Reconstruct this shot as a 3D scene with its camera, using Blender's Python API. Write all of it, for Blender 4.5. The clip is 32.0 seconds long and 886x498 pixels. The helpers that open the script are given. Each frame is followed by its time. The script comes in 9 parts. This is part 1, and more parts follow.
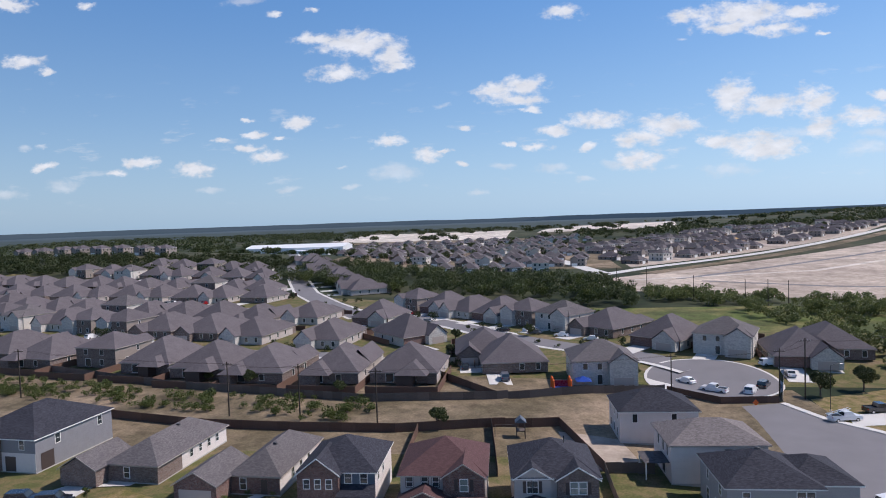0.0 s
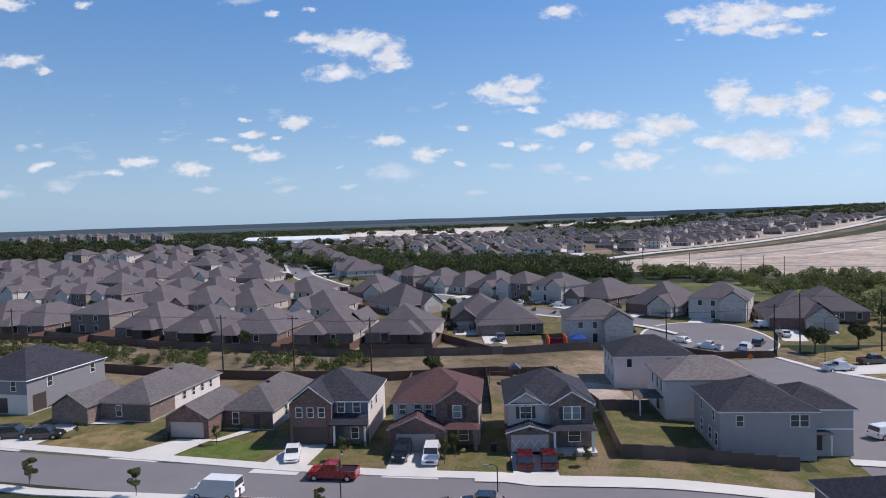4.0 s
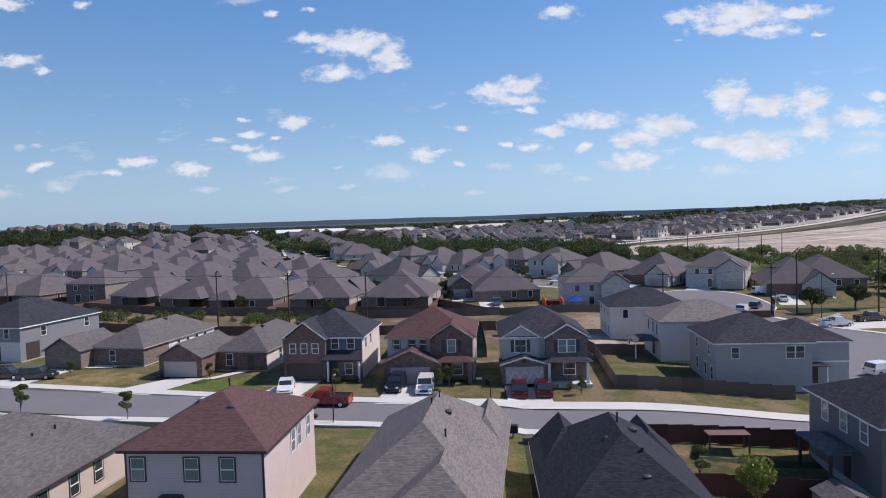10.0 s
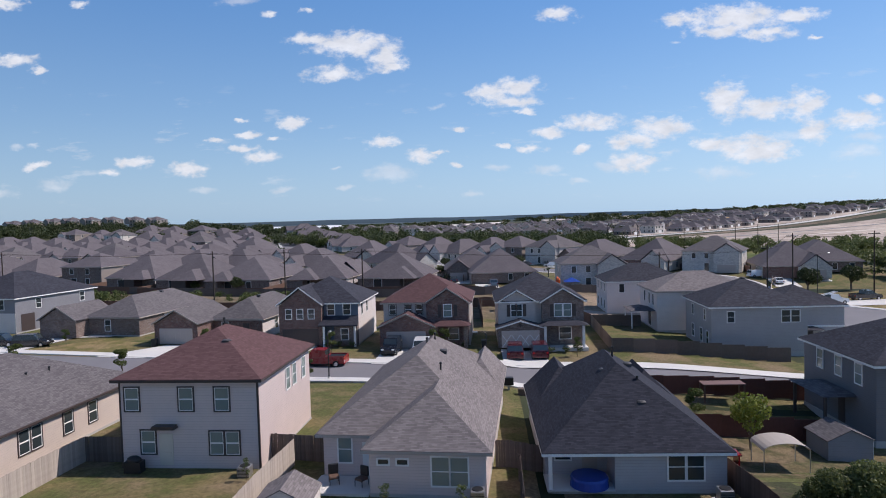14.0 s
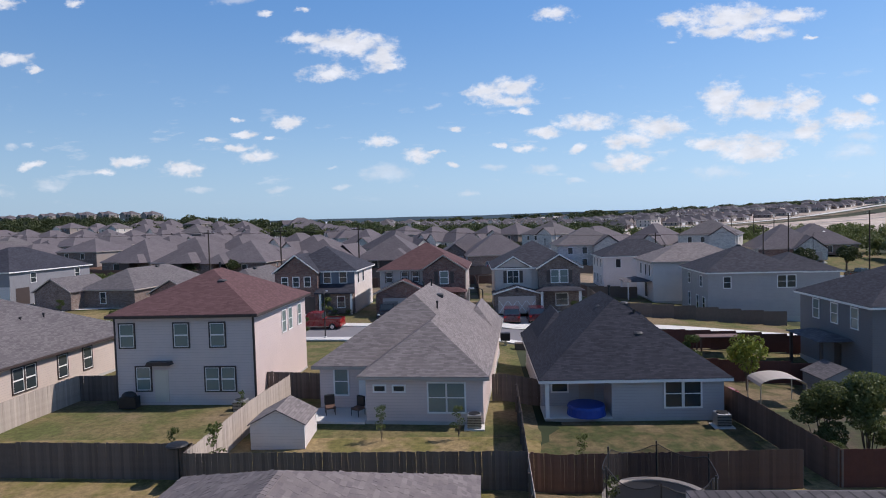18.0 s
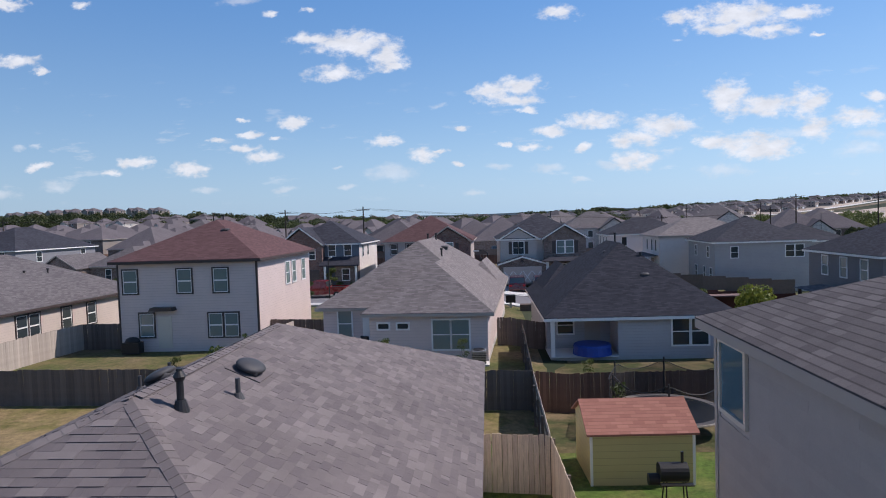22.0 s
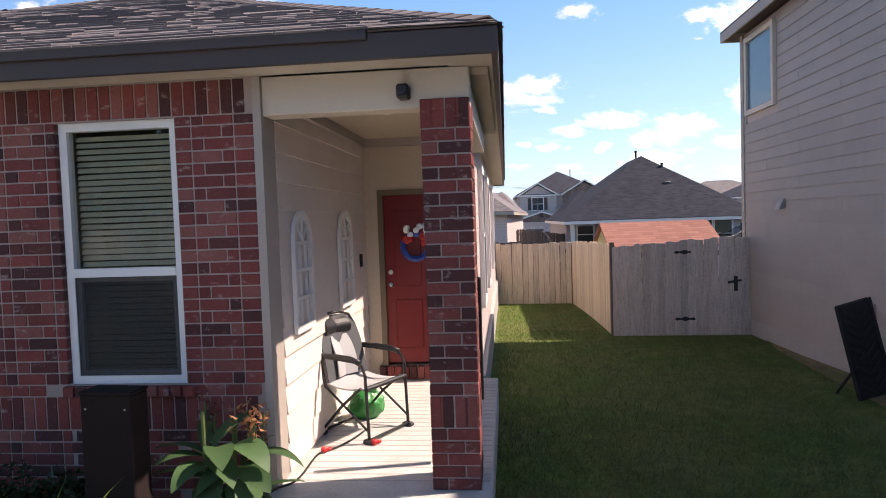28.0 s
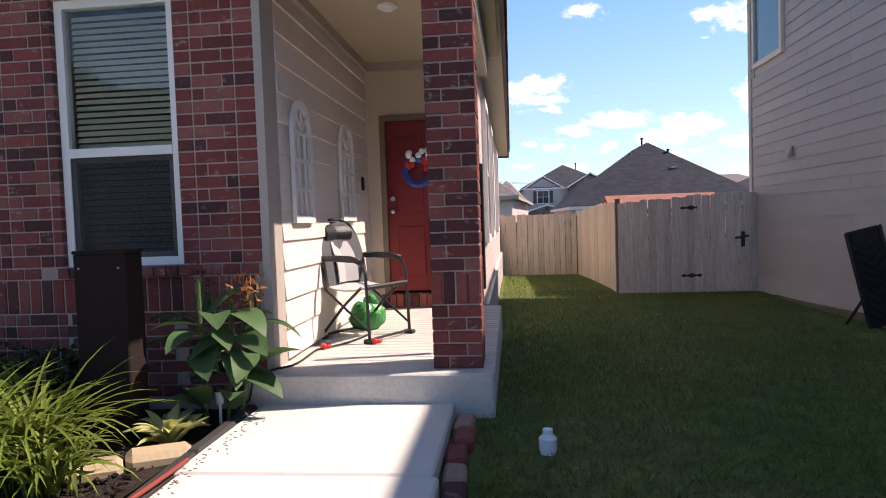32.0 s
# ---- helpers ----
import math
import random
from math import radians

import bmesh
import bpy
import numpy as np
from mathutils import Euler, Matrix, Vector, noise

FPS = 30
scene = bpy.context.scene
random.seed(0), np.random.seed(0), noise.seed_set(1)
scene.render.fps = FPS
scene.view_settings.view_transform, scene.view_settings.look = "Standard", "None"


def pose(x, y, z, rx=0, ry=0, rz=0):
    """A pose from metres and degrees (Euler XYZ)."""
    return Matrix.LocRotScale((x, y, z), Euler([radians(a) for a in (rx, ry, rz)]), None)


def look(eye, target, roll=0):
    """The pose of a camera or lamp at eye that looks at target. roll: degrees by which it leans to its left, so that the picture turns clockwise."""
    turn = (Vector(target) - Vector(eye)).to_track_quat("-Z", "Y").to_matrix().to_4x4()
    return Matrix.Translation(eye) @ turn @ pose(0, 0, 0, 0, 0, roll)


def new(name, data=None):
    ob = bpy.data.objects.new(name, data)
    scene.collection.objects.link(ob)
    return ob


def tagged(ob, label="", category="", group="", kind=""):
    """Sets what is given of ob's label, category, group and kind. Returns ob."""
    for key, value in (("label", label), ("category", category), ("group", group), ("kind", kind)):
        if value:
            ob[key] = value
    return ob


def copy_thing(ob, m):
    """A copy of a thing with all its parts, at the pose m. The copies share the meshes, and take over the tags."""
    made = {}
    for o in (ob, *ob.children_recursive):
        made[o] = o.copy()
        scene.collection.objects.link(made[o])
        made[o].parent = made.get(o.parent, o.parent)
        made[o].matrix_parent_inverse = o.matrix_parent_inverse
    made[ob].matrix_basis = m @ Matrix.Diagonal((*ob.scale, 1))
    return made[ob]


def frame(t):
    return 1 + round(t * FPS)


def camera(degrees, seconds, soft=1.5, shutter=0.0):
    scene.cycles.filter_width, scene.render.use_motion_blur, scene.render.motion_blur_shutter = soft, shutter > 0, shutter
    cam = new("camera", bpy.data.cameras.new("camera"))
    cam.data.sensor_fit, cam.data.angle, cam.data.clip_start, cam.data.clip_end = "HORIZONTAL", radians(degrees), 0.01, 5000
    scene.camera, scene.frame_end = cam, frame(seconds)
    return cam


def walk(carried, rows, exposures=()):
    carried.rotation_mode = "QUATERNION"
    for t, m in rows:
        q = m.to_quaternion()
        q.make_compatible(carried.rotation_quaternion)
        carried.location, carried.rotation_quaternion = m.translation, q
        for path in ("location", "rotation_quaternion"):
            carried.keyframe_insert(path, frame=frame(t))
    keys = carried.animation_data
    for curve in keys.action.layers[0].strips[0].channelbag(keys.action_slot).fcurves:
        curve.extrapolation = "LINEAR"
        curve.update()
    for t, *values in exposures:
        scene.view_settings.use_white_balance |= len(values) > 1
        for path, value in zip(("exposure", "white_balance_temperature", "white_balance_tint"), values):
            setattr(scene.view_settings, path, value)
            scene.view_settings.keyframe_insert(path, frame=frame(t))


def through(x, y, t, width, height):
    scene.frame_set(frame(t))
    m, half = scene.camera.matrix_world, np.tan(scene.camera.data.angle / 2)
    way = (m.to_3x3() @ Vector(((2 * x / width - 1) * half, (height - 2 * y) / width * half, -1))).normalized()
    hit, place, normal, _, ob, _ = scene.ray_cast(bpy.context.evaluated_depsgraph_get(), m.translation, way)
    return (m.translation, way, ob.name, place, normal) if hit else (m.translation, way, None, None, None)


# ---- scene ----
cam = camera(69.23, 32.0, 1.0)
# seconds, place, then yaw to the left, pitch and roll in degrees
ROWS = [
    (0, 1.153, 1.179, 37.864, 4.38, -2.65, -1.93),
    (1, 1.171, 0.982, 35.340, 4.32, -2.64, -1.93),
    (2, 1.255, 0.872, 32.875, 4.24, -2.64, -1.91),
    (3, 1.340, 0.924, 30.554, 4.20, -2.65, -1.89),
    (3.5, 1.363, 0.973, 29.442, 4.17, -2.66, -1.87),
    (5.5, 1.457, 1.155, 25.754, 4.15, -2.66, -1.84),
    (6, 1.463, 1.161, 24.971, 4.15, -2.66, -1.84),
    (7, 1.531, 1.104, 23.565, 4.15, -2.66, -1.86),
    (8, 1.611, 1.073, 22.281, 4.15, -2.66, -1.87),
    (9, 1.631, 1.099, 21.224, 4.10, -2.65, -1.86),
    (10, 1.689, 1.045, 19.990, 4.06, -2.65, -1.82),
    (11, 1.715, 0.994, 18.780, 3.99, -2.64, -1.75),
    (12, 1.733, 1.000, 17.626, 3.96, -2.61, -1.70),
    (13, 1.726, 1.001, 16.480, 3.90, -2.58, -1.66),
    (14, 1.692, 0.854, 15.413, 3.82, -2.56, -1.65),
    (14.5, 1.700, 0.827, 14.890, 3.79, -2.56, -1.65),
    (16.5, 1.686, 0.792, 12.703, 3.63, -2.58, -1.63),
    (17, 1.658, 0.802, 12.185, 3.59, -2.58, -1.64),
    (18, 1.575, 0.769, 11.286, 3.51, -2.60, -1.67),
    (19, 1.577, 0.745, 10.458, 3.52, -2.62, -1.70),
    (20, 1.625, 0.799, 9.622, 3.61, -2.64, -1.75),
    (21, 1.590, 0.877, 8.725, 3.72, -2.64, -1.82),
    (22, 1.542, 0.940, 7.774, 4.01, -2.64, -1.89),
    (23, 1.510, 0.859, 6.744, 4.45, -2.60, -1.95),
    (24, 1.500, 0.831, 5.711, 4.83, -2.57, -1.97),
    (25, 1.436, 0.804, 4.622, 5.19, -2.54, -2.00),
    (26, 1.436, 0.762, 3.598, 5.42, -2.53, -1.99),
    (26.5, 1.421, 0.745, 3.089, 5.52, -2.53, -1.98),
    (28.5, 1.302, 0.761, 2.208, 5.72, -2.55, -1.94),
    (29, 1.276, 0.735, 2.101, 5.81, -2.55, -1.94),
    (30, 1.270, 0.757, 1.896, 5.97, -2.56, -1.95),
    (31, 1.300, 0.797, 1.686, 6.07, -2.56, -1.96),
    (32, 1.333, 0.811, 1.503, 6.15, -2.55, -1.97),
]


def aim(x, y, z, yaw, pitch, roll):
    """The pose of a camera that heads along +y, turned by yaw, pitch and roll."""
    return pose(x, y, z, 0, 0, yaw) @ pose(0, 0, 0, 90 + pitch) @ pose(0, 0, 0, 0, 0, roll)


walk(cam, [(t, aim(x, y, z, yaw, pitch, roll)) for t, x, y, z, yaw, pitch, roll in ROWS],
     [(0, -0.03, 6500, 18), (14, -0.02, 6500, 18), (19, 0.02, 6500, 18), (23.5, 0.02, 6500, 18), (25, 0.08, 6700, 18), (26, 0.32, 7100, 19), (28.5, 0.85, 7600, 23), (30, 0.85, 7600, 23), (32, 0.82, 7500, 23)])

# ---- world, sun ----
SUN = Vector((1.0, 0.22, 1.13)).normalized()
world = bpy.data.worlds.new("sky")
scene.world = world
world.use_nodes = True


class Nodes:
    """Short calls for one node tree."""

    def __init__(self, tree):
        self.tree = tree

    def add(self, kind, **values):
        node = self.tree.nodes.new("ShaderNode" + kind)
        for key, value in values.items():
            setattr(node, key, value)
        return node

    def put(self, value, socket):
        if isinstance(value, bpy.types.NodeSocket):
            self.tree.links.new(value, socket)
        else:
            socket.default_value = value

    def math(self, op, a, b=0.0, c=None, clamp=False):
        node = self.add("Math", operation=op, use_clamp=clamp)
        self.put(a, node.inputs[0])
        self.put(b, node.inputs[1])
        if c is not None:
            self.put(c, node.inputs[2])
        return node.outputs[0]

    def vec(self, op, a, b=(0, 0, 0)):
        node = self.add("VectorMath", operation=op)
        self.put(a, node.inputs[0])
        self.put(b, node.inputs[1])
        return node.outputs["Value" if op in ("LENGTH", "DOT_PRODUCT") else "Vector"]

    def noise(self, vector, scale, detail=4.0, rough=0.55):
        node = self.add("TexNoise")
        self.put(vector, node.inputs["Vector"])
        self.put(scale, node.inputs["Scale"])
        self.put(detail, node.inputs["Detail"])
        self.put(rough, node.inputs["Roughness"])
        return node.outputs

    def mix(self, factor, a, b):
        node = self.add("Mix", data_type="RGBA")
        self.put(factor, node.inputs[0])
        self.put((*a, 1) if isinstance(a, tuple) else a, node.inputs[6])
        self.put((*b, 1) if isinstance(b, tuple) else b, node.inputs[7])
        return node.outputs[2]

    def step(self, value, low, high):
        node = self.add("MapRange", interpolation_type="SMOOTHSTEP")
        self.put(value, node.inputs[0])
        self.put(low, node.inputs[1])
        self.put(high, node.inputs[2])
        return node.outputs[0]

    def scale(self, colour, factor):
        """A colour multiplied by a number."""
        node = self.add("VectorMath", operation="SCALE")
        self.put(colour, node.inputs[0])
        self.put(factor, node.inputs["Scale"])
        return node.outputs[0]


# cumulus clouds: place across and up (tangents from +y), half width and half height
CLOUDS = [
    (-0.264, 0.289, 0.046, 0.011), (-0.2, 0.277, 0.069, 0.021), (-0.149, 0.259, 0.033, 0.023), (-0.23, 0.233, 0.048, 0.013), (-0.138, 0.24, 0.024, 0.008), (0.054, 0.199, 0.04, 0.016),
    (0.012, 0.194, 0.032, 0.016), (0.045, 0.177, 0.042, 0.011), (0.07, 0.162, 0.016, 0.006), (0.386, 0.29, 0.079, 0.021), (0.3, 0.292, 0.037, 0.011), (0.467, 0.29, 0.044, 0.011),
    (0.428, 0.266, 0.044, 0.011), (0.361, 0.273, 0.048, 0.01), (-0.754, 0.276, 0.039, 0.012), (-0.712, 0.261, 0.014, 0.006), (-0.762, 0.37, 0.04, 0.014), (0.366, 0.168, 0.031, 0.03),
    (0.424, 0.154, 0.048, 0.019), (0.482, 0.154, 0.028, 0.028), (0.491, 0.117, 0.035, 0.018), (0.164, 0.144, 0.051, 0.013), (0.558, 0.132, 0.039, 0.015), (-0.303, 0.159, 0.027, 0.012),
]
# small puffs and faint wisps: place across and up, half width
PUFFS = [
    (0.104, 0.131, 0.028), (0.269, 0.13, 0.053), (0.226, 0.112, 0.041), (0.341, 0.104, 0.035), (0.41, 0.094, 0.063), (0.575, 0.161, 0.021), (-0.378, 0.168, 0.014), (-0.37, 0.145, 0.019),
    (-0.426, 0.135, 0.016), (-0.332, 0.137, 0.011), (-0.375, 0.123, 0.023), (-0.349, 0.109, 0.032), (-0.158, 0.125, 0.026), (-0.039, 0.139, 0.012), (-0.095, 0.102, 0.028), (-0.469, 0.093, 0.033),
    (-0.559, 0.108, 0.03), (-0.601, 0.094, 0.018), (-0.726, 0.107, 0.023), (0.114, 0.308, 0.032), (-0.637, 0.359, 0.019), (-0.327, 0.332, 0.015), (0.069, 0.108, 0.022), (0.148, 0.102, 0.019),
    (0.222, 0.08, 0.04), (-0.272, 0.332, 0.013), (0.495, 0.257, 0.01), (0.026, 0.11, 0.011), (-0.066, 0.107, 0.014), (-0.039, 0.087, 0.013),
]
WISPS = [
    (-0.147, 0.076, 0.04), (-0.318, 0.053, 0.019), (-0.215, 0.058, 0.016), (0.02, 0.081, 0.019), (0.094, 0.074, 0.023), (0.145, 0.053, 0.014), (0.28, 0.093, 0.014), (0.188, 0.076, 0.023),
    (-0.754, 0.141, 0.014), (-0.722, 0.142, 0.011), (-0.232, 0.089, 0.009), (-0.378, 0.355, 0.03), (0.554, 0.085, 0.035), (0.57, 0.106, 0.026), (0.359, 0.061, 0.035), (-0.695, 0.076, 0.03),
    (-0.791, 0.064, 0.032), (-0.073, 0.175, 0.014), (-0.449, 0.058, 0.018), (0.465, 0.111, 0.032), (-0.02, 0.039, 0.018), (0.291, 0.259, 0.009),
]


def build_sky():
    n = Nodes(world.node_tree)
    background = world.node_tree.nodes["Background"]
    sky = n.add("TexSky", sky_type="NISHITA", sun_disc=False, altitude=200.0, air_density=1.25, dust_density=1.0, ozone_density=3.0)
    sky.sun_elevation = math.asin(SUN.z)
    sky.sun_rotation = math.atan2(SUN.x, SUN.y)
    way = n.add("TexCoord").outputs["Generated"]
    split = n.add("SeparateXYZ")
    n.put(way, split.inputs[0])
    x, y, z = split.outputs
    ahead = n.math("MAXIMUM", y, 0.02)
    flat = n.add("CombineXYZ")
    n.put(n.math("DIVIDE", x, ahead), flat.inputs[0])
    n.put(n.math("DIVIDE", z, ahead), flat.inputs[1])
    plane = flat.outputs[0]
    big = n.noise(n.vec("MULTIPLY", plane, (22.0, 34.0, 1.0)), 1.0, 4.0, 0.6)
    shifted = n.vec("ADD", plane, n.vec("MULTIPLY", n.vec("SUBTRACT", big["Color"], (0.5, 0.5, 0.5)), (0.05, 0.026, 0.0)))

    def nearest(spots):
        """How far, in radii, the nearest of some ovals is."""
        out = None
        for u, v, a, b in spots:
            far = n.vec("LENGTH", n.vec("MULTIPLY", n.vec("SUBTRACT", shifted, (u, v, 0)), (1 / a, 1 / b, 0)))
            out = far if out is None else n.math("MINIMUM", out, far)
        return out

    fine = n.noise(n.vec("MULTIPLY", plane, (42.0, 66.0, 1.0)), 1.0, 6.0, 0.62)["Fac"]
    torn = n.math("MULTIPLY", n.math("SUBTRACT", fine, 0.46), 2.1)
    strong = nearest(CLOUDS + [(u, v, a, 0.35 * a) for u, v, a in PUFFS])
    named = n.math("SUBTRACT", 1.0, n.step(n.math("ADD", strong, torn), 0.35, 1.25))
    faint = nearest([(u, v, a, 0.28 * a) for u, v, a in WISPS])
    named = n.math("MAXIMUM", named, n.math("MULTIPLY", n.math("SUBTRACT", 1.0, n.step(n.math("ADD", faint, torn), 0.2, 1.5)), 0.45))
    # small scattered clouds low over the horizon, and larger ones elsewhere round the sky
    low = n.noise(n.vec("MULTIPLY", plane, (13.0, 48.0, 1.0)), 1.0, 5.0, 0.6)["Fac"]
    band = n.math("MULTIPLY", n.step(split.outputs[2], 0.015, 0.07), n.math("SUBTRACT", 1.0, n.step(split.outputs[2], 0.12, 0.24)))
    scattered = n.math("MULTIPLY", n.math("MULTIPLY", n.step(low, 0.58, 0.72), band), 0.3)
    around = n.noise(n.vec("MULTIPLY", way, (5.0, 5.0, 11.0)), 1.0, 6.0, 0.6)["Fac"]
    behind = n.math("MULTIPLY", n.math("MULTIPLY", n.step(around, 0.60, 0.70), 0.45), n.math("SUBTRACT", 1.0, n.step(y, 0.1, 0.45)))
    cover = n.math("MAXIMUM", named, n.math("MAXIMUM", scattered, behind))
    shade = n.math("ADD", 0.70, n.math("MULTIPLY", n.noise(n.vec("MULTIPLY", n.vec("ADD", plane, (0.0, -0.006, 0.0)), (30.0, 55.0, 1.0)), 1.0, 4.0)["Fac"], 0.58))
    blue = n.mix(n.step(z, 0.0, 0.38), (0.325, 0.60, 0.89), (0.102, 0.325, 0.73))
    blue = n.mix(n.step(z, 0.33, 0.95), blue, (0.03, 0.06, 0.15))
    blue = n.mix(n.math("MULTIPLY", n.math("SUBTRACT", 1.0, n.step(z, 0.0, 0.17)), 0.45), blue, (0.49, 0.74, 0.925))
    clear = n.mix(0.75, n.scale(sky.outputs[0], SKY_SCALE), n.scale(blue, n.math("ADD", 1.0, n.math("MULTIPLY", x, 0.28))))
    n.put(n.mix(n.math("MULTIPLY", cover, 0.9), clear, n.scale((0.79, 0.84, 0.87), shade)), background.inputs["Color"])
    background.inputs["Strength"].default_value = 1.0


SKY_SCALE = 0.11
build_sky()
sun_lamp = bpy.data.lights.new("sun", "SUN")
sun_lamp.energy, sun_lamp.angle, sun_lamp.color = 4.35, radians(0.53), (1.0, 0.945, 0.87)
new("sun", sun_lamp).matrix_world = look(SUN * 200, (0, 0, 0))

# ---- materials ----


def begin(name):
    m = bpy.data.materials.new(name)
    m.use_nodes = True
    n = Nodes(m.node_tree)
    bsdf = m.node_tree.nodes["Principled BSDF"]
    coord = n.add("TexCoord").outputs["Object"]
    return m, n, bsdf, coord


def rgb(c, k=1.0):
    return tuple(min(1.0, v * k) for v in c)


def bump(n, bsdf, height, strength=0.3, distance=0.01):
    node = n.add("Bump")
    n.put(strength, node.inputs["Strength"])
    n.put(distance, node.inputs["Distance"])
    n.put(height, node.inputs["Height"])
    n.put(node.outputs[0], bsdf.inputs["Normal"])


def plain(name, colour, rough=0.7, metal=0.0, vary=0.14, grain=40.0, stain=1.2, relief=0.15, each=0.0, spec=0.4):
    """A surface with stains, grain and fine relief; each: how far one piece differs from the next."""
    m, n, bsdf, coord = begin(name)
    coarse = n.noise(coord, stain, 4.0)["Fac"]
    fine = n.noise(coord, grain, 5.0)["Fac"]
    amount = n.math("ADD", n.math("MULTIPLY", n.math("SUBTRACT", coarse, 0.5), 2 * vary), n.math("MULTIPLY", n.math("SUBTRACT", fine, 0.5), 1.6 * vary))
    if each:
        amount = n.math("ADD", amount, n.math("MULTIPLY", n.math("SUBTRACT", n.add("ObjectInfo").outputs["Random"], 0.5), 2 * each))
    n.put(n.scale(n.mix(0.0, colour, colour), n.math("ADD", 1.0, amount)), bsdf.inputs["Base Color"])
    n.put(n.math("ADD", rough, n.math("MULTIPLY", n.math("SUBTRACT", fine, 0.5), 0.2)), bsdf.inputs["Roughness"])
    bsdf.inputs["Metallic"].default_value = metal
    bsdf.inputs["Specular IOR Level"].default_value = spec
    if relief:
        bump(n, bsdf, fine, relief, 0.006)
    return m


def wall_coord(n, coord):
    """Across (along the face) and up, from where the face looks."""
    normal = n.add("TexCoord").outputs["Normal"]
    a, p = n.add("SeparateXYZ"), n.add("SeparateXYZ")
    n.put(n.vec("ABSOLUTE", normal), a.inputs[0])
    n.put(coord, p.inputs[0])
    sideways = n.math("GREATER_THAN", a.outputs[0], a.outputs[1])
    mixed = n.add("Mix", data_type="FLOAT")
    n.put(sideways, mixed.inputs[0])
    n.put(p.outputs[0], mixed.inputs[2])
    n.put(p.outputs[1], mixed.inputs[3])
    return mixed.outputs[0], p.outputs[2]


def shingles(name, light, dark, row=0.062, width=0.33, strong=1.0, relief=0.5, lap_shade=0.16):
    """Asphalt shingles in courses, each tab a shade of its own."""
    m, n, bsdf, coord = begin(name)
    u, z = wall_coord(n, coord)
    grid = n.add("CombineXYZ")
    n.put(u, grid.inputs[0])
    n.put(z, grid.inputs[1])
    brick = n.add("TexBrick", offset=0.5, squash=1.0)
    n.put(grid.outputs[0], brick.inputs["Vector"])
    brick.inputs["Color1"].default_value, brick.inputs["Color2"].default_value = (0, 0, 0, 1), (1, 1, 1, 1)
    brick.inputs["Mortar"].default_value = (0.15, 0.15, 0.15, 1)
    brick.inputs["Scale"].default_value, brick.inputs["Mortar Size"].default_value = 1.0, 0.004
    brick.inputs["Brick Width"].default_value, brick.inputs["Row Height"].default_value = width, row
    stain = n.noise(coord, 0.35, 4.0)["Fac"]
    fine = n.noise(coord, 90.0, 3.0)["Fac"]
    tabs = n.math("ADD", n.math("MULTIPLY", brick.outputs["Color"], 0.55 * strong), n.math("MULTIPLY", stain, 0.5))
    tabs = n.math("ADD", tabs, n.math("MULTIPLY", n.math("SUBTRACT", fine, 0.5), 0.5))
    shade = n.mix(n.math("SUBTRACT", tabs, 0.0, clamp=True), dark, light)
    # the shadow line of each course is put into the colour
    under = n.math("SUBTRACT", 1.0, n.math("MULTIPLY", n.math("LESS_THAN", n.math("FRACT", n.math("DIVIDE", z, row)), 0.16), lap_shade))
    n.put(n.scale(shade, n.math("MULTIPLY", under, n.math("ADD", 0.96, n.math("MULTIPLY", n.add("ObjectInfo").outputs["Random"], 0.14)))), bsdf.inputs["Base Color"])
    bsdf.inputs["Roughness"].default_value = 0.93
    bsdf.inputs["Specular IOR Level"].default_value = 0.25
    saw = n.math("FRACT", n.math("DIVIDE", z, row))
    bump(n, bsdf, n.math("ADD", n.math("MULTIPLY", saw, -0.6), n.math("MULTIPLY", fine, 0.4)), relief, 0.012)
    return m


def brickwork(name, a, b, mortar, row=0.08, width=0.24):
    m, n, bsdf, coord = begin(name)
    u, z = wall_coord(n, coord)
    grid = n.add("CombineXYZ")
    n.put(u, grid.inputs[0])
    n.put(z, grid.inputs[1])
    brick = n.add("TexBrick", offset=0.5)
    n.put(grid.outputs[0], brick.inputs["Vector"])
    brick.inputs["Scale"].default_value, brick.inputs["Mortar Size"].default_value = 1.0, 0.008
    brick.inputs["Brick Width"].default_value, brick.inputs["Row Height"].default_value = width, row
    line = n.math("FLOOR", n.math("DIVIDE", z, row))
    place = n.add("CombineXYZ")
    n.put(n.math("FLOOR", n.math("ADD", n.math("DIVIDE", u, width), n.math("MULTIPLY", line, 0.5))), place.inputs[0])
    n.put(line, place.inputs[1])
    lot = n.add("TexWhiteNoise", noise_dimensions="2D")
    n.put(place.outputs[0], lot.inputs["Vector"])
    burnt = n.step(n.noise(coord, 1.7, 5.0, 0.7)["Fac"], 0.4, 0.62)
    chance = n.math("ADD", n.math("MULTIPLY", lot.outputs["Value"], 0.7), n.math("MULTIPLY", burnt, 0.3))
    face = n.mix(n.step(chance, 0.15, 0.7), b, a)
    face = n.mix(n.math("MULTIPLY", n.step(chance, 0.74, 0.86), 0.6), face, mortar)
    stain = n.noise(coord, 2.5, 4.0)["Fac"]
    n.put(n.scale(n.mix(brick.outputs["Fac"], face, mortar), n.math("ADD", 0.65, n.math("MULTIPLY", stain, 0.7))), bsdf.inputs["Base Color"])
    bsdf.inputs["Roughness"].default_value = 0.9
    bump(n, bsdf, n.math("SUBTRACT", 1.0, brick.outputs["Fac"]), 0.5, 0.01)
    return m


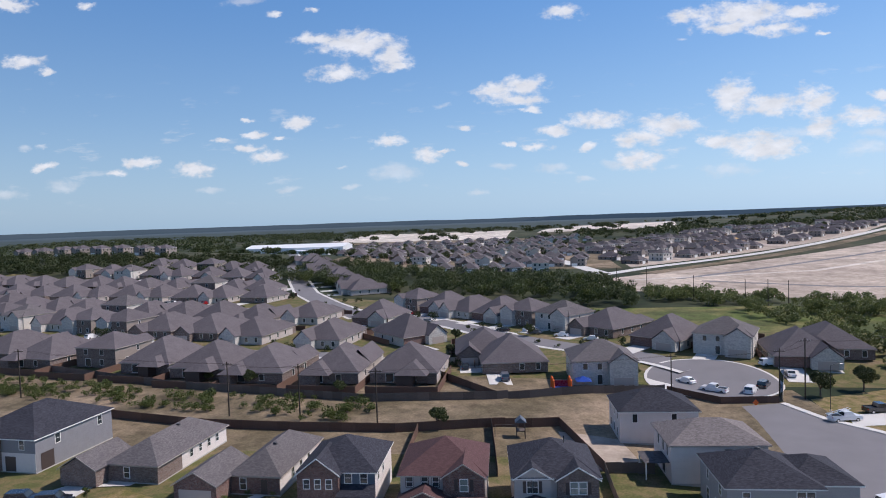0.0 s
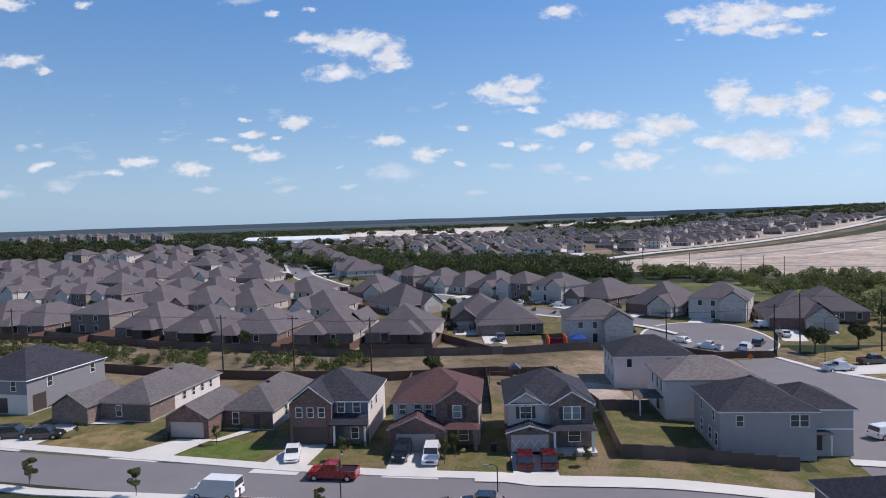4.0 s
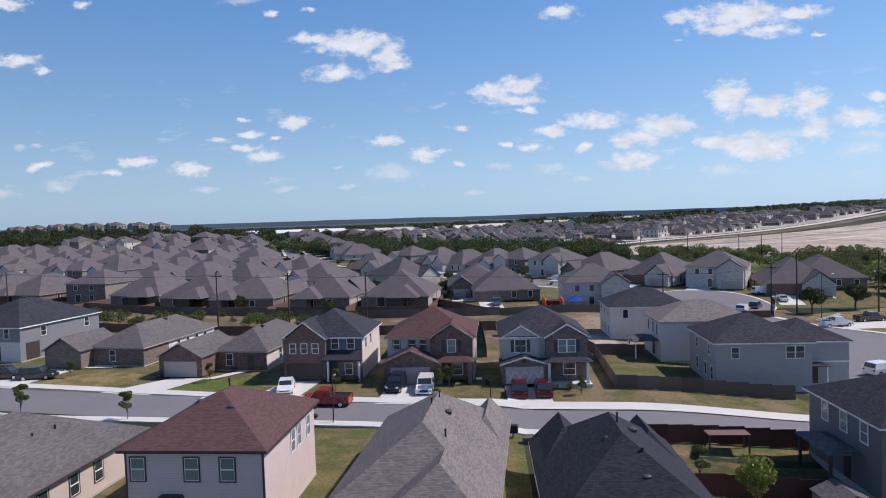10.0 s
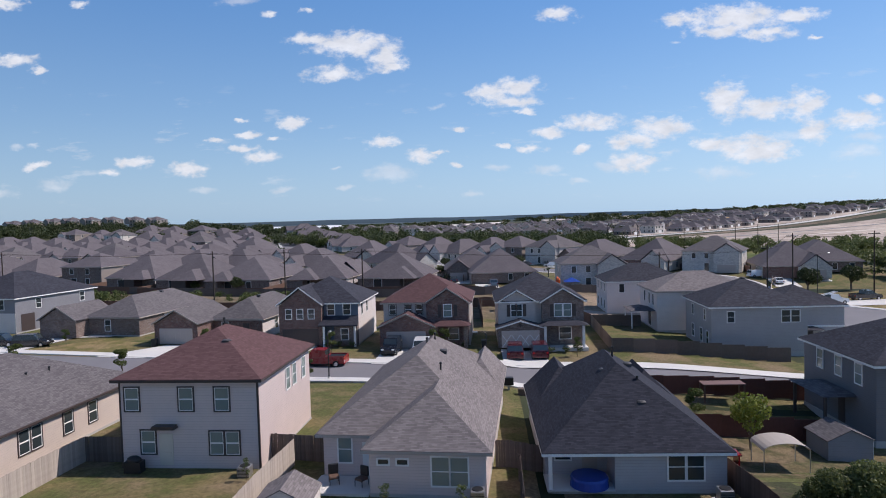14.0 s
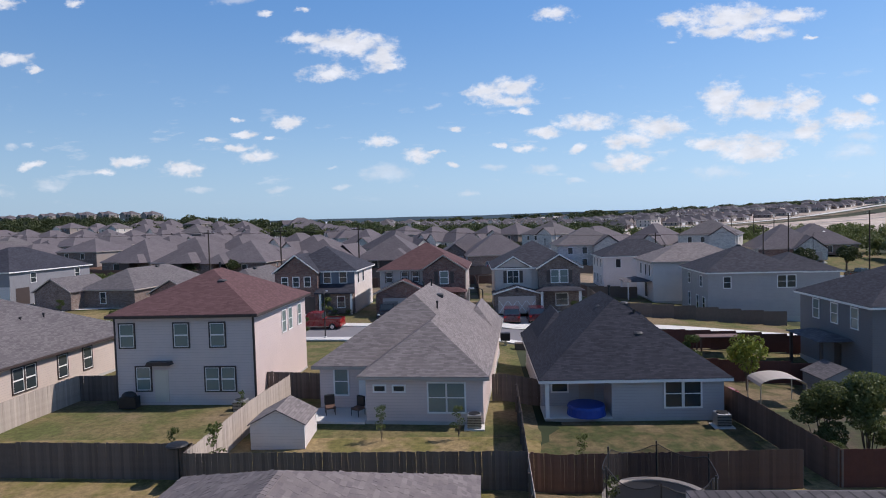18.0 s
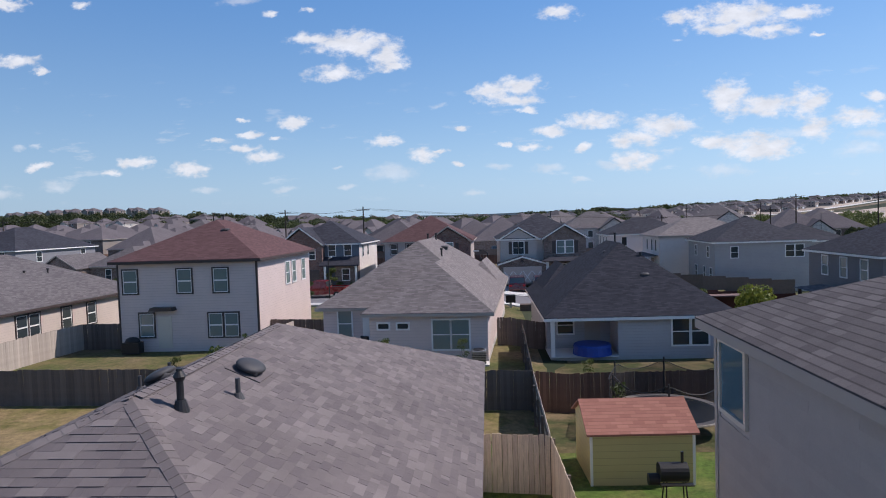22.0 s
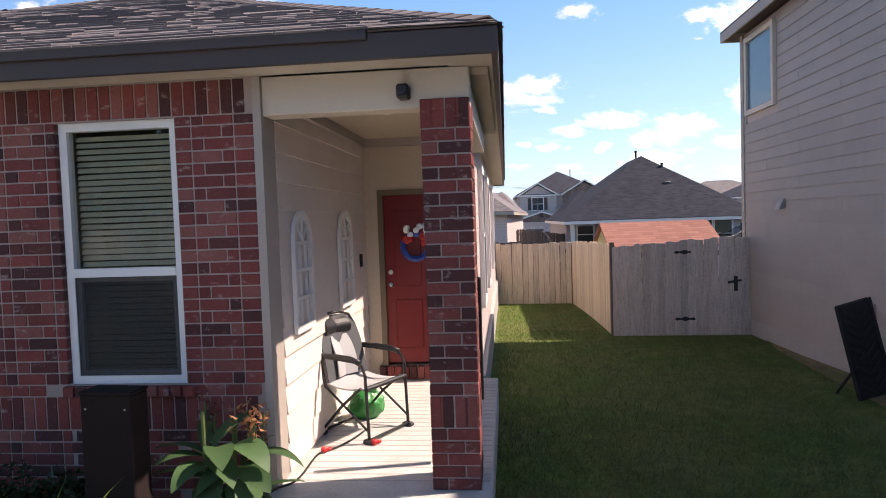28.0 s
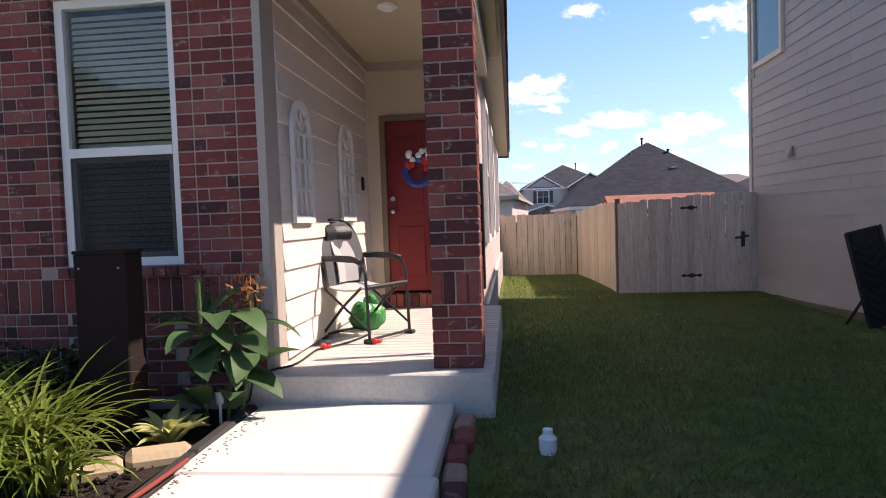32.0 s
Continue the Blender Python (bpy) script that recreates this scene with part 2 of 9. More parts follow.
def siding(name, colour, row=0.17):
    """Painted lap siding, the shade of each lap put into the colour as a dark line."""
    m, n, bsdf, coord = begin(name)
    u, z = wall_coord(n, coord)
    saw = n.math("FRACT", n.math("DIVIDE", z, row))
    # lap shade: the lowest 7% of each board is darkened
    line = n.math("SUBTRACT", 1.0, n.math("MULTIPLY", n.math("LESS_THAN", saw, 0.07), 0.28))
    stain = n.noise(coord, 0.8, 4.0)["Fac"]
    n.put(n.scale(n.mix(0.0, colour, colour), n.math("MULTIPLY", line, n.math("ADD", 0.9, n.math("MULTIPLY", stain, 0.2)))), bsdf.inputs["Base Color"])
    bsdf.inputs["Roughness"].default_value = 0.65
    bump(n, bsdf, saw, 0.5, 0.012)
    return m


def two_tone(name, a, b, scale=0.5, fine=30.0, rough=0.95, low=0.4, high=0.6, relief=0.6, distance=0.03, third=None):
    """Ground covers: patches of two colours with a fine grain."""
    m, n, bsdf, coord = begin(name)
    patch = n.step(n.noise(coord, scale, 6.0, 0.6)["Fac"], low, high)
    grain = n.noise(coord, fine, 4.0, 0.7)["Fac"]
    colour = n.mix(patch, a, b)
    if third:
        colour = n.mix(n.step(n.noise(n.vec("ADD", coord, (31.0, 7.0, 3.0)), scale * 0.43, 4.0)["Fac"], 0.52, 0.66), colour, third)
    tufts = n.noise(n.vec("ADD", coord, (5.0, 13.0, 0.0)), fine * 0.16, 5.0, 0.7)["Fac"]
    tone = n.math("MULTIPLY", n.math("ADD", 0.3, n.math("MULTIPLY", grain, 1.4)), n.math("ADD", 0.1, n.math("MULTIPLY", tufts, 1.8)))
    n.put(n.scale(colour, tone), bsdf.inputs["Base Color"])
    bsdf.inputs["Roughness"].default_value = rough
    bsdf.inputs["Specular IOR Level"].default_value = 0.2
    bump(n, bsdf, grain, relief, distance)
    return m


def leafy(name, a, b, through=0.25):
    """Leaves: each clump a shade of its own, with some light passing through."""
    m, n, bsdf, coord = begin(name)
    island = n.add("NewGeometry").outputs["Random Per Island"]
    tone = n.math("ADD", n.math("MULTIPLY", island, 0.7), n.math("MULTIPLY", n.noise(coord, 0.6, 3.0)["Fac"], 0.4), clamp=True)
    colour = n.mix(tone, a, b)
    colour = n.scale(colour, n.math("ADD", 0.8, n.math("MULTIPLY", n.add("ObjectInfo").outputs["Random"], 0.4)))
    n.put(colour, bsdf.inputs["Base Color"])
    bsdf.inputs["Roughness"].default_value = 0.55
    bsdf.inputs["Specular IOR Level"].default_value = 0.3
    clear = n.add("BsdfTranslucent")
    n.put(n.scale(colour, 1.3), clear.inputs[0])
    blend = n.add("MixShader")
    blend.inputs[0].default_value = through
    n.put(bsdf.outputs[0], blend.inputs[1])
    n.put(clear.outputs[0], blend.inputs[2])
    n.put(blend.outputs[0], m.node_tree.nodes["Material Output"].inputs[0])
    return m


def gloss(name, colour, rough=0.1, metal=0.0, coat=0.0, spec=0.5):
    m, n, bsdf, coord = begin(name)
    grime = n.noise(coord, 3.0, 4.0)["Fac"]
    n.put(n.scale(n.mix(0.0, colour, colour), n.math("ADD", 0.9, n.math("MULTIPLY", grime, 0.2))), bsdf.inputs["Base Color"])
    n.put(n.math("ADD", rough, n.math("MULTIPLY", grime, 0.12)), bsdf.inputs["Roughness"])
    bsdf.inputs["Metallic"].default_value = metal
    bsdf.inputs["Coat Weight"].default_value = coat
    bsdf.inputs["Specular IOR Level"].default_value = spec
    return m


MAT = {
    "roof_grey": shingles("grey shingles", (0.175, 0.158, 0.162), (0.068, 0.062, 0.067)),
    "roof_taupe": shingles("taupe shingles", (0.255, 0.225, 0.222), (0.105, 0.092, 0.092)),
    "roof_blue": shingles("blue-grey shingles", (0.062, 0.063, 0.080), (0.015, 0.016, 0.023)),
    "roof_slate": shingles("dark slate shingles", (0.044, 0.047, 0.064), (0.011, 0.012, 0.019)),
    "roof_red": shingles("burgundy shingles", (0.135, 0.074, 0.075), (0.07, 0.037, 0.038)),
    "roof_rust": shingles("rust shingles", (0.37, 0.175, 0.135), (0.22, 0.095, 0.072)),
    "roof_far": shingles("far grey shingles", (0.195, 0.173, 0.185), (0.070, 0.061, 0.068), strong=0.5, relief=0.2),
    "brick_red": brickwork("red brickwork", (0.185, 0.09, 0.072), (0.095, 0.048, 0.042), (0.22, 0.19, 0.175)),
    "brick_tan": brickwork("tan brickwork", (0.19, 0.13, 0.11), (0.105, 0.073, 0.065), (0.26, 0.23, 0.21)),
    "stone": brickwork("pale stone", (0.55, 0.52, 0.48), (0.42, 0.40, 0.38), (0.5, 0.48, 0.46), 0.2, 0.4),
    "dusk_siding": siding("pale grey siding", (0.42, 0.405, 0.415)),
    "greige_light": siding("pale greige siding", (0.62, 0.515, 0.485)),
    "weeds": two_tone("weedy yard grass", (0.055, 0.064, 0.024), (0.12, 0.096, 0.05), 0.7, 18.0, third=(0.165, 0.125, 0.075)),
    "soil_shade": two_tone("garden soil darkened for fence shade", (0.075, 0.06, 0.042), (0.05, 0.055, 0.025), 0.6, 14.0),
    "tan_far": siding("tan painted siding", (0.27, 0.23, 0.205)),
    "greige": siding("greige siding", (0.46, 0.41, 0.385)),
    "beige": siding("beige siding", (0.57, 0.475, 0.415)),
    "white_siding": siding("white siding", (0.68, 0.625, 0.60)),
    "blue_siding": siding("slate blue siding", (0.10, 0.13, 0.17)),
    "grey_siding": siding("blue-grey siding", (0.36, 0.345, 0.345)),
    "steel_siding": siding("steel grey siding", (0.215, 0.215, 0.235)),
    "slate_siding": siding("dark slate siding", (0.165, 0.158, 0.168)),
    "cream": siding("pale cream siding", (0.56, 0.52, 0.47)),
    "trim_white": plain("white trim", (0.78, 0.77, 0.75), 0.5, vary=0.05),
    "trim_cream": plain("cream trim", (0.62, 0.55, 0.46), 0.55, vary=0.06),
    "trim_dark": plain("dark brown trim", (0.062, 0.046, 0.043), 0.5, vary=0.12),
    "trim_tan": plain("tan trim", (0.40, 0.35, 0.31), 0.6, vary=0.06),
    "glass": gloss("window glass", (0.035, 0.045, 0.05), 0.04, spec=0.8),
    "glass_green": gloss("greenish window glass", (0.17, 0.22, 0.21), 0.06, spec=0.8),
    "glass_blue": gloss("sky-blue window glass", (0.07, 0.155, 0.21), 0.03, spec=1.0),
    "garage": plain("garage door paint", (0.42, 0.36, 0.33), 0.6, vary=0.06),
    "concrete": plain("pale concrete", (0.62, 0.60, 0.57), 0.85, vary=0.12, grain=60, stain=0.8),
    "concrete_far": plain("driveway concrete", (0.60, 0.585, 0.56), 0.85, vary=0.12, grain=8, stain=0.25),
    "asphalt": plain("sun-bleached asphalt", (0.185, 0.178, 0.19), 0.9, vary=0.16, grain=14, stain=0.16),
    "slab": plain("foundation concrete", (0.42, 0.40, 0.38), 0.9, vary=0.18, grain=50, stain=2.5),
    "fence": plain("grey weathered cedar", (0.135, 0.105, 0.09), 0.85, vary=0.25, grain=25, stain=3.0, each=0.22),
    "fence_warm": plain("brown stained cedar", (0.13, 0.075, 0.055), 0.85, vary=0.25, grain=25, stain=3.0, each=0.2),
    "fence_red": plain("reddish stained cedar", (0.095, 0.036, 0.028), 0.85, vary=0.25, grain=25, stain=3.0, each=0.2),
    "fence_pale": plain("pale weathered cedar", (0.42, 0.36, 0.31), 0.85, vary=0.2, grain=25, stain=3.0, each=0.15),
    "lawn": two_tone("lawn", (0.095, 0.103, 0.036), (0.16, 0.13, 0.062), 0.35, 22.0, third=(0.20, 0.15, 0.09)),
    "lawn_green": two_tone("green lawn", (0.074, 0.122, 0.024), (0.125, 0.140, 0.042), 0.8, 30.0),
    "lawn_dry": two_tone("dry lawn", (0.25, 0.185, 0.095), (0.145, 0.13, 0.045), 0.5, 22.0),
    "field_dry": two_tone("dry field grass", (0.205, 0.158, 0.105), (0.125, 0.10, 0.062), 0.06, 2.5, third=(0.29, 0.22, 0.155)),
    "sand": two_tone("graded pale soil", (0.50, 0.42, 0.35), (0.40, 0.33, 0.275), 0.008, 0.25, third=(0.33, 0.265, 0.215)),
    "chalk": two_tone("white chalk soil", (0.66, 0.60, 0.54), (0.52, 0.46, 0.40), 0.01, 0.12),
    "meadow": two_tone("green meadow", (0.095, 0.125, 0.035), (0.17, 0.155, 0.062), 0.05, 1.0, third=(0.07, 0.085, 0.03)),
    "country": two_tone("wooded country", (0.020, 0.031, 0.015), (0.055, 0.062, 0.032), 0.012, 0.09, third=(0.10, 0.088, 0.055)),
    "mulch": two_tone("dark bark mulch", (0.028, 0.020, 0.017), (0.05, 0.037, 0.03), 9.0, 45.0, relief=1.0),
    "leaf": leafy("broad leaves", (0.042, 0.066, 0.016), (0.115, 0.135, 0.036)),
    "leaf_dark": leafy("dark oak leaves", (0.024, 0.038, 0.013), (0.075, 0.090, 0.032), 0.25),
    "leaf_olive": leafy("olive feathery leaves", (0.058, 0.080, 0.026), (0.155, 0.175, 0.062), 0.35),
    "leaf_bright": leafy("yellow-green leaves", (0.10, 0.14, 0.02), (0.26, 0.27, 0.05)),
    "bark": plain("bark", (0.13, 0.10, 0.08), 0.95, vary=0.3, grain=12, relief=0.6),
    "pole": plain("creosoted wood", (0.045, 0.036, 0.030), 0.9, vary=0.2),
    "vent_metal": plain("dull dark grey painted metal", (0.055, 0.055, 0.06), 0.6, vary=0.15),
    "steel": plain("galvanised steel", (0.45, 0.45, 0.46), 0.4, 0.8, vary=0.1),
    "black": plain("black plastic", (0.018, 0.018, 0.02), 0.5, vary=0.15),
    "rubber": plain("tyre rubber", (0.02, 0.02, 0.021), 0.85, vary=0.15),
    "white_metal": plain("white sheet metal", (0.80, 0.80, 0.80), 0.45, vary=0.05, grain=3, stain=0.05),
    "osb": plain("bare sheathing boards", (0.52, 0.36, 0.17), 0.85, vary=0.2),
    "timber": plain("raw framing timber", (0.55, 0.34, 0.14), 0.85, vary=0.2),
    "red_paint": gloss("red car paint", (0.27, 0.008, 0.012), 0.22, coat=0.8),
    "maroon_paint": gloss("dark red car paint", (0.075, 0.004, 0.007), 0.22, coat=0.8),
    "white_paint": gloss("white car paint", (0.78, 0.78, 0.79), 0.25, coat=0.8),
    "black_paint": gloss("black car paint", (0.012, 0.013, 0.018), 0.2, coat=0.8),
    "grey_paint": gloss("grey car paint", (0.16, 0.17, 0.19), 0.25, 0.3, coat=0.8),
    "chrome": gloss("bright metal", (0.6, 0.6, 0.62), 0.18, 0.9),
    "tail": gloss("red lamp lens", (0.35, 0.01, 0.01), 0.15),
    "lamp_lens": gloss("clear lamp lens", (0.7, 0.7, 0.68), 0.1),
    "blue_plastic": gloss("blue vinyl", (0.012, 0.06, 0.34), 0.35),
    "orange": plain("orange vinyl", (0.75, 0.13, 0.02), 0.5),
}


# ---- mesh building ----
class Mesh:
    """Gathers faces and becomes one mesh."""

    def __init__(self):
        self.v, self.f = [], []

    def face(self, *points):
        k = len(self.v)
        self.v.extend(tuple(p) for p in points)
        self.f.append(tuple(range(k, k + len(points))))
        return self

    def solid(self, verts, faces, m=None):
        k = len(self.v)
        self.v.extend(tuple(m @ Vector(p)) if m else tuple(p) for p in verts)
        self.f.extend(tuple(i + k for i in f) for f in faces)
        return self

    def box(self, x0, y0, z0, x1, y1, z1, m=None):
        p = [(x, y, z) for z in (z0, z1) for y in (y0, y1) for x in (x0, x1)]
        return self.solid(p, [(0, 2, 3, 1), (4, 5, 7, 6), (0, 1, 5, 4), (1, 3, 7, 5), (3, 2, 6, 7), (2, 0, 4, 6)], m)

    def soft_box(self, x0, y0, z0, x1, y1, z1, c=0.01, m=None):
        """A box with cut edges."""
        lo, hi = (x0, y0, z0), (x1, y1, z1)
        verts, index = [], {}
        for sx in (0, 1):
            for sy in (0, 1):
                for sz in (0, 1):
                    s = (sx, sy, sz)
                    for axis in range(3):
                        p = []
                        for k in range(3):
                            edge = hi[k] if s[k] else lo[k]
                            p.append(edge if k == axis else edge + (-c if s[k] else c))
                        index[(s, axis)] = len(verts)
                        verts.append(tuple(p))
        faces = []
        for axis in range(3):
            b, d = (axis + 1) % 3, (axis + 2) % 3
            for side in (0, 1):
                ring = []
                for u, w in ((0, 0), (1, 0), (1, 1), (0, 1)):
                    s = [0, 0, 0]
                    s[axis], s[b], s[d] = side, u, w
                    ring.append(index[(tuple(s), axis)])
                faces.append(tuple(ring if side else ring[::-1]))
            for u in (0, 1):
                for w in (0, 1):
                    s0, s1 = [0, 0, 0], [0, 0, 0]
                    s0[axis], s1[axis] = 0, 1
                    s0[b] = s1[b] = u
                    s0[d] = s1[d] = w
                    ring = [index[(tuple(s0), b)], index[(tuple(s1), b)], index[(tuple(s1), d)], index[(tuple(s0), d)]]
                    faces.append(tuple(ring if u == w else ring[::-1]))
        for sx in (0, 1):
            for sy in (0, 1):
                for sz in (0, 1):
                    s = (sx, sy, sz)
                    ring = [index[(s, 0)], index[(s, 1)], index[(s, 2)]]
                    faces.append(tuple(ring if (sx + sy + sz) % 2 else ring[::-1]))
        return self.solid(verts, faces, m)

    def ring(self, x0, x1, z0, z1, b, y0, y1):
        """A rectangular frame in one piece, its bars b wide, from y0 to y1."""
        rect = lambda s, y: [(x0 + s, y, z0 + s), (x1 - s, y, z0 + s), (x1 - s, y, z1 - s), (x0 + s, y, z1 - s)]
        faces = [(a + i, a + (i + 1) % 4, c + (i + 1) % 4, c + i) for a, c in ((0, 4), (4, 8), (8, 12), (12, 0)) for i in range(4)]
        return self.solid(rect(0, y0) + rect(b, y0) + rect(b, y1) + rect(0, y1), faces)

    def tube(self, a, b, r0, r1=None, n=8, caps=True):
        a, b = Vector(a), Vector(b)
        r1 = r0 if r1 is None else r1
        q = (b - a).to_track_quat("Z", "Y")
        ring = [Vector((math.cos(2 * math.pi * i / n), math.sin(2 * math.pi * i / n), 0)) for i in range(n)]
        verts = [a + q @ (p * r0) for p in ring] + [b + q @ (p * r1) for p in ring]
        faces = [(i, (i + 1) % n, n + (i + 1) % n, n + i) for i in range(n)]
        if caps:
            faces += [tuple(range(n))[::-1], tuple(range(n, 2 * n))]
        return self.solid(verts, faces)

    def path(self, points, r, n=6):
        """A round bar bent along some points, in one piece."""
        pts = [Vector(p) for p in points]
        k = len(self.v)
        for i, p in enumerate(pts):
            t = (pts[min(i + 1, len(pts) - 1)] - pts[max(i - 1, 0)]).normalized()
            u = t.cross(Vector((0.31, 0.27, 0.91))).normalized()
            w = t.cross(u)
            self.v.extend(tuple(p + (u * math.cos(2 * math.pi * j / n) + w * math.sin(2 * math.pi * j / n)) * r) for j in range(n))
        for i in range(len(pts) - 1):
            a, b = k + i * n, k + (i + 1) * n
            self.f.extend((a + j, a + (j + 1) % n, b + (j + 1) % n, b + j) for j in range(n))
        self.f.append(tuple(range(k, k + n))[::-1])
        self.f.append(tuple(range(k + (len(pts) - 1) * n, k + len(pts) * n)))
        return self

    def prism(self, outline, lo, hi, axis=1, m=None):
        """An outline in the plane across the axis (1: x and z; 2: x and y; 0: y and z), drawn out from lo to hi."""
        def place(p, h):
            return {0: (h, p[0], p[1]), 1: (p[0], h, p[1]), 2: (p[0], p[1], h)}[axis]
        n = len(outline)
        verts = [place(p, lo) for p in outline] + [place(p, hi) for p in outline]
        faces = [(i, (i + 1) % n, n + (i + 1) % n, n + i) for i in range(n)] + [tuple(range(n))[::-1], tuple(range(n, 2 * n))]
        return self.solid(verts, faces, m)

    def ball(self, c, rx, ry=None, rz=None, n=10, rings=6):
        ry, rz = ry or rx, rz or rx
        verts = [(c[0], c[1], c[2] - rz)]
        for j in range(1, rings):
            a = math.pi * j / rings
            verts += [(c[0] + rx * math.sin(a) * math.cos(2 * math.pi * i / n), c[1] + ry * math.sin(a) * math.sin(2 * math.pi * i / n), c[2] - rz * math.cos(a)) for i in range(n)]
        verts.append((c[0], c[1], c[2] + rz))
        faces = [(0, 1 + (i + 1) % n, 1 + i) for i in range(n)]
        for j in range(rings - 2):
            k = 1 + j * n
            faces += [(k + i, k + (i + 1) % n, k + n + (i + 1) % n, k + n + i) for i in range(n)]
        k, top = 1 + (rings - 2) * n, len(verts) - 1
        faces += [(k + i, k + (i + 1) % n, top) for i in range(n)]
        return self.solid(verts, faces)

    def data(self, name, material, smooth=False):
        me = bpy.data.meshes.new(name)
        me.from_pydata(self.v, [], self.f)
        if material is not None:
            me.materials.append(MAT[material] if isinstance(material, str) else material)
        if smooth:
            me.polygons.foreach_set("use_smooth", [True] * len(me.polygons))
        else:
            fix = bmesh.new()
            fix.from_mesh(me)
            bmesh.ops.recalc_face_normals(fix, faces=fix.faces)
            fix.to_mesh(me)
            fix.free()
        me.update()
        return me


def part(name, mesh, material, parent, label="", at=None, smooth=False):
    """One mesh object under a thing or a part."""
    ob = new(name, mesh if isinstance(mesh, bpy.types.Mesh) else mesh.data(name, material, smooth))
    ob.parent = parent
    if at is not None:
        ob.matrix_basis = at
    return tagged(ob, label) if label else ob


def thing(name, label, category, at=None, group="", kind=""):
    ob = new(name)
    ob.empty_display_size = 0.2
    if at is not None:
        ob.matrix_basis = at
    return tagged(ob, label, category, group, kind)


def single(name, mesh, material, label, category, at=None, group="", kind="", smooth=False):
    """A thing that is one mesh."""
    ob = new(name, mesh.data(name, material, smooth) if isinstance(mesh, Mesh) else mesh)
    if at is not None:
        ob.matrix_basis = at
    return tagged(ob, label, category, group, kind)


# ---- the ground ----
def ramp(v, stops):
    for (a, p), (b, q) in zip(stops, stops[1:]):
        if v <= b:
            t = max(0.0, min(1.0, (v - a) / (b - a)))
            t = t * t * (3 - 2 * t)
            return p + (q - p) * t
    return stops[-1][1]


def hump(x, y, cx, cy, rx, ry, h):
    return h * math.exp(-(((x - cx) / rx) ** 2) - ((y - cy) / ry) ** 2)


def ground(x, y):
    """The height of the land."""
    z = ramp(y, [(-60, 0.25), (4.5, 0.25), (13, 0.0), (28, -0.45), (36, -0.1), (48, -0.25), (62, -0.5), (130, -0.6), (220, 0.0), (420, 0.0), (4800, 10.0)])
    if 22 < y < 170:
        z += ramp(y, [(22, 0), (33, 1), (150, 1), (170, 0)]) * (-0.35 * ramp(x, [(2.5, 0), (5, 1)]) - 1.4 * ramp(x, [(16, 0), (40, 1)]))
    if 38 < y < 60.5 and x > 14.5:
        z -= 0.75 * ramp(x, [(14.5, 0), (17.5, 1)]) * (1 - ramp(x, [(24, 0), (40, 1)])) * ramp(y, [(38, 0), (43, 1)]) * (1 - ramp(y, [(56, 0), (60.5, 1)]))
    if y > 200:
        z += hump(x, y, -330, 520, 230, 130, 18.5) + hump(x, y, 560, 800, 330, 260, 14) + hump(x, y, 250, 1250, 400, 300, 9)
        z += hump(x, y, 950, 1500, 500, 500, 26)
    return z


def spread(a, b, first, grow):
    out, step = [a], first
    while out[-1] < b:
        out.append(min(b, out[-1] + step))
        step *= grow
    return out


def sheet(outline_xs, ys, lift, edge=None):
    """A ground cover over a grid, that follows the land."""
    m = Mesh()
    rows = []
    for y in ys:
        row = []
        for x in outline_xs:
            px, py = edge(x, y) if edge else (x, y)
            row.append(len(m.v))
            m.v.append((px, py, ground(px, py) + lift))
        rows.append(row)
    for r, s in zip(rows, rows[1:]):
        for i in range(len(r) - 1):
            m.f.append((r[i], r[i + 1], s[i + 1], s[i]))
    return m


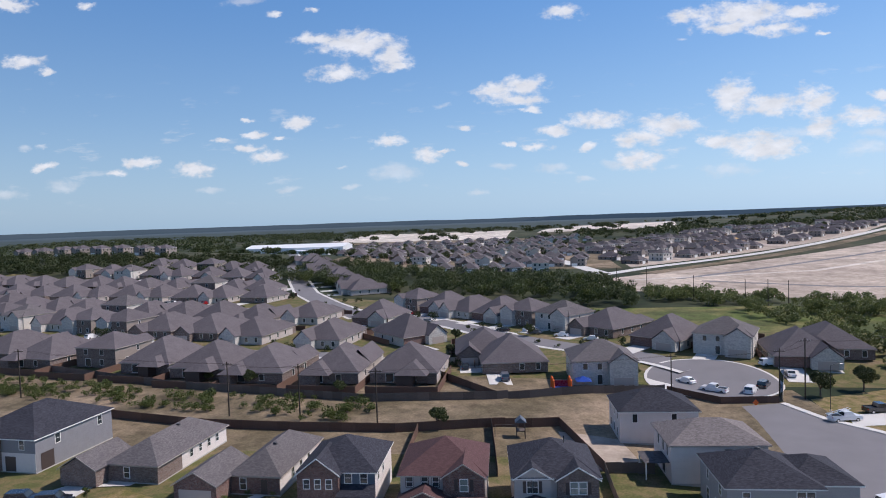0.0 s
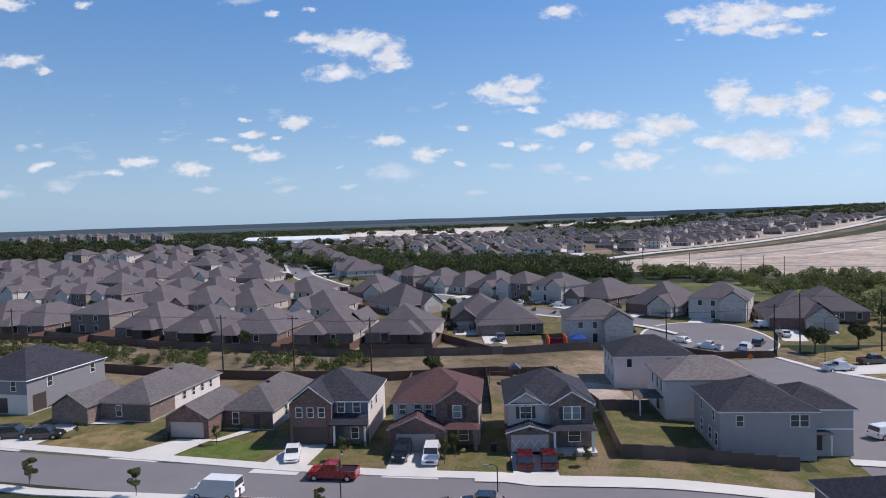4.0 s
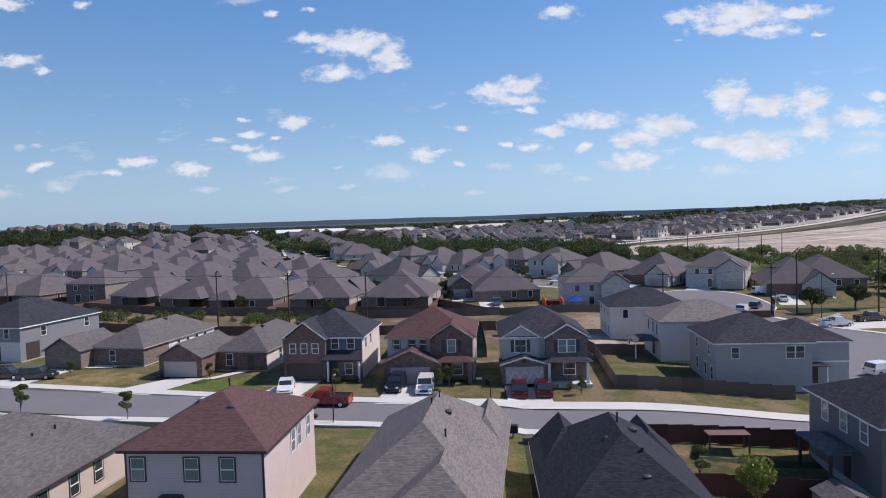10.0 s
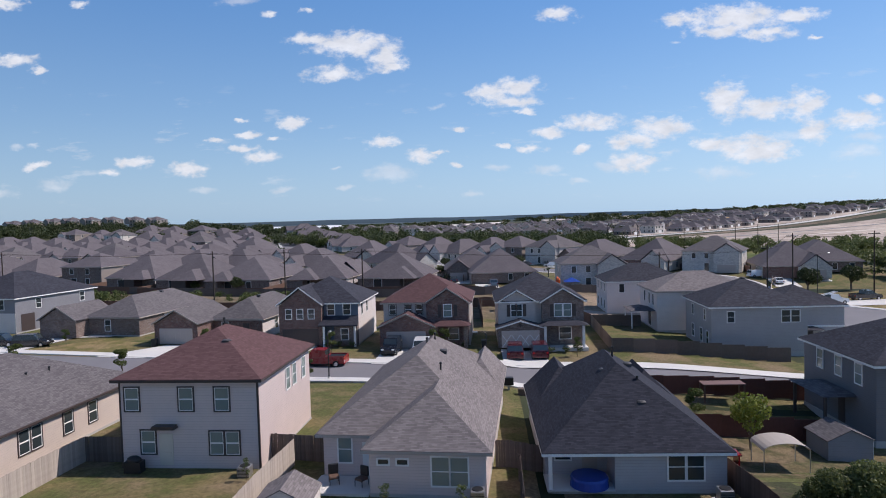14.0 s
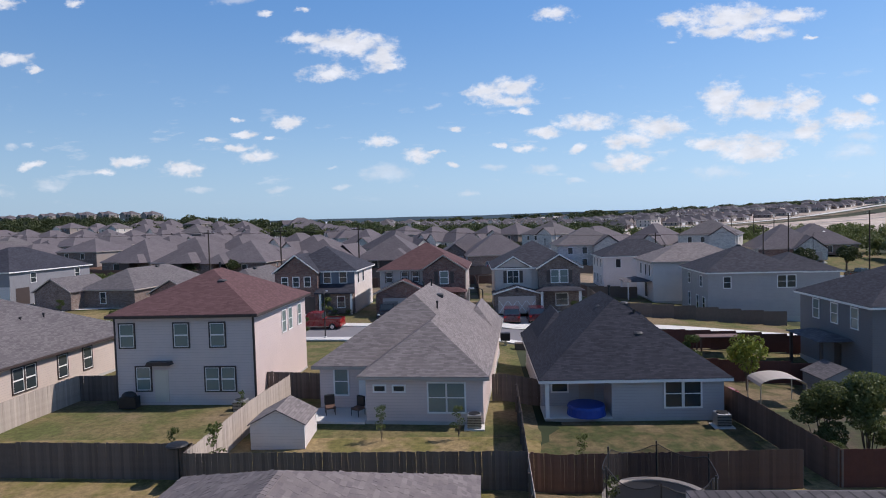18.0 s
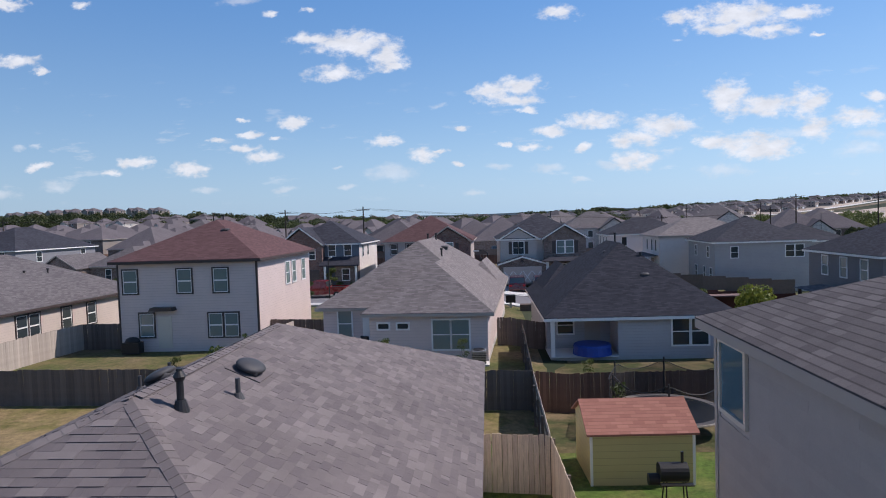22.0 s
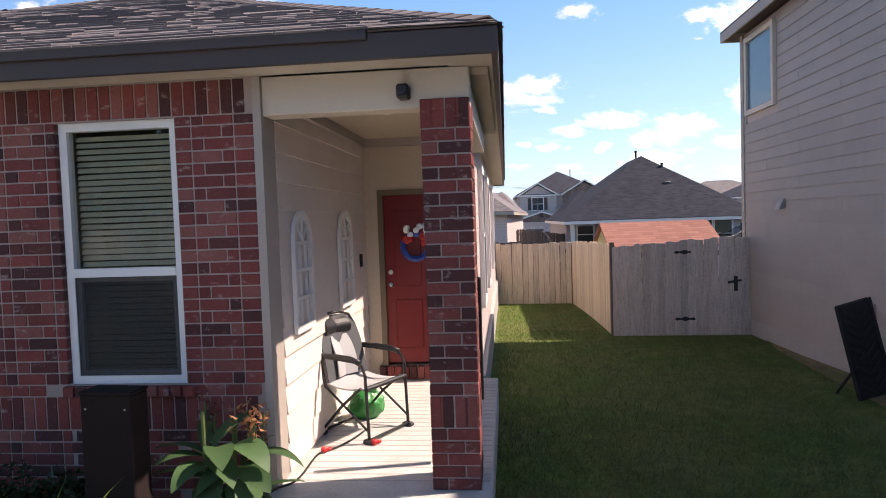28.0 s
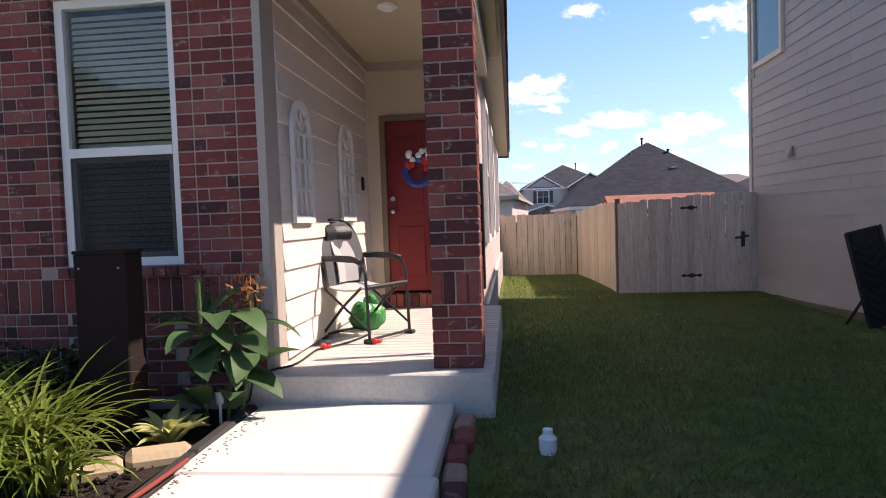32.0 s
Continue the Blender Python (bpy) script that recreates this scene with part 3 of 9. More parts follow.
side = spread(0, 4700, 2.0, 1.07)
lines_x = [-v for v in side[:0:-1]] + side
lines_y = [-v for v in spread(0, 4700, 8.0, 1.3)[:0:-1]] + spread(0, 160, 2.0, 1.0) + spread(160, 4800, 4.0, 1.05)[1:]
def far_hills():
    """A ring of hills and far plain at the edge of the country, with haze put into its glow."""
    m = Mesh()
    n = 240
    for i in range(n + 1):
        a = 2 * math.pi * i / n
        x, y = 3900 * math.sin(a), 3900 * math.cos(a)
        top = 36 + 7 * noise.noise((x / 900, y / 900, 0)) + 3 * noise.noise((x / 200, y / 200, 3)) + 20 * max(0.0, math.sin(a)) ** 2
        m.v.extend([(x, y, -40), (x, y, top), (x * 1.05, y * 1.05, top - 8), (x * 1.05, y * 1.05, -40)])
        if i:
            k = 4 * i
            m.f.extend((k - 4 + j, k + j, k + j + 1, k - 3 + j) for j in range(3))
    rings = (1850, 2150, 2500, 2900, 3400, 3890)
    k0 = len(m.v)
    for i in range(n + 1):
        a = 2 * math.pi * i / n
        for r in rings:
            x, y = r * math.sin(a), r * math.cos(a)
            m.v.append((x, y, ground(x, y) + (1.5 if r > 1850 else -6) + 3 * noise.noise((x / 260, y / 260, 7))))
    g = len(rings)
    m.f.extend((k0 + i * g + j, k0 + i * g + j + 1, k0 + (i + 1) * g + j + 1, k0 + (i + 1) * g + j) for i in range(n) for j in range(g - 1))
    mt = bpy.data.materials.new("glowing distance haze")
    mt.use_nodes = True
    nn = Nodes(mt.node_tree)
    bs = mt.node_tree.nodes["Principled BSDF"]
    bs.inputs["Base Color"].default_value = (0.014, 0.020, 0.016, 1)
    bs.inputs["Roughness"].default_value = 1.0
    # distance haze is put into the glow colour, bluer farther out
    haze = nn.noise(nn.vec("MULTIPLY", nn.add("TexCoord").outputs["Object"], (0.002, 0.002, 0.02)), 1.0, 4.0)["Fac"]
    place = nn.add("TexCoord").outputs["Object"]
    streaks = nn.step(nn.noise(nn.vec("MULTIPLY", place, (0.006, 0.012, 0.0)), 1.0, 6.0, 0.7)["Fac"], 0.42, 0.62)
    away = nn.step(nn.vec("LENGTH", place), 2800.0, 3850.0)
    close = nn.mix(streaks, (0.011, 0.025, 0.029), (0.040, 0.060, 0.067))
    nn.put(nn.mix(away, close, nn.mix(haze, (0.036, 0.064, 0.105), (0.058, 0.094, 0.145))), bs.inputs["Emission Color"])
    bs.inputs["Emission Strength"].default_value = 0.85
    single("backdrop", m, mt, "far hills and plain, blue haze put into their glow", "hills", kind="structure", smooth=True)


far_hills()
single("ground", sheet(lines_x, lines_y, 0.0), "country", "wooded rolling country reaching the horizon", "ground", kind="structure", smooth=True)


def patch(name, points, material, label, lift=0.03, kind="structure", category="ground", cells=1.5):
    """A flat cover with a straight-edged outline of four corners, laid on the land."""
    (ax, ay), (bx, by), (cx, cy), (dx, dy) = points
    long = max(math.hypot(bx - ax, by - ay), math.hypot(cx - dx, cy - dy))
    deep = max(math.hypot(dx - ax, dy - ay), math.hypot(cx - bx, cy - by))
    nx, ny = max(1, min(80, int(long / cells))), max(1, min(80, int(deep / cells)))
    def place(u, v):
        s = 1 - u
        return s * (1 - v) * ax + u * (1 - v) * bx + u * v * cx + s * v * dx, s * (1 - v) * ay + u * (1 - v) * by + u * v * cy + s * v * dy
    m = sheet([i / nx for i in range(nx + 1)], [j / ny for j in range(ny + 1)], lift, place)
    return single(name, m, material, label, category, kind=kind, smooth=True)


def ribbon(name, line, width, material, label, lift=0.05, category="road", thick=0.0):
    """A road or kerb along a line of points; with thick it is a raised strip."""
    m = Mesh()
    pts = []
    for (ax, ay), (bx, by) in zip(line, line[1:]):
        k = max(1, int(math.hypot(bx - ax, by - ay) / 2.0))
        pts += [(ax + (bx - ax) * i / k, ay + (by - ay) * i / k) for i in range(k)]
    pts.append(line[-1])
    prev = None
    for i, (x, y) in enumerate(pts):
        a, b = pts[max(0, i - 1)], pts[min(len(pts) - 1, i + 1)]
        d = Vector((b[0] - a[0], b[1] - a[1])).normalized()
        nx, ny = -d.y * width / 2, d.x * width / 2
        z = ground(x, y) + lift
        ring = [(x + nx, y + ny, z), (x - nx, y - ny, z)]
        if thick:
            ring = [(x + nx, y + ny, z - thick), (x + nx, y + ny, z), (x - nx, y - ny, z), (x - nx, y - ny, z - thick)]
        k = len(m.v)
        m.v.extend(ring)
        if prev is not None:
            m.f.extend((prev + j, prev + j + 1, k + j + 1, k + j) for j in range(len(ring) - 1))
        prev = k
    return single(name, m, material, label, category, kind="structure")


# near and middle ground covers
patch("lawn_front", [(-12, -14), (30, -14), (30, 14), (-12, 14)], "lawn_green", "mown green side lawn", 0.02)
patch("lawn_side", [(-12, 13.95), (9.5, 13.95), (9.5, 24.5), (-12, 24.5)], "lawn_green", "green grass behind the brick house", 0.028)
patch("lawn_yards", [(-60, 13.9), (60, 13.9), (60, 34), (-60, 34)], "lawn_dry", "patchy dry back-yard grass", 0.02)
patch("lawn_row", [(-110, 34), (60, 34), (60, 61), (-110, 66)], "lawn", "front and side lawns between the houses", 0.02)
patch("lawn_street", [(-110, 84), (62, 66), (62, 98), (-110, 118)], "lawn", "front lawns along the street", 0.02)
patch("drainage_field", [(-190, 118), (66, 98), (66, 146), (-190, 182)], "field_dry", "dry grass drainage strip", 0.025, cells=4)
patch("lawn_far", [(-330, 186), (96, 146), (120, 230), (-330, 420)], "lawn", "yards of the far houses", 0.03, cells=6)
patch("worn_grass", [(5.2, 7.4), (5.8, 6.6), (5.8, 12.4), (5.62, 11.4)], "lawn_dry", "worn brown grass along the house wall", 0.035, cells=0.5)
# darker grass cover, with the yard's shade put into its colour
patch("shaded_yard", [(3.5, 22.6), (15.2, 22.6), (16.4, 28.4), (3.6, 27.8)], "weeds", "weedy back-yard grass round the trampoline, darkened for shade", 0.035)
patch("weedy_yard", [(3.5, 28.4), (15.6, 28.9), (15.0, 36.8), (4.9, 36.6)], "weeds", "weedy half-dry back-yard grass", 0.035)
patch("weedy_garden", [(15.4, 40.6), (28.8, 41.6), (28.8, 55.6), (15.2, 58.2)], "weeds", "weedy side garden grass", 0.035)
# soil patch whose dark colour also holds the fence shadows
patch("soil_garden", [(16.9, 29.3), (40, 29.3), (40, 41), (15.4, 39.2)], "soil_shade", "bare garden soil, fence shade put into its dark colour", 0.03)
patch("hamlet_land", [(-125, 470), (88, 440), (115, 800), (-130, 850)], "field_dry", "dry ground round the far houses", 0.12, cells=12)
patch("meadow", [(20, 215), (210, 180), (230, 250), (20, 262)], "meadow", "green meadow beside the woods", 0.06, cells=6)
patch("graded_field", [(45, 330), (330, 150), (880, 1010), (72, 380)], "sand", "large graded field of bare pale soil", 0.12, cells=8)
patch("building_land", [(95, 445), (380, 690), (560, 900), (120, 800)], "sand", "pale soil round the houses under construction", 0.15, cells=12)
patch("dry_soil", [(63, 104), (112, 96), (104, 152), (66.5, 139)], "lawn_dry", "dry bare ground beside the side street", 0.03)
patch("brown_waste", [(-260, 1010), (60, 860), (90, 960), (-240, 1080)], "field_dry", "brown waste ground before the works site", 0.7, cells=30)
patch("chalk_pit", [(-300, 1170), (10, 800), (60, 1600), (-320, 1700)], "chalk", "white chalk soil of a works site", 0.5, cells=30)
patch("chalk_slope", [(80, 1140), (300, 1060), (600, 2200), (220, 1900)], "chalk", "bare pale hillside", 0.5, cells=30)

STREET_N = [(-140, 99), (-65, 82.2), (-42.8, 77.7), (-23.4, 73.9), (-10.5, 72.2), (-0.2, 71.4), (12.1, 70.9), (34, 69.4), (50, 68.5)]
STREET_S = [(-140, 88), (-49.5, 67.9), (-12.1, 64.6), (-2.9, 63.4), (2.7, 62.9), (17.3, 61.6), (30, 61.2), (50, 60.2)]
STREET_M = [(-140, 93.5), (-66, 76.6), (-42.8, 72.4), (-23.4, 69.7), (-10.5, 68.3), (-0.2, 67.3), (12.1, 66.4), (34, 65.2), (50, 64.3)]
ribbon("road_street", STREET_M, 8.4, "asphalt", "sun-bleached asphalt residential street", 0.05)
ribbon("kerb_north", [(x, y + 0.35) for x, y in STREET_N], 1.9, "concrete_far", "pale concrete kerb and pavement", 0.16, "kerb", 0.14)
ribbon("kerb_south", [(x, y - 0.35) for x, y in STREET_S], 1.5, "concrete_far", "pale concrete kerb and pavement", 0.16, "kerb", 0.14)
# the side street to the cul-de-sac
patch("road_side", [(43, 69), (78, 62), (84, 104), (47.8, 107.8)], "asphalt", "wide asphalt side street", 0.055)
patch("road_side_end", [(47.8, 107.8), (84, 104), (62.6, 126), (50.4, 126)], "asphalt", "narrowing end of the side street", 0.055)
patch("road_stub", [(50.4, 126), (62.6, 126), (59.5, 136.4), (51, 134.6)], "asphalt", "end of the side street at the barrier", 0.055)
ribbon("kerb_side", [(59.8, 136.4), (63, 126.2), (70, 116.6), (85, 103), (92, 97)], 1.4, "concrete_far", "pale kerb of the side street", 0.17, "kerb", 0.14)


def disc(name, x, y, r, material, label, lift, inner=0.0):
    """A round ground cover, or a ring."""
    m = Mesh()
    n = 40
    for k in range(n):
        a, b = 2 * math.pi * k / n, 2 * math.pi * (k + 1) / n
        pts = [(x + s * math.cos(t), y + s * math.sin(t)) for t, s in ((a, inner), (a, r), (b, r), (b, inner))]
        m.face(*[(px, py, ground(px, py) + lift) for px, py in (pts if inner else pts[:3])])
    return single(name, m, material, label, "road", kind="structure")


disc("cul_de_sac", 51.5, 154, 14.5, "asphalt", "round asphalt cul-de-sac behind the barrier", 0.24)
disc("kerb_round", 51.5, 154, 15.2, "concrete_far", "pale round kerb of the cul-de-sac", 0.22)
FAR_LINE = [(-62, 270), (-48, 262), (-34, 252), (-13, 229), (4, 205), (20, 190), (38, 176), (50, 162)]
ribbon("road_far", FAR_LINE, 9, "asphalt", "asphalt street past the far houses", 0.08)
ribbon("kerb_far", FAR_LINE, 12.5, "concrete_far", "pale pavements of the far street", 0.05)
LONG_LINE = [(-50, 250), (-57, 262), (-75, 292), (-98, 335), (-117, 385), (-146, 467), (-190, 600)]
ribbon("road_long", LONG_LINE, 10.5, "asphalt", "long street between far houses", 0.13)
ribbon("kerb_long", LONG_LINE, 13.5, "concrete_far", "pale pavements of the long far street", 0.10)
ribbon("road_rows", [(-62, 270), (-122, 284), (-200, 300), (-330, 325)], 9, "asphalt", "street between the far rows", 0.09)
ribbon("road_rows_near", [(-42, 180), (-88, 189), (-150, 207), (-260, 250)], 9, "asphalt", "street behind the first far row", 0.09)


# ---- houses ----
def roof_solid(m, x0, y0, x1, y1, z, slope, over=0.4, gable0=False, gable1=False, drop=0.03):
    """A hipped roof, or gabled at either end of its ridge; closed below. Returns the ridge's height."""
    x0, y0, x1, y1 = x0 - over, y0 - over, x1 + over, y1 + over
    w, d = x1 - x0, y1 - y0
    if d >= w:
        r, cx = w / 2, (x0 + x1) / 2
        a, b = (cx, y0 + (0 if gable0 else r)), (cx, y1 - (0 if gable1 else r))
    else:
        r, cy = d / 2, (y0 + y1) / 2
        a, b = (x0 + (0 if gable0 else r), cy), (x1 - (0 if gable1 else r), cy)
    top = z + r * slope
    c = [(x0, y0, z), (x1, y0, z), (x1, y1, z), (x0, y1, z)]
    p, q = (*a, top), (*b, top)
    k = len(m.v)
    m.v.extend(c + [p, q] + [(x, y, z - drop) for x, y, z in c])
    if d >= w:
        faces = [(0, 1, 4), (1, 2, 5, 4), (2, 3, 5), (3, 0, 4, 5)]
    else:
        faces = [(3, 0, 4), (0, 1, 5, 4), (1, 2, 5), (2, 3, 4, 5)]
    faces += [(0, 6, 7, 1), (1, 7, 8, 2), (2, 8, 9, 3), (3, 9, 6, 0), (6, 9, 8, 7)]
    m.f.extend(tuple(i + k for i in f) for f in faces)
    return top


def fascia_ring(m, x0, y0, x1, y1, z, over=0.4, deep=0.2):
    """Eave boards round a roof, just under its edge."""
    x0, y0, x1, y1 = x0 - over, y0 - over, x1 + over, y1 + over
    t, lo, hi = 0.04, z - deep, z - 0.031
    ring = lambda s, h: [(x0 + s, y0 + s, h), (x1 - s, y0 + s, h), (x1 - s, y1 - s, h), (x0 + s, y1 - s, h)]
    faces = [(a + i, a + (i + 1) % 4, b + (i + 1) % 4, b + i) for a, b in ((0, 4), (4, 8), (8, 12), (12, 0)) for i in range(4)]
    m.solid(ring(0, lo) + ring(0, hi) + ring(t, hi) + ring(t, lo), faces)


WINDOWS = {}
FACE = {"s": 0, "e": 90, "n": 180, "w": -90}


def window(parent, x, y, z, w, h, face, trim="trim_white", glass="glass", sash=True, name="window"):
    """A framed window, its sill's middle at x, y, z, looking south, east, north or west."""
    key = (w, h, trim, glass, sash)
    if key not in WINDOWS:
        b = 0.09
        f = Mesh()
        f.ring(-w / 2 - b, w / 2 + b, -b, h + b, b, -0.06, 0.0)
        s = Mesh()
        if trim == "trim_dark":
            s.ring(-w / 2, w / 2, 0, h / 2, 0.045, -0.045, -0.012).ring(-w / 2, w / 2, h / 2, h, 0.045, -0.045, -0.012)
        else:
            s.box(-w / 2, -0.045, h / 2 - 0.025, w / 2, -0.012, h / 2 + 0.025)
        p = Mesh().box(-w / 2, -0.02, 0, w / 2, 0.0, h)
        WINDOWS[key] = f.data("window", trim), p.data("pane", glass), s.data("sash", "trim_white")
    frame_mesh, pane_mesh, sash_mesh = WINDOWS[key]
    ob = part(name, frame_mesh, None, parent, at=pose(x, y, z, 0, 0, FACE[face] if isinstance(face, str) else face))
    part("pane", pane_mesh, None, ob)
    if sash:
        part("sash", sash_mesh, None, ob)
    return ob


def gable_wall(m, x0, x1, y, z, slope, thick=0.15):
    w = (x1 - x0) / 2
    m.prism([(x0, z), (x1, z), ((x0 + x1) / 2, z + w * slope)], y, y + thick)


def house(label, x, y, z, yaw, w, d, eave, wall, roof, slope=0.5, trim="trim_white", over=0.4, gables=(), group="", slab=0.15, name="house", category="house"):
    """A house whose front-left corner is at x, y. gables: (x0, x1, y0, y1, eave, slope, wall material) wings with a gable to the front."""
    h = thing(name, label, category, pose(x, y, z, 0, 0, yaw), group)
    body = Mesh().box(0, 0, slab, w, d, eave - 0.1)
    part("wall", body, wall, h)
    part("foundation", Mesh().box(-0.03, -0.03, -0.6, w + 0.03, d + 0.03, slab), "slab", h)
    r = Mesh()
    roof_solid(r, 0, 0, w, d, eave, slope, over)
    part("roof", r, roof, h)
    f = Mesh()
    fascia_ring(f, 0, 0, w, d, eave, over)
    part("fascia", f, trim, h)
    for gx0, gx1, gy0, gy1, ge, gs, gm in gables:
        g = Mesh().box(gx0, gy0, slab, gx1, gy1, ge - 0.1)
        gable_wall(g, gx0, gx1, gy0, ge - 0.1, gs)
        part("wing_wall", g, gm, h)
        g = Mesh()
        c, hw, o = (gx0 + gx1) / 2, (gx1 - gx0) / 2 + 0.3, 0.3
        top = ge + hw * gs
        end = min(gy1, gy0 + 40)
        for s in (-1, 1):
            g.solid([(c + s * hw, gy0 - o, ge), (c, gy0 - o, top), (c, end, top), (c + s * hw, end, ge),
                     (c + s * hw, gy0 - o, ge - 0.12), (c, gy0 - o, top - 0.12), (c, end, top - 0.12), (c + s * hw, end, ge - 0.12)],
                    [(0, 1, 2, 3), (4, 7, 6, 5), (0, 4, 5, 1), (1, 5, 6, 2), (2, 6, 7, 3), (3, 7, 4, 0)])
        part("wing_roof", g, roof, h)
        g = Mesh()
        for s in (-1, 1):
            g.solid([(c + s * hw, gy0 - o - 0.04, ge - 0.16), (c, gy0 - o - 0.04, top - 0.16), (c, gy0 - o - 0.04, top + 0.02), (c + s * hw, gy0 - o - 0.04, ge + 0.02),
                     (c + s * hw, gy0 - o, ge - 0.16), (c, gy0 - o, top - 0.16), (c, gy0 - o, top + 0.02), (c + s * hw, gy0 - o, ge + 0.02)],
                    [(0, 1, 2, 3), (4, 7, 6, 5), (0, 4, 5, 1), (1, 5, 6, 2), (2, 6, 7, 3), (3, 7, 4, 0)])
        part("barge_board", g, trim, h)
    return h


def garage_door(parent, x, y, z, w=4.9, hgt=2.13, material="garage", face="s"):
    ob = part("garage_door", Mesh().box(-w / 2, -0.05, 0, w / 2, 0, hgt), material, parent, at=pose(x, y, z, 0, 0, FACE[face]))
    rows, cols = 4, 6
    key = ("garage", w, hgt, material)
    if key not in WINDOWS:
        WINDOWS[key] = Mesh().box(0.08, -0.075, 0.07, w / cols - 0.08, -0.05, hgt / rows - 0.07).data("panel", material)
    for i in range(rows):
        for j in range(cols):
            part("panel", WINDOWS[key], None, ob, at=pose(-w / 2 + j * w / cols, 0, hgt * i / rows))
    return ob


def entry_door(parent, x, y, z, material="trim_dark", face="s"):
    ob = part("door", Mesh().box(-0.46, -0.04, 0, 0.46, 0, 2.05), material, parent, at=pose(x, y, z, 0, 0, FACE[face]))
    part("door_panel", Mesh().box(-0.33, -0.055, 0.2, 0.33, -0.04, 0.85), material, ob)
    part("door_panel", Mesh().box(-0.33, -0.055, 1.0, 0.33, -0.04, 1.85), material, ob)
    return ob


def roof_vent(parent, x, y, z, kind="pipe"):
    if kind == "pipe":
        part("vent_pipe", Mesh().tube((0, 0, -0.3), (0, 0, 0.5), 0.06).tube((0, 0, 0.5), (0, 0, 0.62), 0.09), "black", parent, at=pose(x, y, z))
    else:
        part("roof_vent", Mesh().box(-0.25, -0.25, -0.1, 0.25, 0.25, 0.12).tube((0, 0, 0.12), (0, 0, 0.2), 0.32, 0.22, 10), "vent_metal", parent, at=pose(x, y, z))


# ---- the row of houses whose backs face the yards ----
def dormer(parent, x0, x1, y0, y1, eave, slope, wall, roof):
    """A gabled wing that looks to the street, its ridge running into the main roof."""
    c, hw = (x0 + x1) / 2, (x1 - x0) / 2
    top = eave + hw * slope
    part("gable_wall", Mesh().prism([(x0 + 0.2, eave - 0.1), (x1 - 0.2, eave - 0.1), (c, top - 0.25)], y1 - 0.5, y1 - 0.35), wall, parent)
    g = Mesh()
    for s in (-1, 1):
        g.solid([(c + s * hw, y0, eave), (c, y0 + hw * 1.6, top), (c, y1, top), (c + s * hw, y1, eave), (c + s * hw, y0, eave - 0.12), (c, y0 + hw * 1.6, top - 0.12), (c, y1, top - 0.12), (c + s * hw, y1, eave - 0.12)],
                [(0, 1, 2, 3), (4, 7, 6, 5), (0, 4, 5, 1), (1, 5, 6, 2), (2, 6, 7, 3), (3, 7, 4, 0)])
    g.face((c - hw, y0, eave), (c + hw, y0, eave), (c, y0 + hw * 1.6, top))
    part("wing_roof", g, roof, parent)


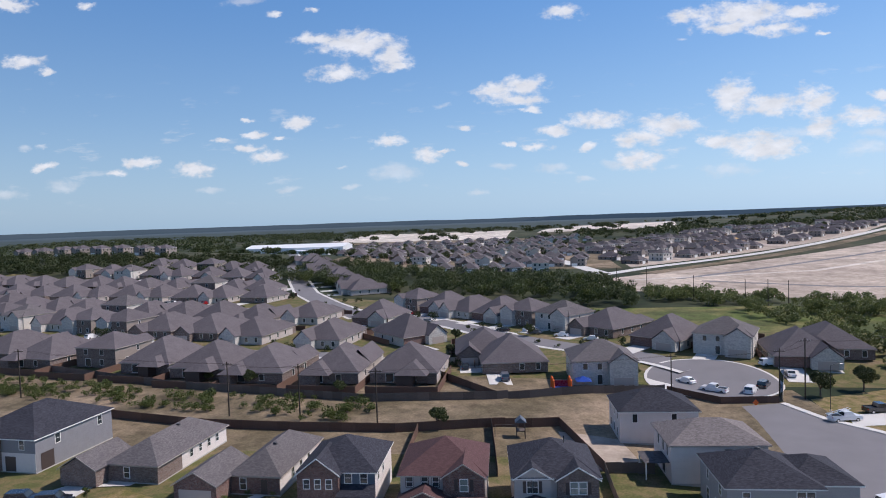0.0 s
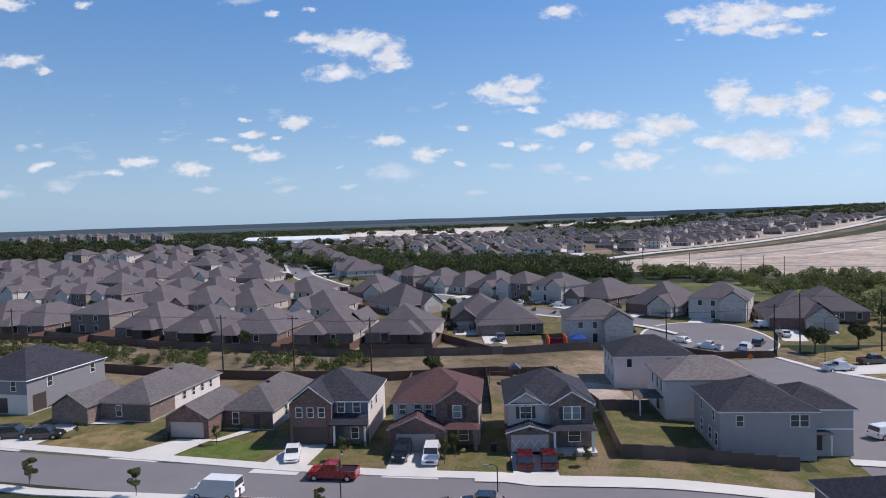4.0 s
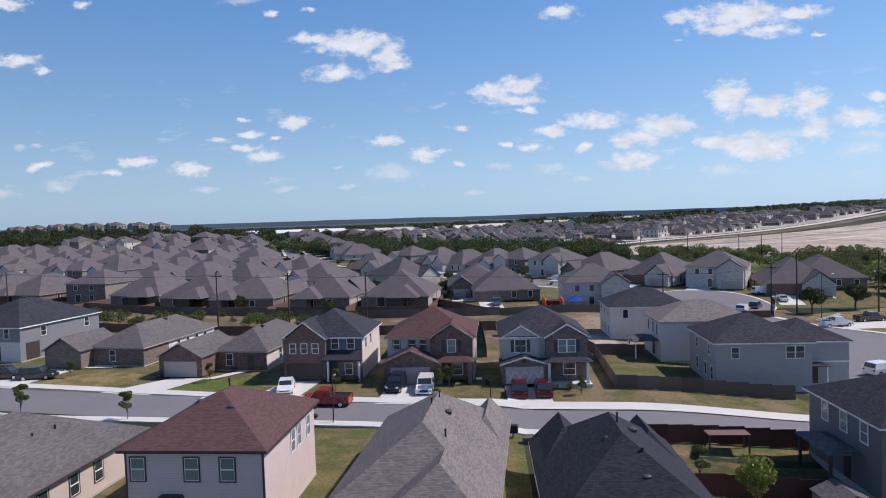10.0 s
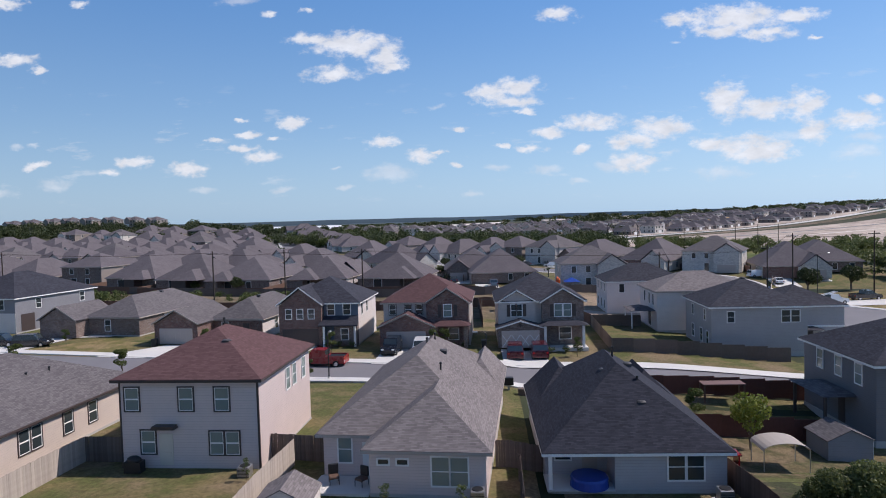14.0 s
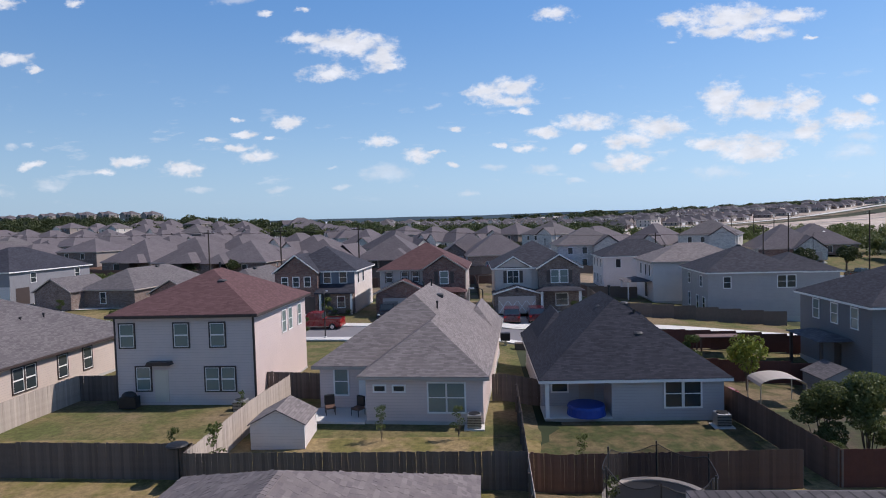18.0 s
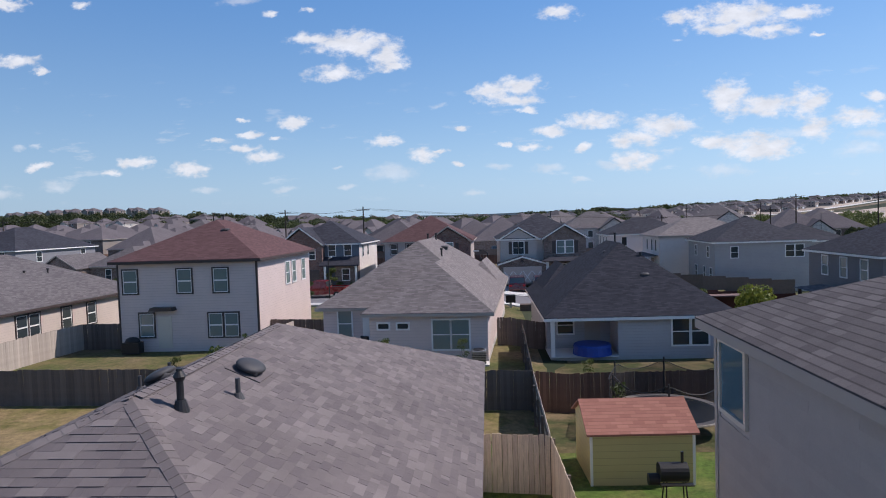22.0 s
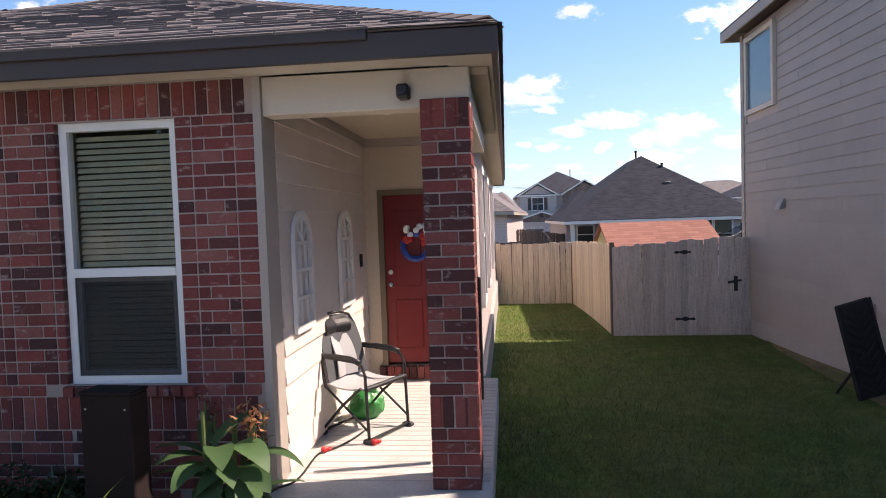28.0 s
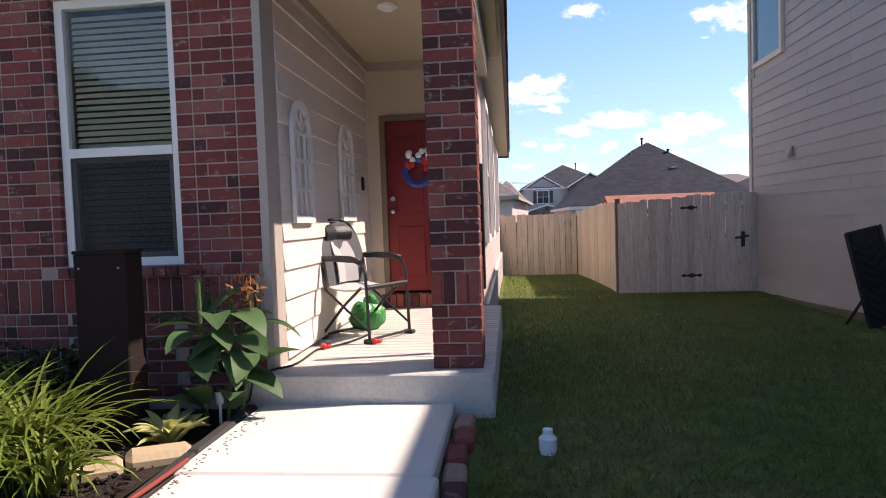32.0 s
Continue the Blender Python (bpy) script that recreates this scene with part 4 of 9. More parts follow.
def near_row():
    rr = house("two-storey greige house with a burgundy hipped roof", -22.3, 40.6, -0.3, -1.5, 9.3, 10.8, 6.05, "greige_light", "roof_red", 0.5, "trim_dark")
    for x in (0.85, 4.5, 6.9):
        window(rr, x, 0, 3.95, 0.95, 1.5, "s", "trim_dark", "glass_green")
    window(rr, 1.85, 0, 1.15, 0.95, 1.5, "s", "trim_dark", "glass_green")
    for x in (6.45, 7.5):
        window(rr, x, 0, 1.1, 0.9, 1.5, "s", "trim_dark", "glass_green")
    for y in (5.6, 7.0, 9.2):
        window(rr, 9.3, y, 3.9, 0.75, 1.5, "e", "trim_white", "glass_green")
    entry_door(rr, 3.05, 0, 0.4, "trim_cream")
    part("door_canopy", Mesh().prism([(-0.8, 0), (0.8, 0), (0.7, 0.22), (-0.7, 0.22)], -0.6, 0), "trim_dark", rr, at=pose(3.1, 0, 2.85))
    part("door_step", Mesh().box(2.1, -1.3, 0.0, 4.1, 0, 0.14), "concrete", rr)
    part("corner_board", Mesh().box(9.2, -0.03, 0.15, 9.33, 0.06, 5.9), "trim_dark", rr)
    part("corner_board", Mesh().box(-0.03, -0.03, 0.15, 0.08, 0.06, 5.9), "trim_dark", rr)
    roof_vent(rr, 5.9, 3.3, 7.75, "cap")
    roof_vent(rr, 2.0, 6.6, 7.2, "cap")
    roof_vent(rr, 4.2, 6.8, 8.35)

    mid = house("one-storey greige house with a taupe hipped roof", -8.5, 38.9, -0.05, -4, 10.1, 17.5, 2.75, "greige_light", "roof_taupe", 0.68, "trim_tan")
    part("wall", Mesh().box(3.5, -2.5, 0.15, 10.1, 0.2, 2.65), "greige_light", mid)
    part("foundation", Mesh().box(3.47, -2.53, -0.6, 10.13, 0.0, 0.15), "slab", mid)
    r = Mesh()
    roof_solid(r, 3.5, -2.5, 10.1, 9.5, 2.755, 0.68)
    part("wing_roof", r, "roof_taupe", mid)
    f = Mesh()
    fascia_ring(f, 3.5, -2.5, 10.1, 1.5, 2.752)
    part("fascia", f, "trim_tan", mid)
    window(mid, 1.35, 0, 0.95, 0.8, 1.6, "s", "trim_white", "glass_green")
    entry_door(mid, 2.9, 0, 0.15, "trim_white")
    for x in (4.3, 5.4):
        window(mid, x, -2.5, 1.85, 0.6, 0.28, "s", "trim_white", "glass", False)
    for x in (7.55, 8.6):
        window(mid, x, -2.5, 0.7, 0.95, 1.6, "s", "trim_white", "glass_green")
    part("patio", Mesh().box(-0.2, -2.6, -0.3, 3.4, 0, 0.1), "concrete", mid)
    roof_vent(mid, 6.6, 5.2, 5.3)
    roof_vent(mid, 5.0, 9.5, 6.2)
    roof_vent(mid, 5.3, 11.5, 6.2)
    roof_vent(mid, 6.2, 9.6, 5.7, "cap")
    dormer(mid, 7.0, 10.3, 10.5, 18.2, 2.75, 1.05, "greige_light", "roof_taupe")

    dk = house("one-storey pale house with a dark blue-grey hipped roof", 4.95, 37.3, -0.4, 0.5, 10.0, 14.5, 2.45, "dusk_siding", "roof_slate", 0.72, "trim_white")
    bpy.data.objects.remove([ob for ob in dk.children if ob.name.startswith("wall")][0])
    part("wall", Mesh().box(0, 2.3, 0.15, 10.0, 14.5, 2.35).box(3.75, 0, 0.15, 10.0, 2.3, 2.35), "dusk_siding", dk)
    part("porch_ceiling", Mesh().box(0, 0, 2.25, 3.75, 2.3, 2.35), "trim_white", dk)
    part("porch_post", Mesh().box(0, 0, 0.1, 0.22, 0.22, 2.25), "trim_white", dk)
    part("porch_slab", Mesh().box(-0.1, -0.15, 0.15, 3.75, 2.3, 0.2), "concrete", dk)
    window(dk, 1.1, 2.3, 1.1, 0.9, 1.0, "s")
    entry_door(dk, 2.7, 2.3, 0.2, "trim_tan")
    for x in (7.2, 8.25):
        window(dk, x, 0, 0.75, 0.9, 1.5, "s")
    dormer(dk, -0.2, 4.4, 8.0, 15.2, 2.45, 0.95, "dusk_siding", "roof_slate")
    dormer(dk, 6.4, 10.2, 8.4, 15.2, 2.45, 1.0, "dusk_siding", "roof_slate")
    roof_vent(dk, 5.9, 2.6, 4.4, "cap")
    roof_vent(dk, 6.0, 3.9, 5.15)
    roof_vent(dk, 5.2, 7.5, 6.3)
    roof_vent(dk, 4.3, 5.9, 5.6, "cap")
    roof_vent(dk, 6.3, 8.0, 5.5, "cap")

    left = house("one-storey beige house with a grey hipped roof", -42.5, 34.5, -0.2, -3, 13, 20, 2.95, "beige", "roof_grey", 0.5, "trim_dark")
    for y in (2.0, 3.1, 6.2, 8.9):
        window(left, 13, y + 5.0, 0.95, 0.95, 1.6, "e", "trim_dark")
    for x, y in ((9, 6), (8.6, 9), (9.2, 12), (9.5, 14)):
        roof_vent(left, x, y, 4.6)
    roof_vent(left, 7.6, 5, 5.1, "cap")

    grey = house("two-storey grey house with a dark hipped roof", 29.5, 48.5, -1.6, 0, 11.5, 10.5, 5.75, "slate_siding", "roof_slate", 0.5, "trim_white")
    for y in (2.2, 5.0, 7.8):
        window(grey, 0, y, 3.8, 0.9, 1.5, "w", "trim_white", "glass_green")
    window(grey, 2.0, 0, 1.0, 1.2, 1.6, "s")
    entry_door(grey, 0, 4.5, 0.2, "trim_dark", "w")
    r = Mesh()
    roof_solid(r, -2.3, 2.6, 0.2, 7.6, 2.75, 0.25, 0.25)
    part("porch_roof", r, "roof_grey", grey)
    for y in (2.7, 7.5):
        part("porch_post", Mesh().box(-2.3, y - 0.1, 0, -2.1, y + 0.1, 2.75), "trim_dark", grey)


near_row()


# ---- the row across the street ----
def street_row():
    z = -0.5
    bl = house("two-storey house with a blue-grey roof and red brick gable", -25.3, 83.4, z, -2, 10.2, 11, 5.6, "blue_siding", "roof_blue", 0.55, "trim_white",
               gables=[(0.0, 5.6, -1.2, 5, 5.5, 0.75, "brick_red")])
    r = Mesh()
    r.solid([(5.3, -1.9, 2.9), (10.5, -1.9, 2.9), (10.2, 0.05, 3.9), (5.6, 0.05, 3.9), (5.3, -1.9, 2.75), (10.5, -1.9, 2.75), (10.2, 0.05, 2.75), (5.6, 0.05, 2.75)],
            [(0, 1, 2, 3), (4, 7, 6, 5), (0, 4, 5, 1), (1, 5, 6, 2), (2, 6, 7, 3), (3, 7, 4, 0)])
    part("porch_roof", r, "roof_blue", bl)
    part("porch_wall", Mesh().box(7.2, -1.0, 0.1, 10.2, 0.0, 2.8), "brick_tan", bl)
    part("porch_post", Mesh().box(5.9, -1.75, 0.1, 6.15, -1.5, 2.75), "trim_white", bl)
    part("porch_post", Mesh().box(9.95, -1.75, 0.1, 10.2, -1.5, 2.75), "trim_white", bl)
    for x in (1.3, 2.8, 4.3):
        window(bl, x, -1.2, 3.7, 0.75, 1.2, "s")
    for x in (6.6, 8.7):
        window(bl, x, 0, 4.0, 0.9, 1.4, "s")
    window(bl, 8.6, -1.0, 0.9, 0.9, 1.4, "s")
    garage_door(bl, 2.8, -1.2, 0.15, 4.8, 2.2, "trim_dark")
    part("wall", Mesh().box(10.2, 0.0, 0.15, 10.22, 11, 5.5), "white_siding", bl)
    for y in (2, 5):
        window(bl, 10.22, y, 3.8, 0.8, 1.4, "e")

    red = house("two-storey house with a burgundy roof and brick front", -11.6, 82.0, z, -1, 11.0, 11, 5.6, "greige", "roof_red", 0.55, "trim_tan",
                gables=[(5.6, 10.9, -0.8, 5, 5.5, 0.65, "brick_red"), (-0.1, 6.6, -2.6, 1, 2.9, 0.45, "brick_red")])
    for x in (1.2, 3.2, 4.6):
        window(red, x, 0, 4.0, 0.85, 1.3, "s", "trim_dark")
    window(red, 8.3, -0.8, 3.8, 0.95, 1.5, "s", "trim_white", "glass_green")
    for x in (7.3, 9.3):
        part("shutter", Mesh().box(x - 0.22, -0.86, 3.8, x + 0.22, -0.8, 5.3), "trim_dark", red)
    garage_door(red, 3.2, -2.6, 0.15)
    r = Mesh()
    roof_solid(r, 6.6, -2.6, 10.9, -0.8, 2.9, 0.45, 0.3)
    part("porch_roof", r, "roof_red", red)
    for x in (6.9, 10.6):
        part("porch_post", Mesh().box(x - 0.25, -2.5, 0.1, x + 0.25, -2.0, 2.75), "brick_tan", red)
    window(red, 9.0, -0.8, 0.9, 1.2, 1.4, "s")

    tan = house("two-storey tan house with a blue-grey roof", 3.0, 81.0, z, 1, 10.6, 11, 5.6, "greige", "roof_blue", 0.55, "trim_white",
                gables=[(0.1, 4.6, -0.3, 5, 5.5, 0.6, "greige"), (5.4, 10.5, -0.8, 5, 5.5, 0.6, "brick_tan"), (-0.1, 5.3, -2.2, 1, 2.6, 0.3, "brick_tan")])
    window(tan, 1.95, -0.3, 3.7, 0.6, 1.5, "s")
    window(tan, 2.65, -0.3, 3.7, 0.6, 1.5, "s")
    for x in (1.3, 3.3):
        part("shutter", Mesh().box(x - 0.2, -0.36, 3.7, x + 0.2, -0.3, 5.2), "trim_dark", tan)
    for x in (7.4, 8.5):
        window(tan, x, -0.8, 3.7, 0.9, 1.5, "s", "trim_white", "glass_green")
    for x in (6.6, 9.3):
        part("shutter", Mesh().box(x - 0.22, -0.86, 3.7, x + 0.22, -0.8, 5.2), "trim_dark", tan)
    garage_door(tan, 2.6, -2.2, 0.15, 4.6, 2.1, "beige")
    for k in range(4):
        c = 2.6 + (k - 1.5) * 1.12
        for lean in (-1, 1):
            part("door_brace", Mesh().prism([(-0.5 * lean - 0.05, 0.15), (-0.5 * lean + 0.05, 0.15), (0.5 * lean + 0.05, 1.55), (0.5 * lean - 0.05, 1.55)], -0.1 - 0.004 * lean, -0.076), "trim_white", tan, at=pose(c, -2.2, 0.15))
    star = Mesh().prism([(0.32 * (1 if i % 2 else 0.42) * math.sin(i * math.pi / 5 + math.pi), -0.32 * (1 if i % 2 else 0.42) * math.cos(i * math.pi / 5 + math.pi)) for i in range(10)], -0.04, 0)
    part("star", star, "trim_dark", tan, "dark metal star ornament", at=pose(2.6, -2.21, 2.95))
    r = Mesh()
    roof_solid(r, 5.2, -2.6, 10.5, -0.8, 2.85, 0.35, 0.3)
    part("porch_roof", r, "roof_blue", tan)
    for x in (5.6, 10.2):
        part("porch_post", Mesh().box(x - 0.15, -2.5, 0.1, x + 0.15, -2.2, 2.75), "trim_white", tan)
    part("porch_slab", Mesh().box(5.3, -2.7, -0.3, 10.7, -0.8, 0.12), "concrete_far", tan)
    window(tan, 8.2, -0.8, 0.9, 1.4, 1.4, "s")
    roof_vent(tan, 7.0, 5.5, 8.3)

    gar = house("one-storey brick house with a grey roof", -37.3, 89.0, z, -6, 7.6, 16, 2.9, "white_siding", "roof_grey", 0.62, "trim_tan",
                gables=[(-6.2, 0.2, -4.2, 6, 2.9, 0.55, "brick_red")])
    garage_door(gar, -3.0, -4.2, 0.1)
    part("wall", Mesh().box(0, -0.02, 0.15, 7.6, 0, 2.8), "brick_red", gar)
    window(gar, 2.0, -0.02, 0.8, 0.9, 1.6, "s")
    entry_door(gar, 5.2, -0.02, 0.2, "trim_dark")
    for y in (4.5, 7.5, 10.5):
        window(gar, 7.6, y, 0.9, 0.9, 1.5, "e")
    roof_vent(gar, 4.3, 6, 5.4, "cap")

    two = house("one-storey grey brick house with a long hipped roof", -58.6, 93.5, z, -8, 8.8, 19, 2.9, "white_siding", "roof_grey", 0.58, "trim_tan",
                gables=[(-6.0, 0.2, -2.6, 6, 2.8, 0.6, "brick_tan")])
    part("wall", Mesh().box(0, -0.02, 0.15, 8.8, 0, 2.8).box(8.8, -0.02, 0.15, 8.82, 6.0, 2.8), "brick_tan", two)
    window(two, 3.5, -0.02, 0.8, 0.9, 1.6, "s")
    for y in (8.5, 11, 13.5, 16):
        window(two, 8.82, y, 1.2, 0.8, 1.2, "e")
    roof_vent(two, 5.2, 5, 4.9, "cap")
    roof_vent(two, 4.9, 11, 5.5, "cap")

    blue = house("two-storey white and blue-grey house with a blue roof", -86.2, 98.5, z, -8, 14, 17, 5.6, "steel_siding", "roof_blue", 0.5, "trim_white",
                 gables=[(1.5, 7.5, -1.0, 6, 5.4, 0.6, "brick_tan")])
    part("wall", Mesh().box(7.5, -0.02, 0.15, 14, 0, 3.2), "white_siding", blue)
    # flat dark panel on the wall stands for the shade in a recess
    part("porch_recess", Mesh().box(8.2, -0.06, 0.2, 10.2, -0.02, 2.6), "trim_dark", blue)
    garage_door(blue, 4.5, -1.0, 0.15, 4.8, 2.2, "trim_dark")
    part("stone_base", Mesh().box(1.45, -1.06, 0.15, 2.05, -1.0, 1.0).box(6.95, -1.06, 0.15, 7.5, -1.0, 1.0), "brick_tan", blue)
    for x in (3.0, 5.0, 11.5):
        window(blue, x, -1.0 if x < 8 else -0.02, 3.8, 0.9, 1.5, "s")
    window(blue, 14.02, 4.5, 3.6, 1.0, 1.5, "e")
    window(blue, 14.0, 14, 3.6, 1.0, 1.5, "e")
    # second dark panel, again in place of a shaded recess
    part("porch_recess", Mesh().box(14.02, 1.0, 0.2, 14.05, 3.6, 2.9), "trim_dark", blue)

    side_house = house("two-storey grey corner house with a set-back wing", 28.9, 80.6, -1.7, -1.5, 11.2, 11.0, 5.65, "grey_siding", "roof_blue", 0.5, "trim_white")
    window(side_house, 2.3, 0, 3.7, 0.8, 1.3, "s")
    for x in (8.7, 9.8):
        window(side_house, x, 0, 3.7, 0.95, 1.4, "s")
    for y in (1.5, 4.0, 7.5):
        window(side_house, 0, y, 0.8, 0.9, 1.6, "w")
    for y in (2.5, 7.5):
        window(side_house, 0, y, 3.7, 0.8, 1.3, "w")
    part("wing_wall", Mesh().box(11.2, 1.6, 0.15, 16.2, 10.6, 5.35), "grey_siding", side_house)
    part("foundation", Mesh().box(11.2, 1.57, -0.6, 16.23, 10.63, 0.15), "slab", side_house)
    r = Mesh()
    roof_solid(r, 8.0, 1.6, 16.2, 10.6, 5.45, 0.46)
    part("wing_roof", r, "roof_blue", side_house)
    r = Mesh()
    fascia_ring(r, 8.0, 1.6, 16.2, 10.6, 5.45)
    part("wing_fascia", r, "trim_white", side_house)
    part("trim_band", Mesh().box(11.2, 1.55, 2.75, 16.25, 1.6, 2.95), "trim_white", side_house)
    r = Mesh()
    roof_solid(r, 11.1, 0.2, 13.2, 1.9, 2.6, 0.35, 0.15)
    part("porch_roof", r, "roof_blue", side_house)
    part("porch_post", Mesh().box(13.0, 0.25, 0.0, 13.16, 0.41, 2.6), "trim_white", side_house)
    entry_door(side_house, 12.1, 1.6, 0.2, "trim_dark")
    roof_vent(side_house, 5.6, 5.5, 8.5, "cap")

    un = house("unfinished two-storey house wrapped in pale stone", 25.9, 94.0, -1.4, 0, 13.5, 10, 5.8, "white_siding", "roof_taupe", 0.45, "trim_tan")
    part("wall", Mesh().box(5.8, -0.05, 0.15, 13.5, 0, 2.8), "stone", un)
    for y in (2, 4.2, 7.0):
        window(un, 0, y, 3.6, 0.8, 1.6, "w", "trim_white", "black", False)
    window(un, 0, 4.0, 0.4, 1.7, 2.1, "w", "trim_white", "black", False)
    for x in (8.0, 10.2):
        window(un, x, 0, 3.5, 0.9, 1.6, "s", "trim_tan", "black", False)
    r = Mesh()
    roof_solid(r, -3.4, 1.0, 0.0, 5.5, 2.9, 0.3, 0.2)
    part("porch_roof", r, "roof_grey", un)
    for y in (1.1, 5.4):
        part("porch_post", Mesh().box(-3.4, y - 0.08, -0.2, -3.24, y + 0.08, 2.9), "trim_white", un)

    wh = house("two-storey white house with a dark roof", 21.9, 110.5, -1.3, 0, 13, 10, 5.6, "white_siding", "roof_blue", 0.5, "trim_white")
    for x in (2.5, 9):
        window(wh, x, 0, 3.7, 0.8, 1.4, "s", "trim_white", "black", False)
    for y in (2, 5, 8):
        window(wh, 0, y, 3.7, 0.8, 1.4, "w", "trim_white", "black", False)
        window(wh, 0, y, 0.8, 0.9, 1.5, "w", "trim_white", "black", False)


street_row()


# ---- the far houses, copied from a few models ----
def model(label, w, d, eave, wall, front, roof, slope, wing, tall=False):
    h = house(label, 0, 0, 0, 0, w, d, eave, wall, roof, slope, "trim_tan", gables=[wing] if wing else (), group="far houses")
    for ob in list(h.children):
        if ob.name.startswith(("barge_board", "foundation")):
            bpy.data.objects.remove(ob)
    part("front", Mesh().box(0, -0.03, 0.15, w, 0, eave - 0.15), front, h)
    part("back", Mesh().box(0, d, 0.15, w, d + 0.02, eave - 0.15), "brick_tan", h)
    if wing:
        part("garage_door", Mesh().box(-2.2, -0.06, 0, 2.2, 0, 2.1), "garage", h, at=pose((wing[0] + wing[1]) / 2, wing[2], 0.1))
    def small(x, y, z, ww, hh, face):
        """A far window: frame and pane in one mesh."""
        key = ("far", ww, hh)
        if key not in WINDOWS:
            rect = lambda o, y: [(-ww / 2 - o, y, -o), (ww / 2 + o, y, -o), (ww / 2 + o, y, hh + o), (-ww / 2 - o, y, hh + o)]
            bars = [(a + i, a + (i + 1) % 4, c + (i + 1) % 4, c + i) for a, c in ((0, 4), (4, 8), (8, 12)) for i in range(4)]
            me = Mesh().solid(rect(0.1, 0) + rect(0.1, -0.045) + rect(0, -0.045) + rect(0, -0.03), bars + [(12, 13, 14, 15), (3, 2, 1, 0)]).data("window", "trim_white")
            me.materials.append(MAT["glass"])
            for k, p in enumerate(me.polygons):
                p.material_index = 1 if k == 12 else 0
            WINDOWS[key] = me
        part("window", WINDOWS[key], None, h, at=pose(x, y, z, 0, 0, FACE[face]))
    small(w * 0.6, -0.03, 0.9, 1.0, 1.5, "s")
    small(w * 0.85, -0.03, 0.9, 1.0, 1.5, "s")
    small(w * 0.35, d, 0.9, 1.2, 1.5, "n")
    small(w * 0.7, d, 0.5, 1.8, 2.0, "n")
    small(0, d * 0.35, 0.9, 0.8, 1.5, "w")
    small(0, d * 0.7, 0.9, 0.8, 1.5, "w")
    small(w, d * 0.25, 0.9, 0.8, 1.5, "e")
    small(w, d * 0.75, 0.9, 0.8, 1.5, "e")
    if tall:
        small(w * 0.2, -0.03, 3.7, 1.0, 1.4, "s")
        small(w * 0.42, -0.03, 3.7, 1.0, 1.4, "s")
        small(w * 0.42, -0.03, 0.4, 1.1, 2.1, "s")
        small(0, d * 0.4, 3.7, 0.8, 1.3, "w")
        small(w, d * 0.4, 3.7, 0.8, 1.3, "e")
        small(w * 0.7, -0.03, 3.7, 1.0, 1.4, "s")
        small(w * 0.35, d, 3.7, 1.2, 1.4, "n")
        small(w * 0.75, d, 3.7, 1.2, 1.4, "n")
    small(w, d * 0.5, 0.9, 0.8, 1.5, "e")
    return h


MODELS = [
    model("one-storey far house with a grey hipped roof", 15.5, 20, 2.9, "brick_tan", "brick_tan", "roof_far", 0.62, (0.3, 6.5, -2.5, 7, 2.9, 0.75, "brick_tan")),
    model("one-storey brick far house with a steep grey roof", 15, 18, 3.0, "cream", "brick_red", "roof_far", 0.72, (7.8, 14.6, -2.0, 8, 3.0, 0.8, "stone")),
    model("two-storey far house with a grey roof", 13.5, 14, 5.6, "tan_far", "brick_tan", "roof_far", 0.5, (0.4, 6, -1.5, 5, 5.4, 0.6, "stone"), True),
    model("low far house with a broad grey hipped roof", 16, 18, 2.8, "greige", "brick_tan", "roof_far", 0.66, None),
    model("one-storey greige far house with a gabled stone wing", 14, 19, 2.9, "greige", "stone", "roof_far", 0.68, (0.2, 6.2, -3.0, 9, 3.1, 0.95, "stone")),
    model("two-storey cream and stone far house with a dark roof", 14.5, 13, 5.7, "cream", "stone", "roof_grey", 0.55, (8, 14.2, -1.8, 6, 5.5, 0.7, "stone"), True),
]
# rear wings and covered patios on some of them
for k, (x0, x1, y1) in ((0, (9.0, 15.0, 23.0)), (1, (1.0, 7.0, 21.0)), (3, (2.0, 9.0, 21.5)), (4, (6.5, 13.5, 22.0))):
    r = Mesh()
    deep = {0: 20, 1: 18, 3: 18, 4: 19}[k]
    roof_solid(r, x0, deep - 7, x1, y1, 2.9, 0.62)
    part("wing_roof", r, "roof_far", MODELS[k])
    # the dark blocks stand for shade under the patio roofs
    part("patio_wall", Mesh().box(x0 + 3, deep, 0.1, x1, y1, 2.8), "trim_dark" if k % 2 else "brick_tan", MODELS[k])
USED = set()


def far_house(kind, x, y, yaw, size=1.0):
    at = pose(x, y, ground(x, y), 0, 0, yaw)
    if kind not in USED:
        USED.add(kind)
        MODELS[kind].matrix_basis = at
        return MODELS[kind]
    return copy_thing(MODELS[kind], at)


pick = random.Random(5)
# the row behind the drainage strip, its backs to us
for k, (x, y) in enumerate([(-131, 173), (-114, 167.5), (-94, 163), (-77, 157.5), (-61, 154.5), (-43, 152.5), (-25, 151)]):
    far_house((0, 2, 1, 3, 0, 4, 3)[k], x + 14, y + 15, 180 - 14 + k * 1.5)
far_house(0, -136, 197, 165)
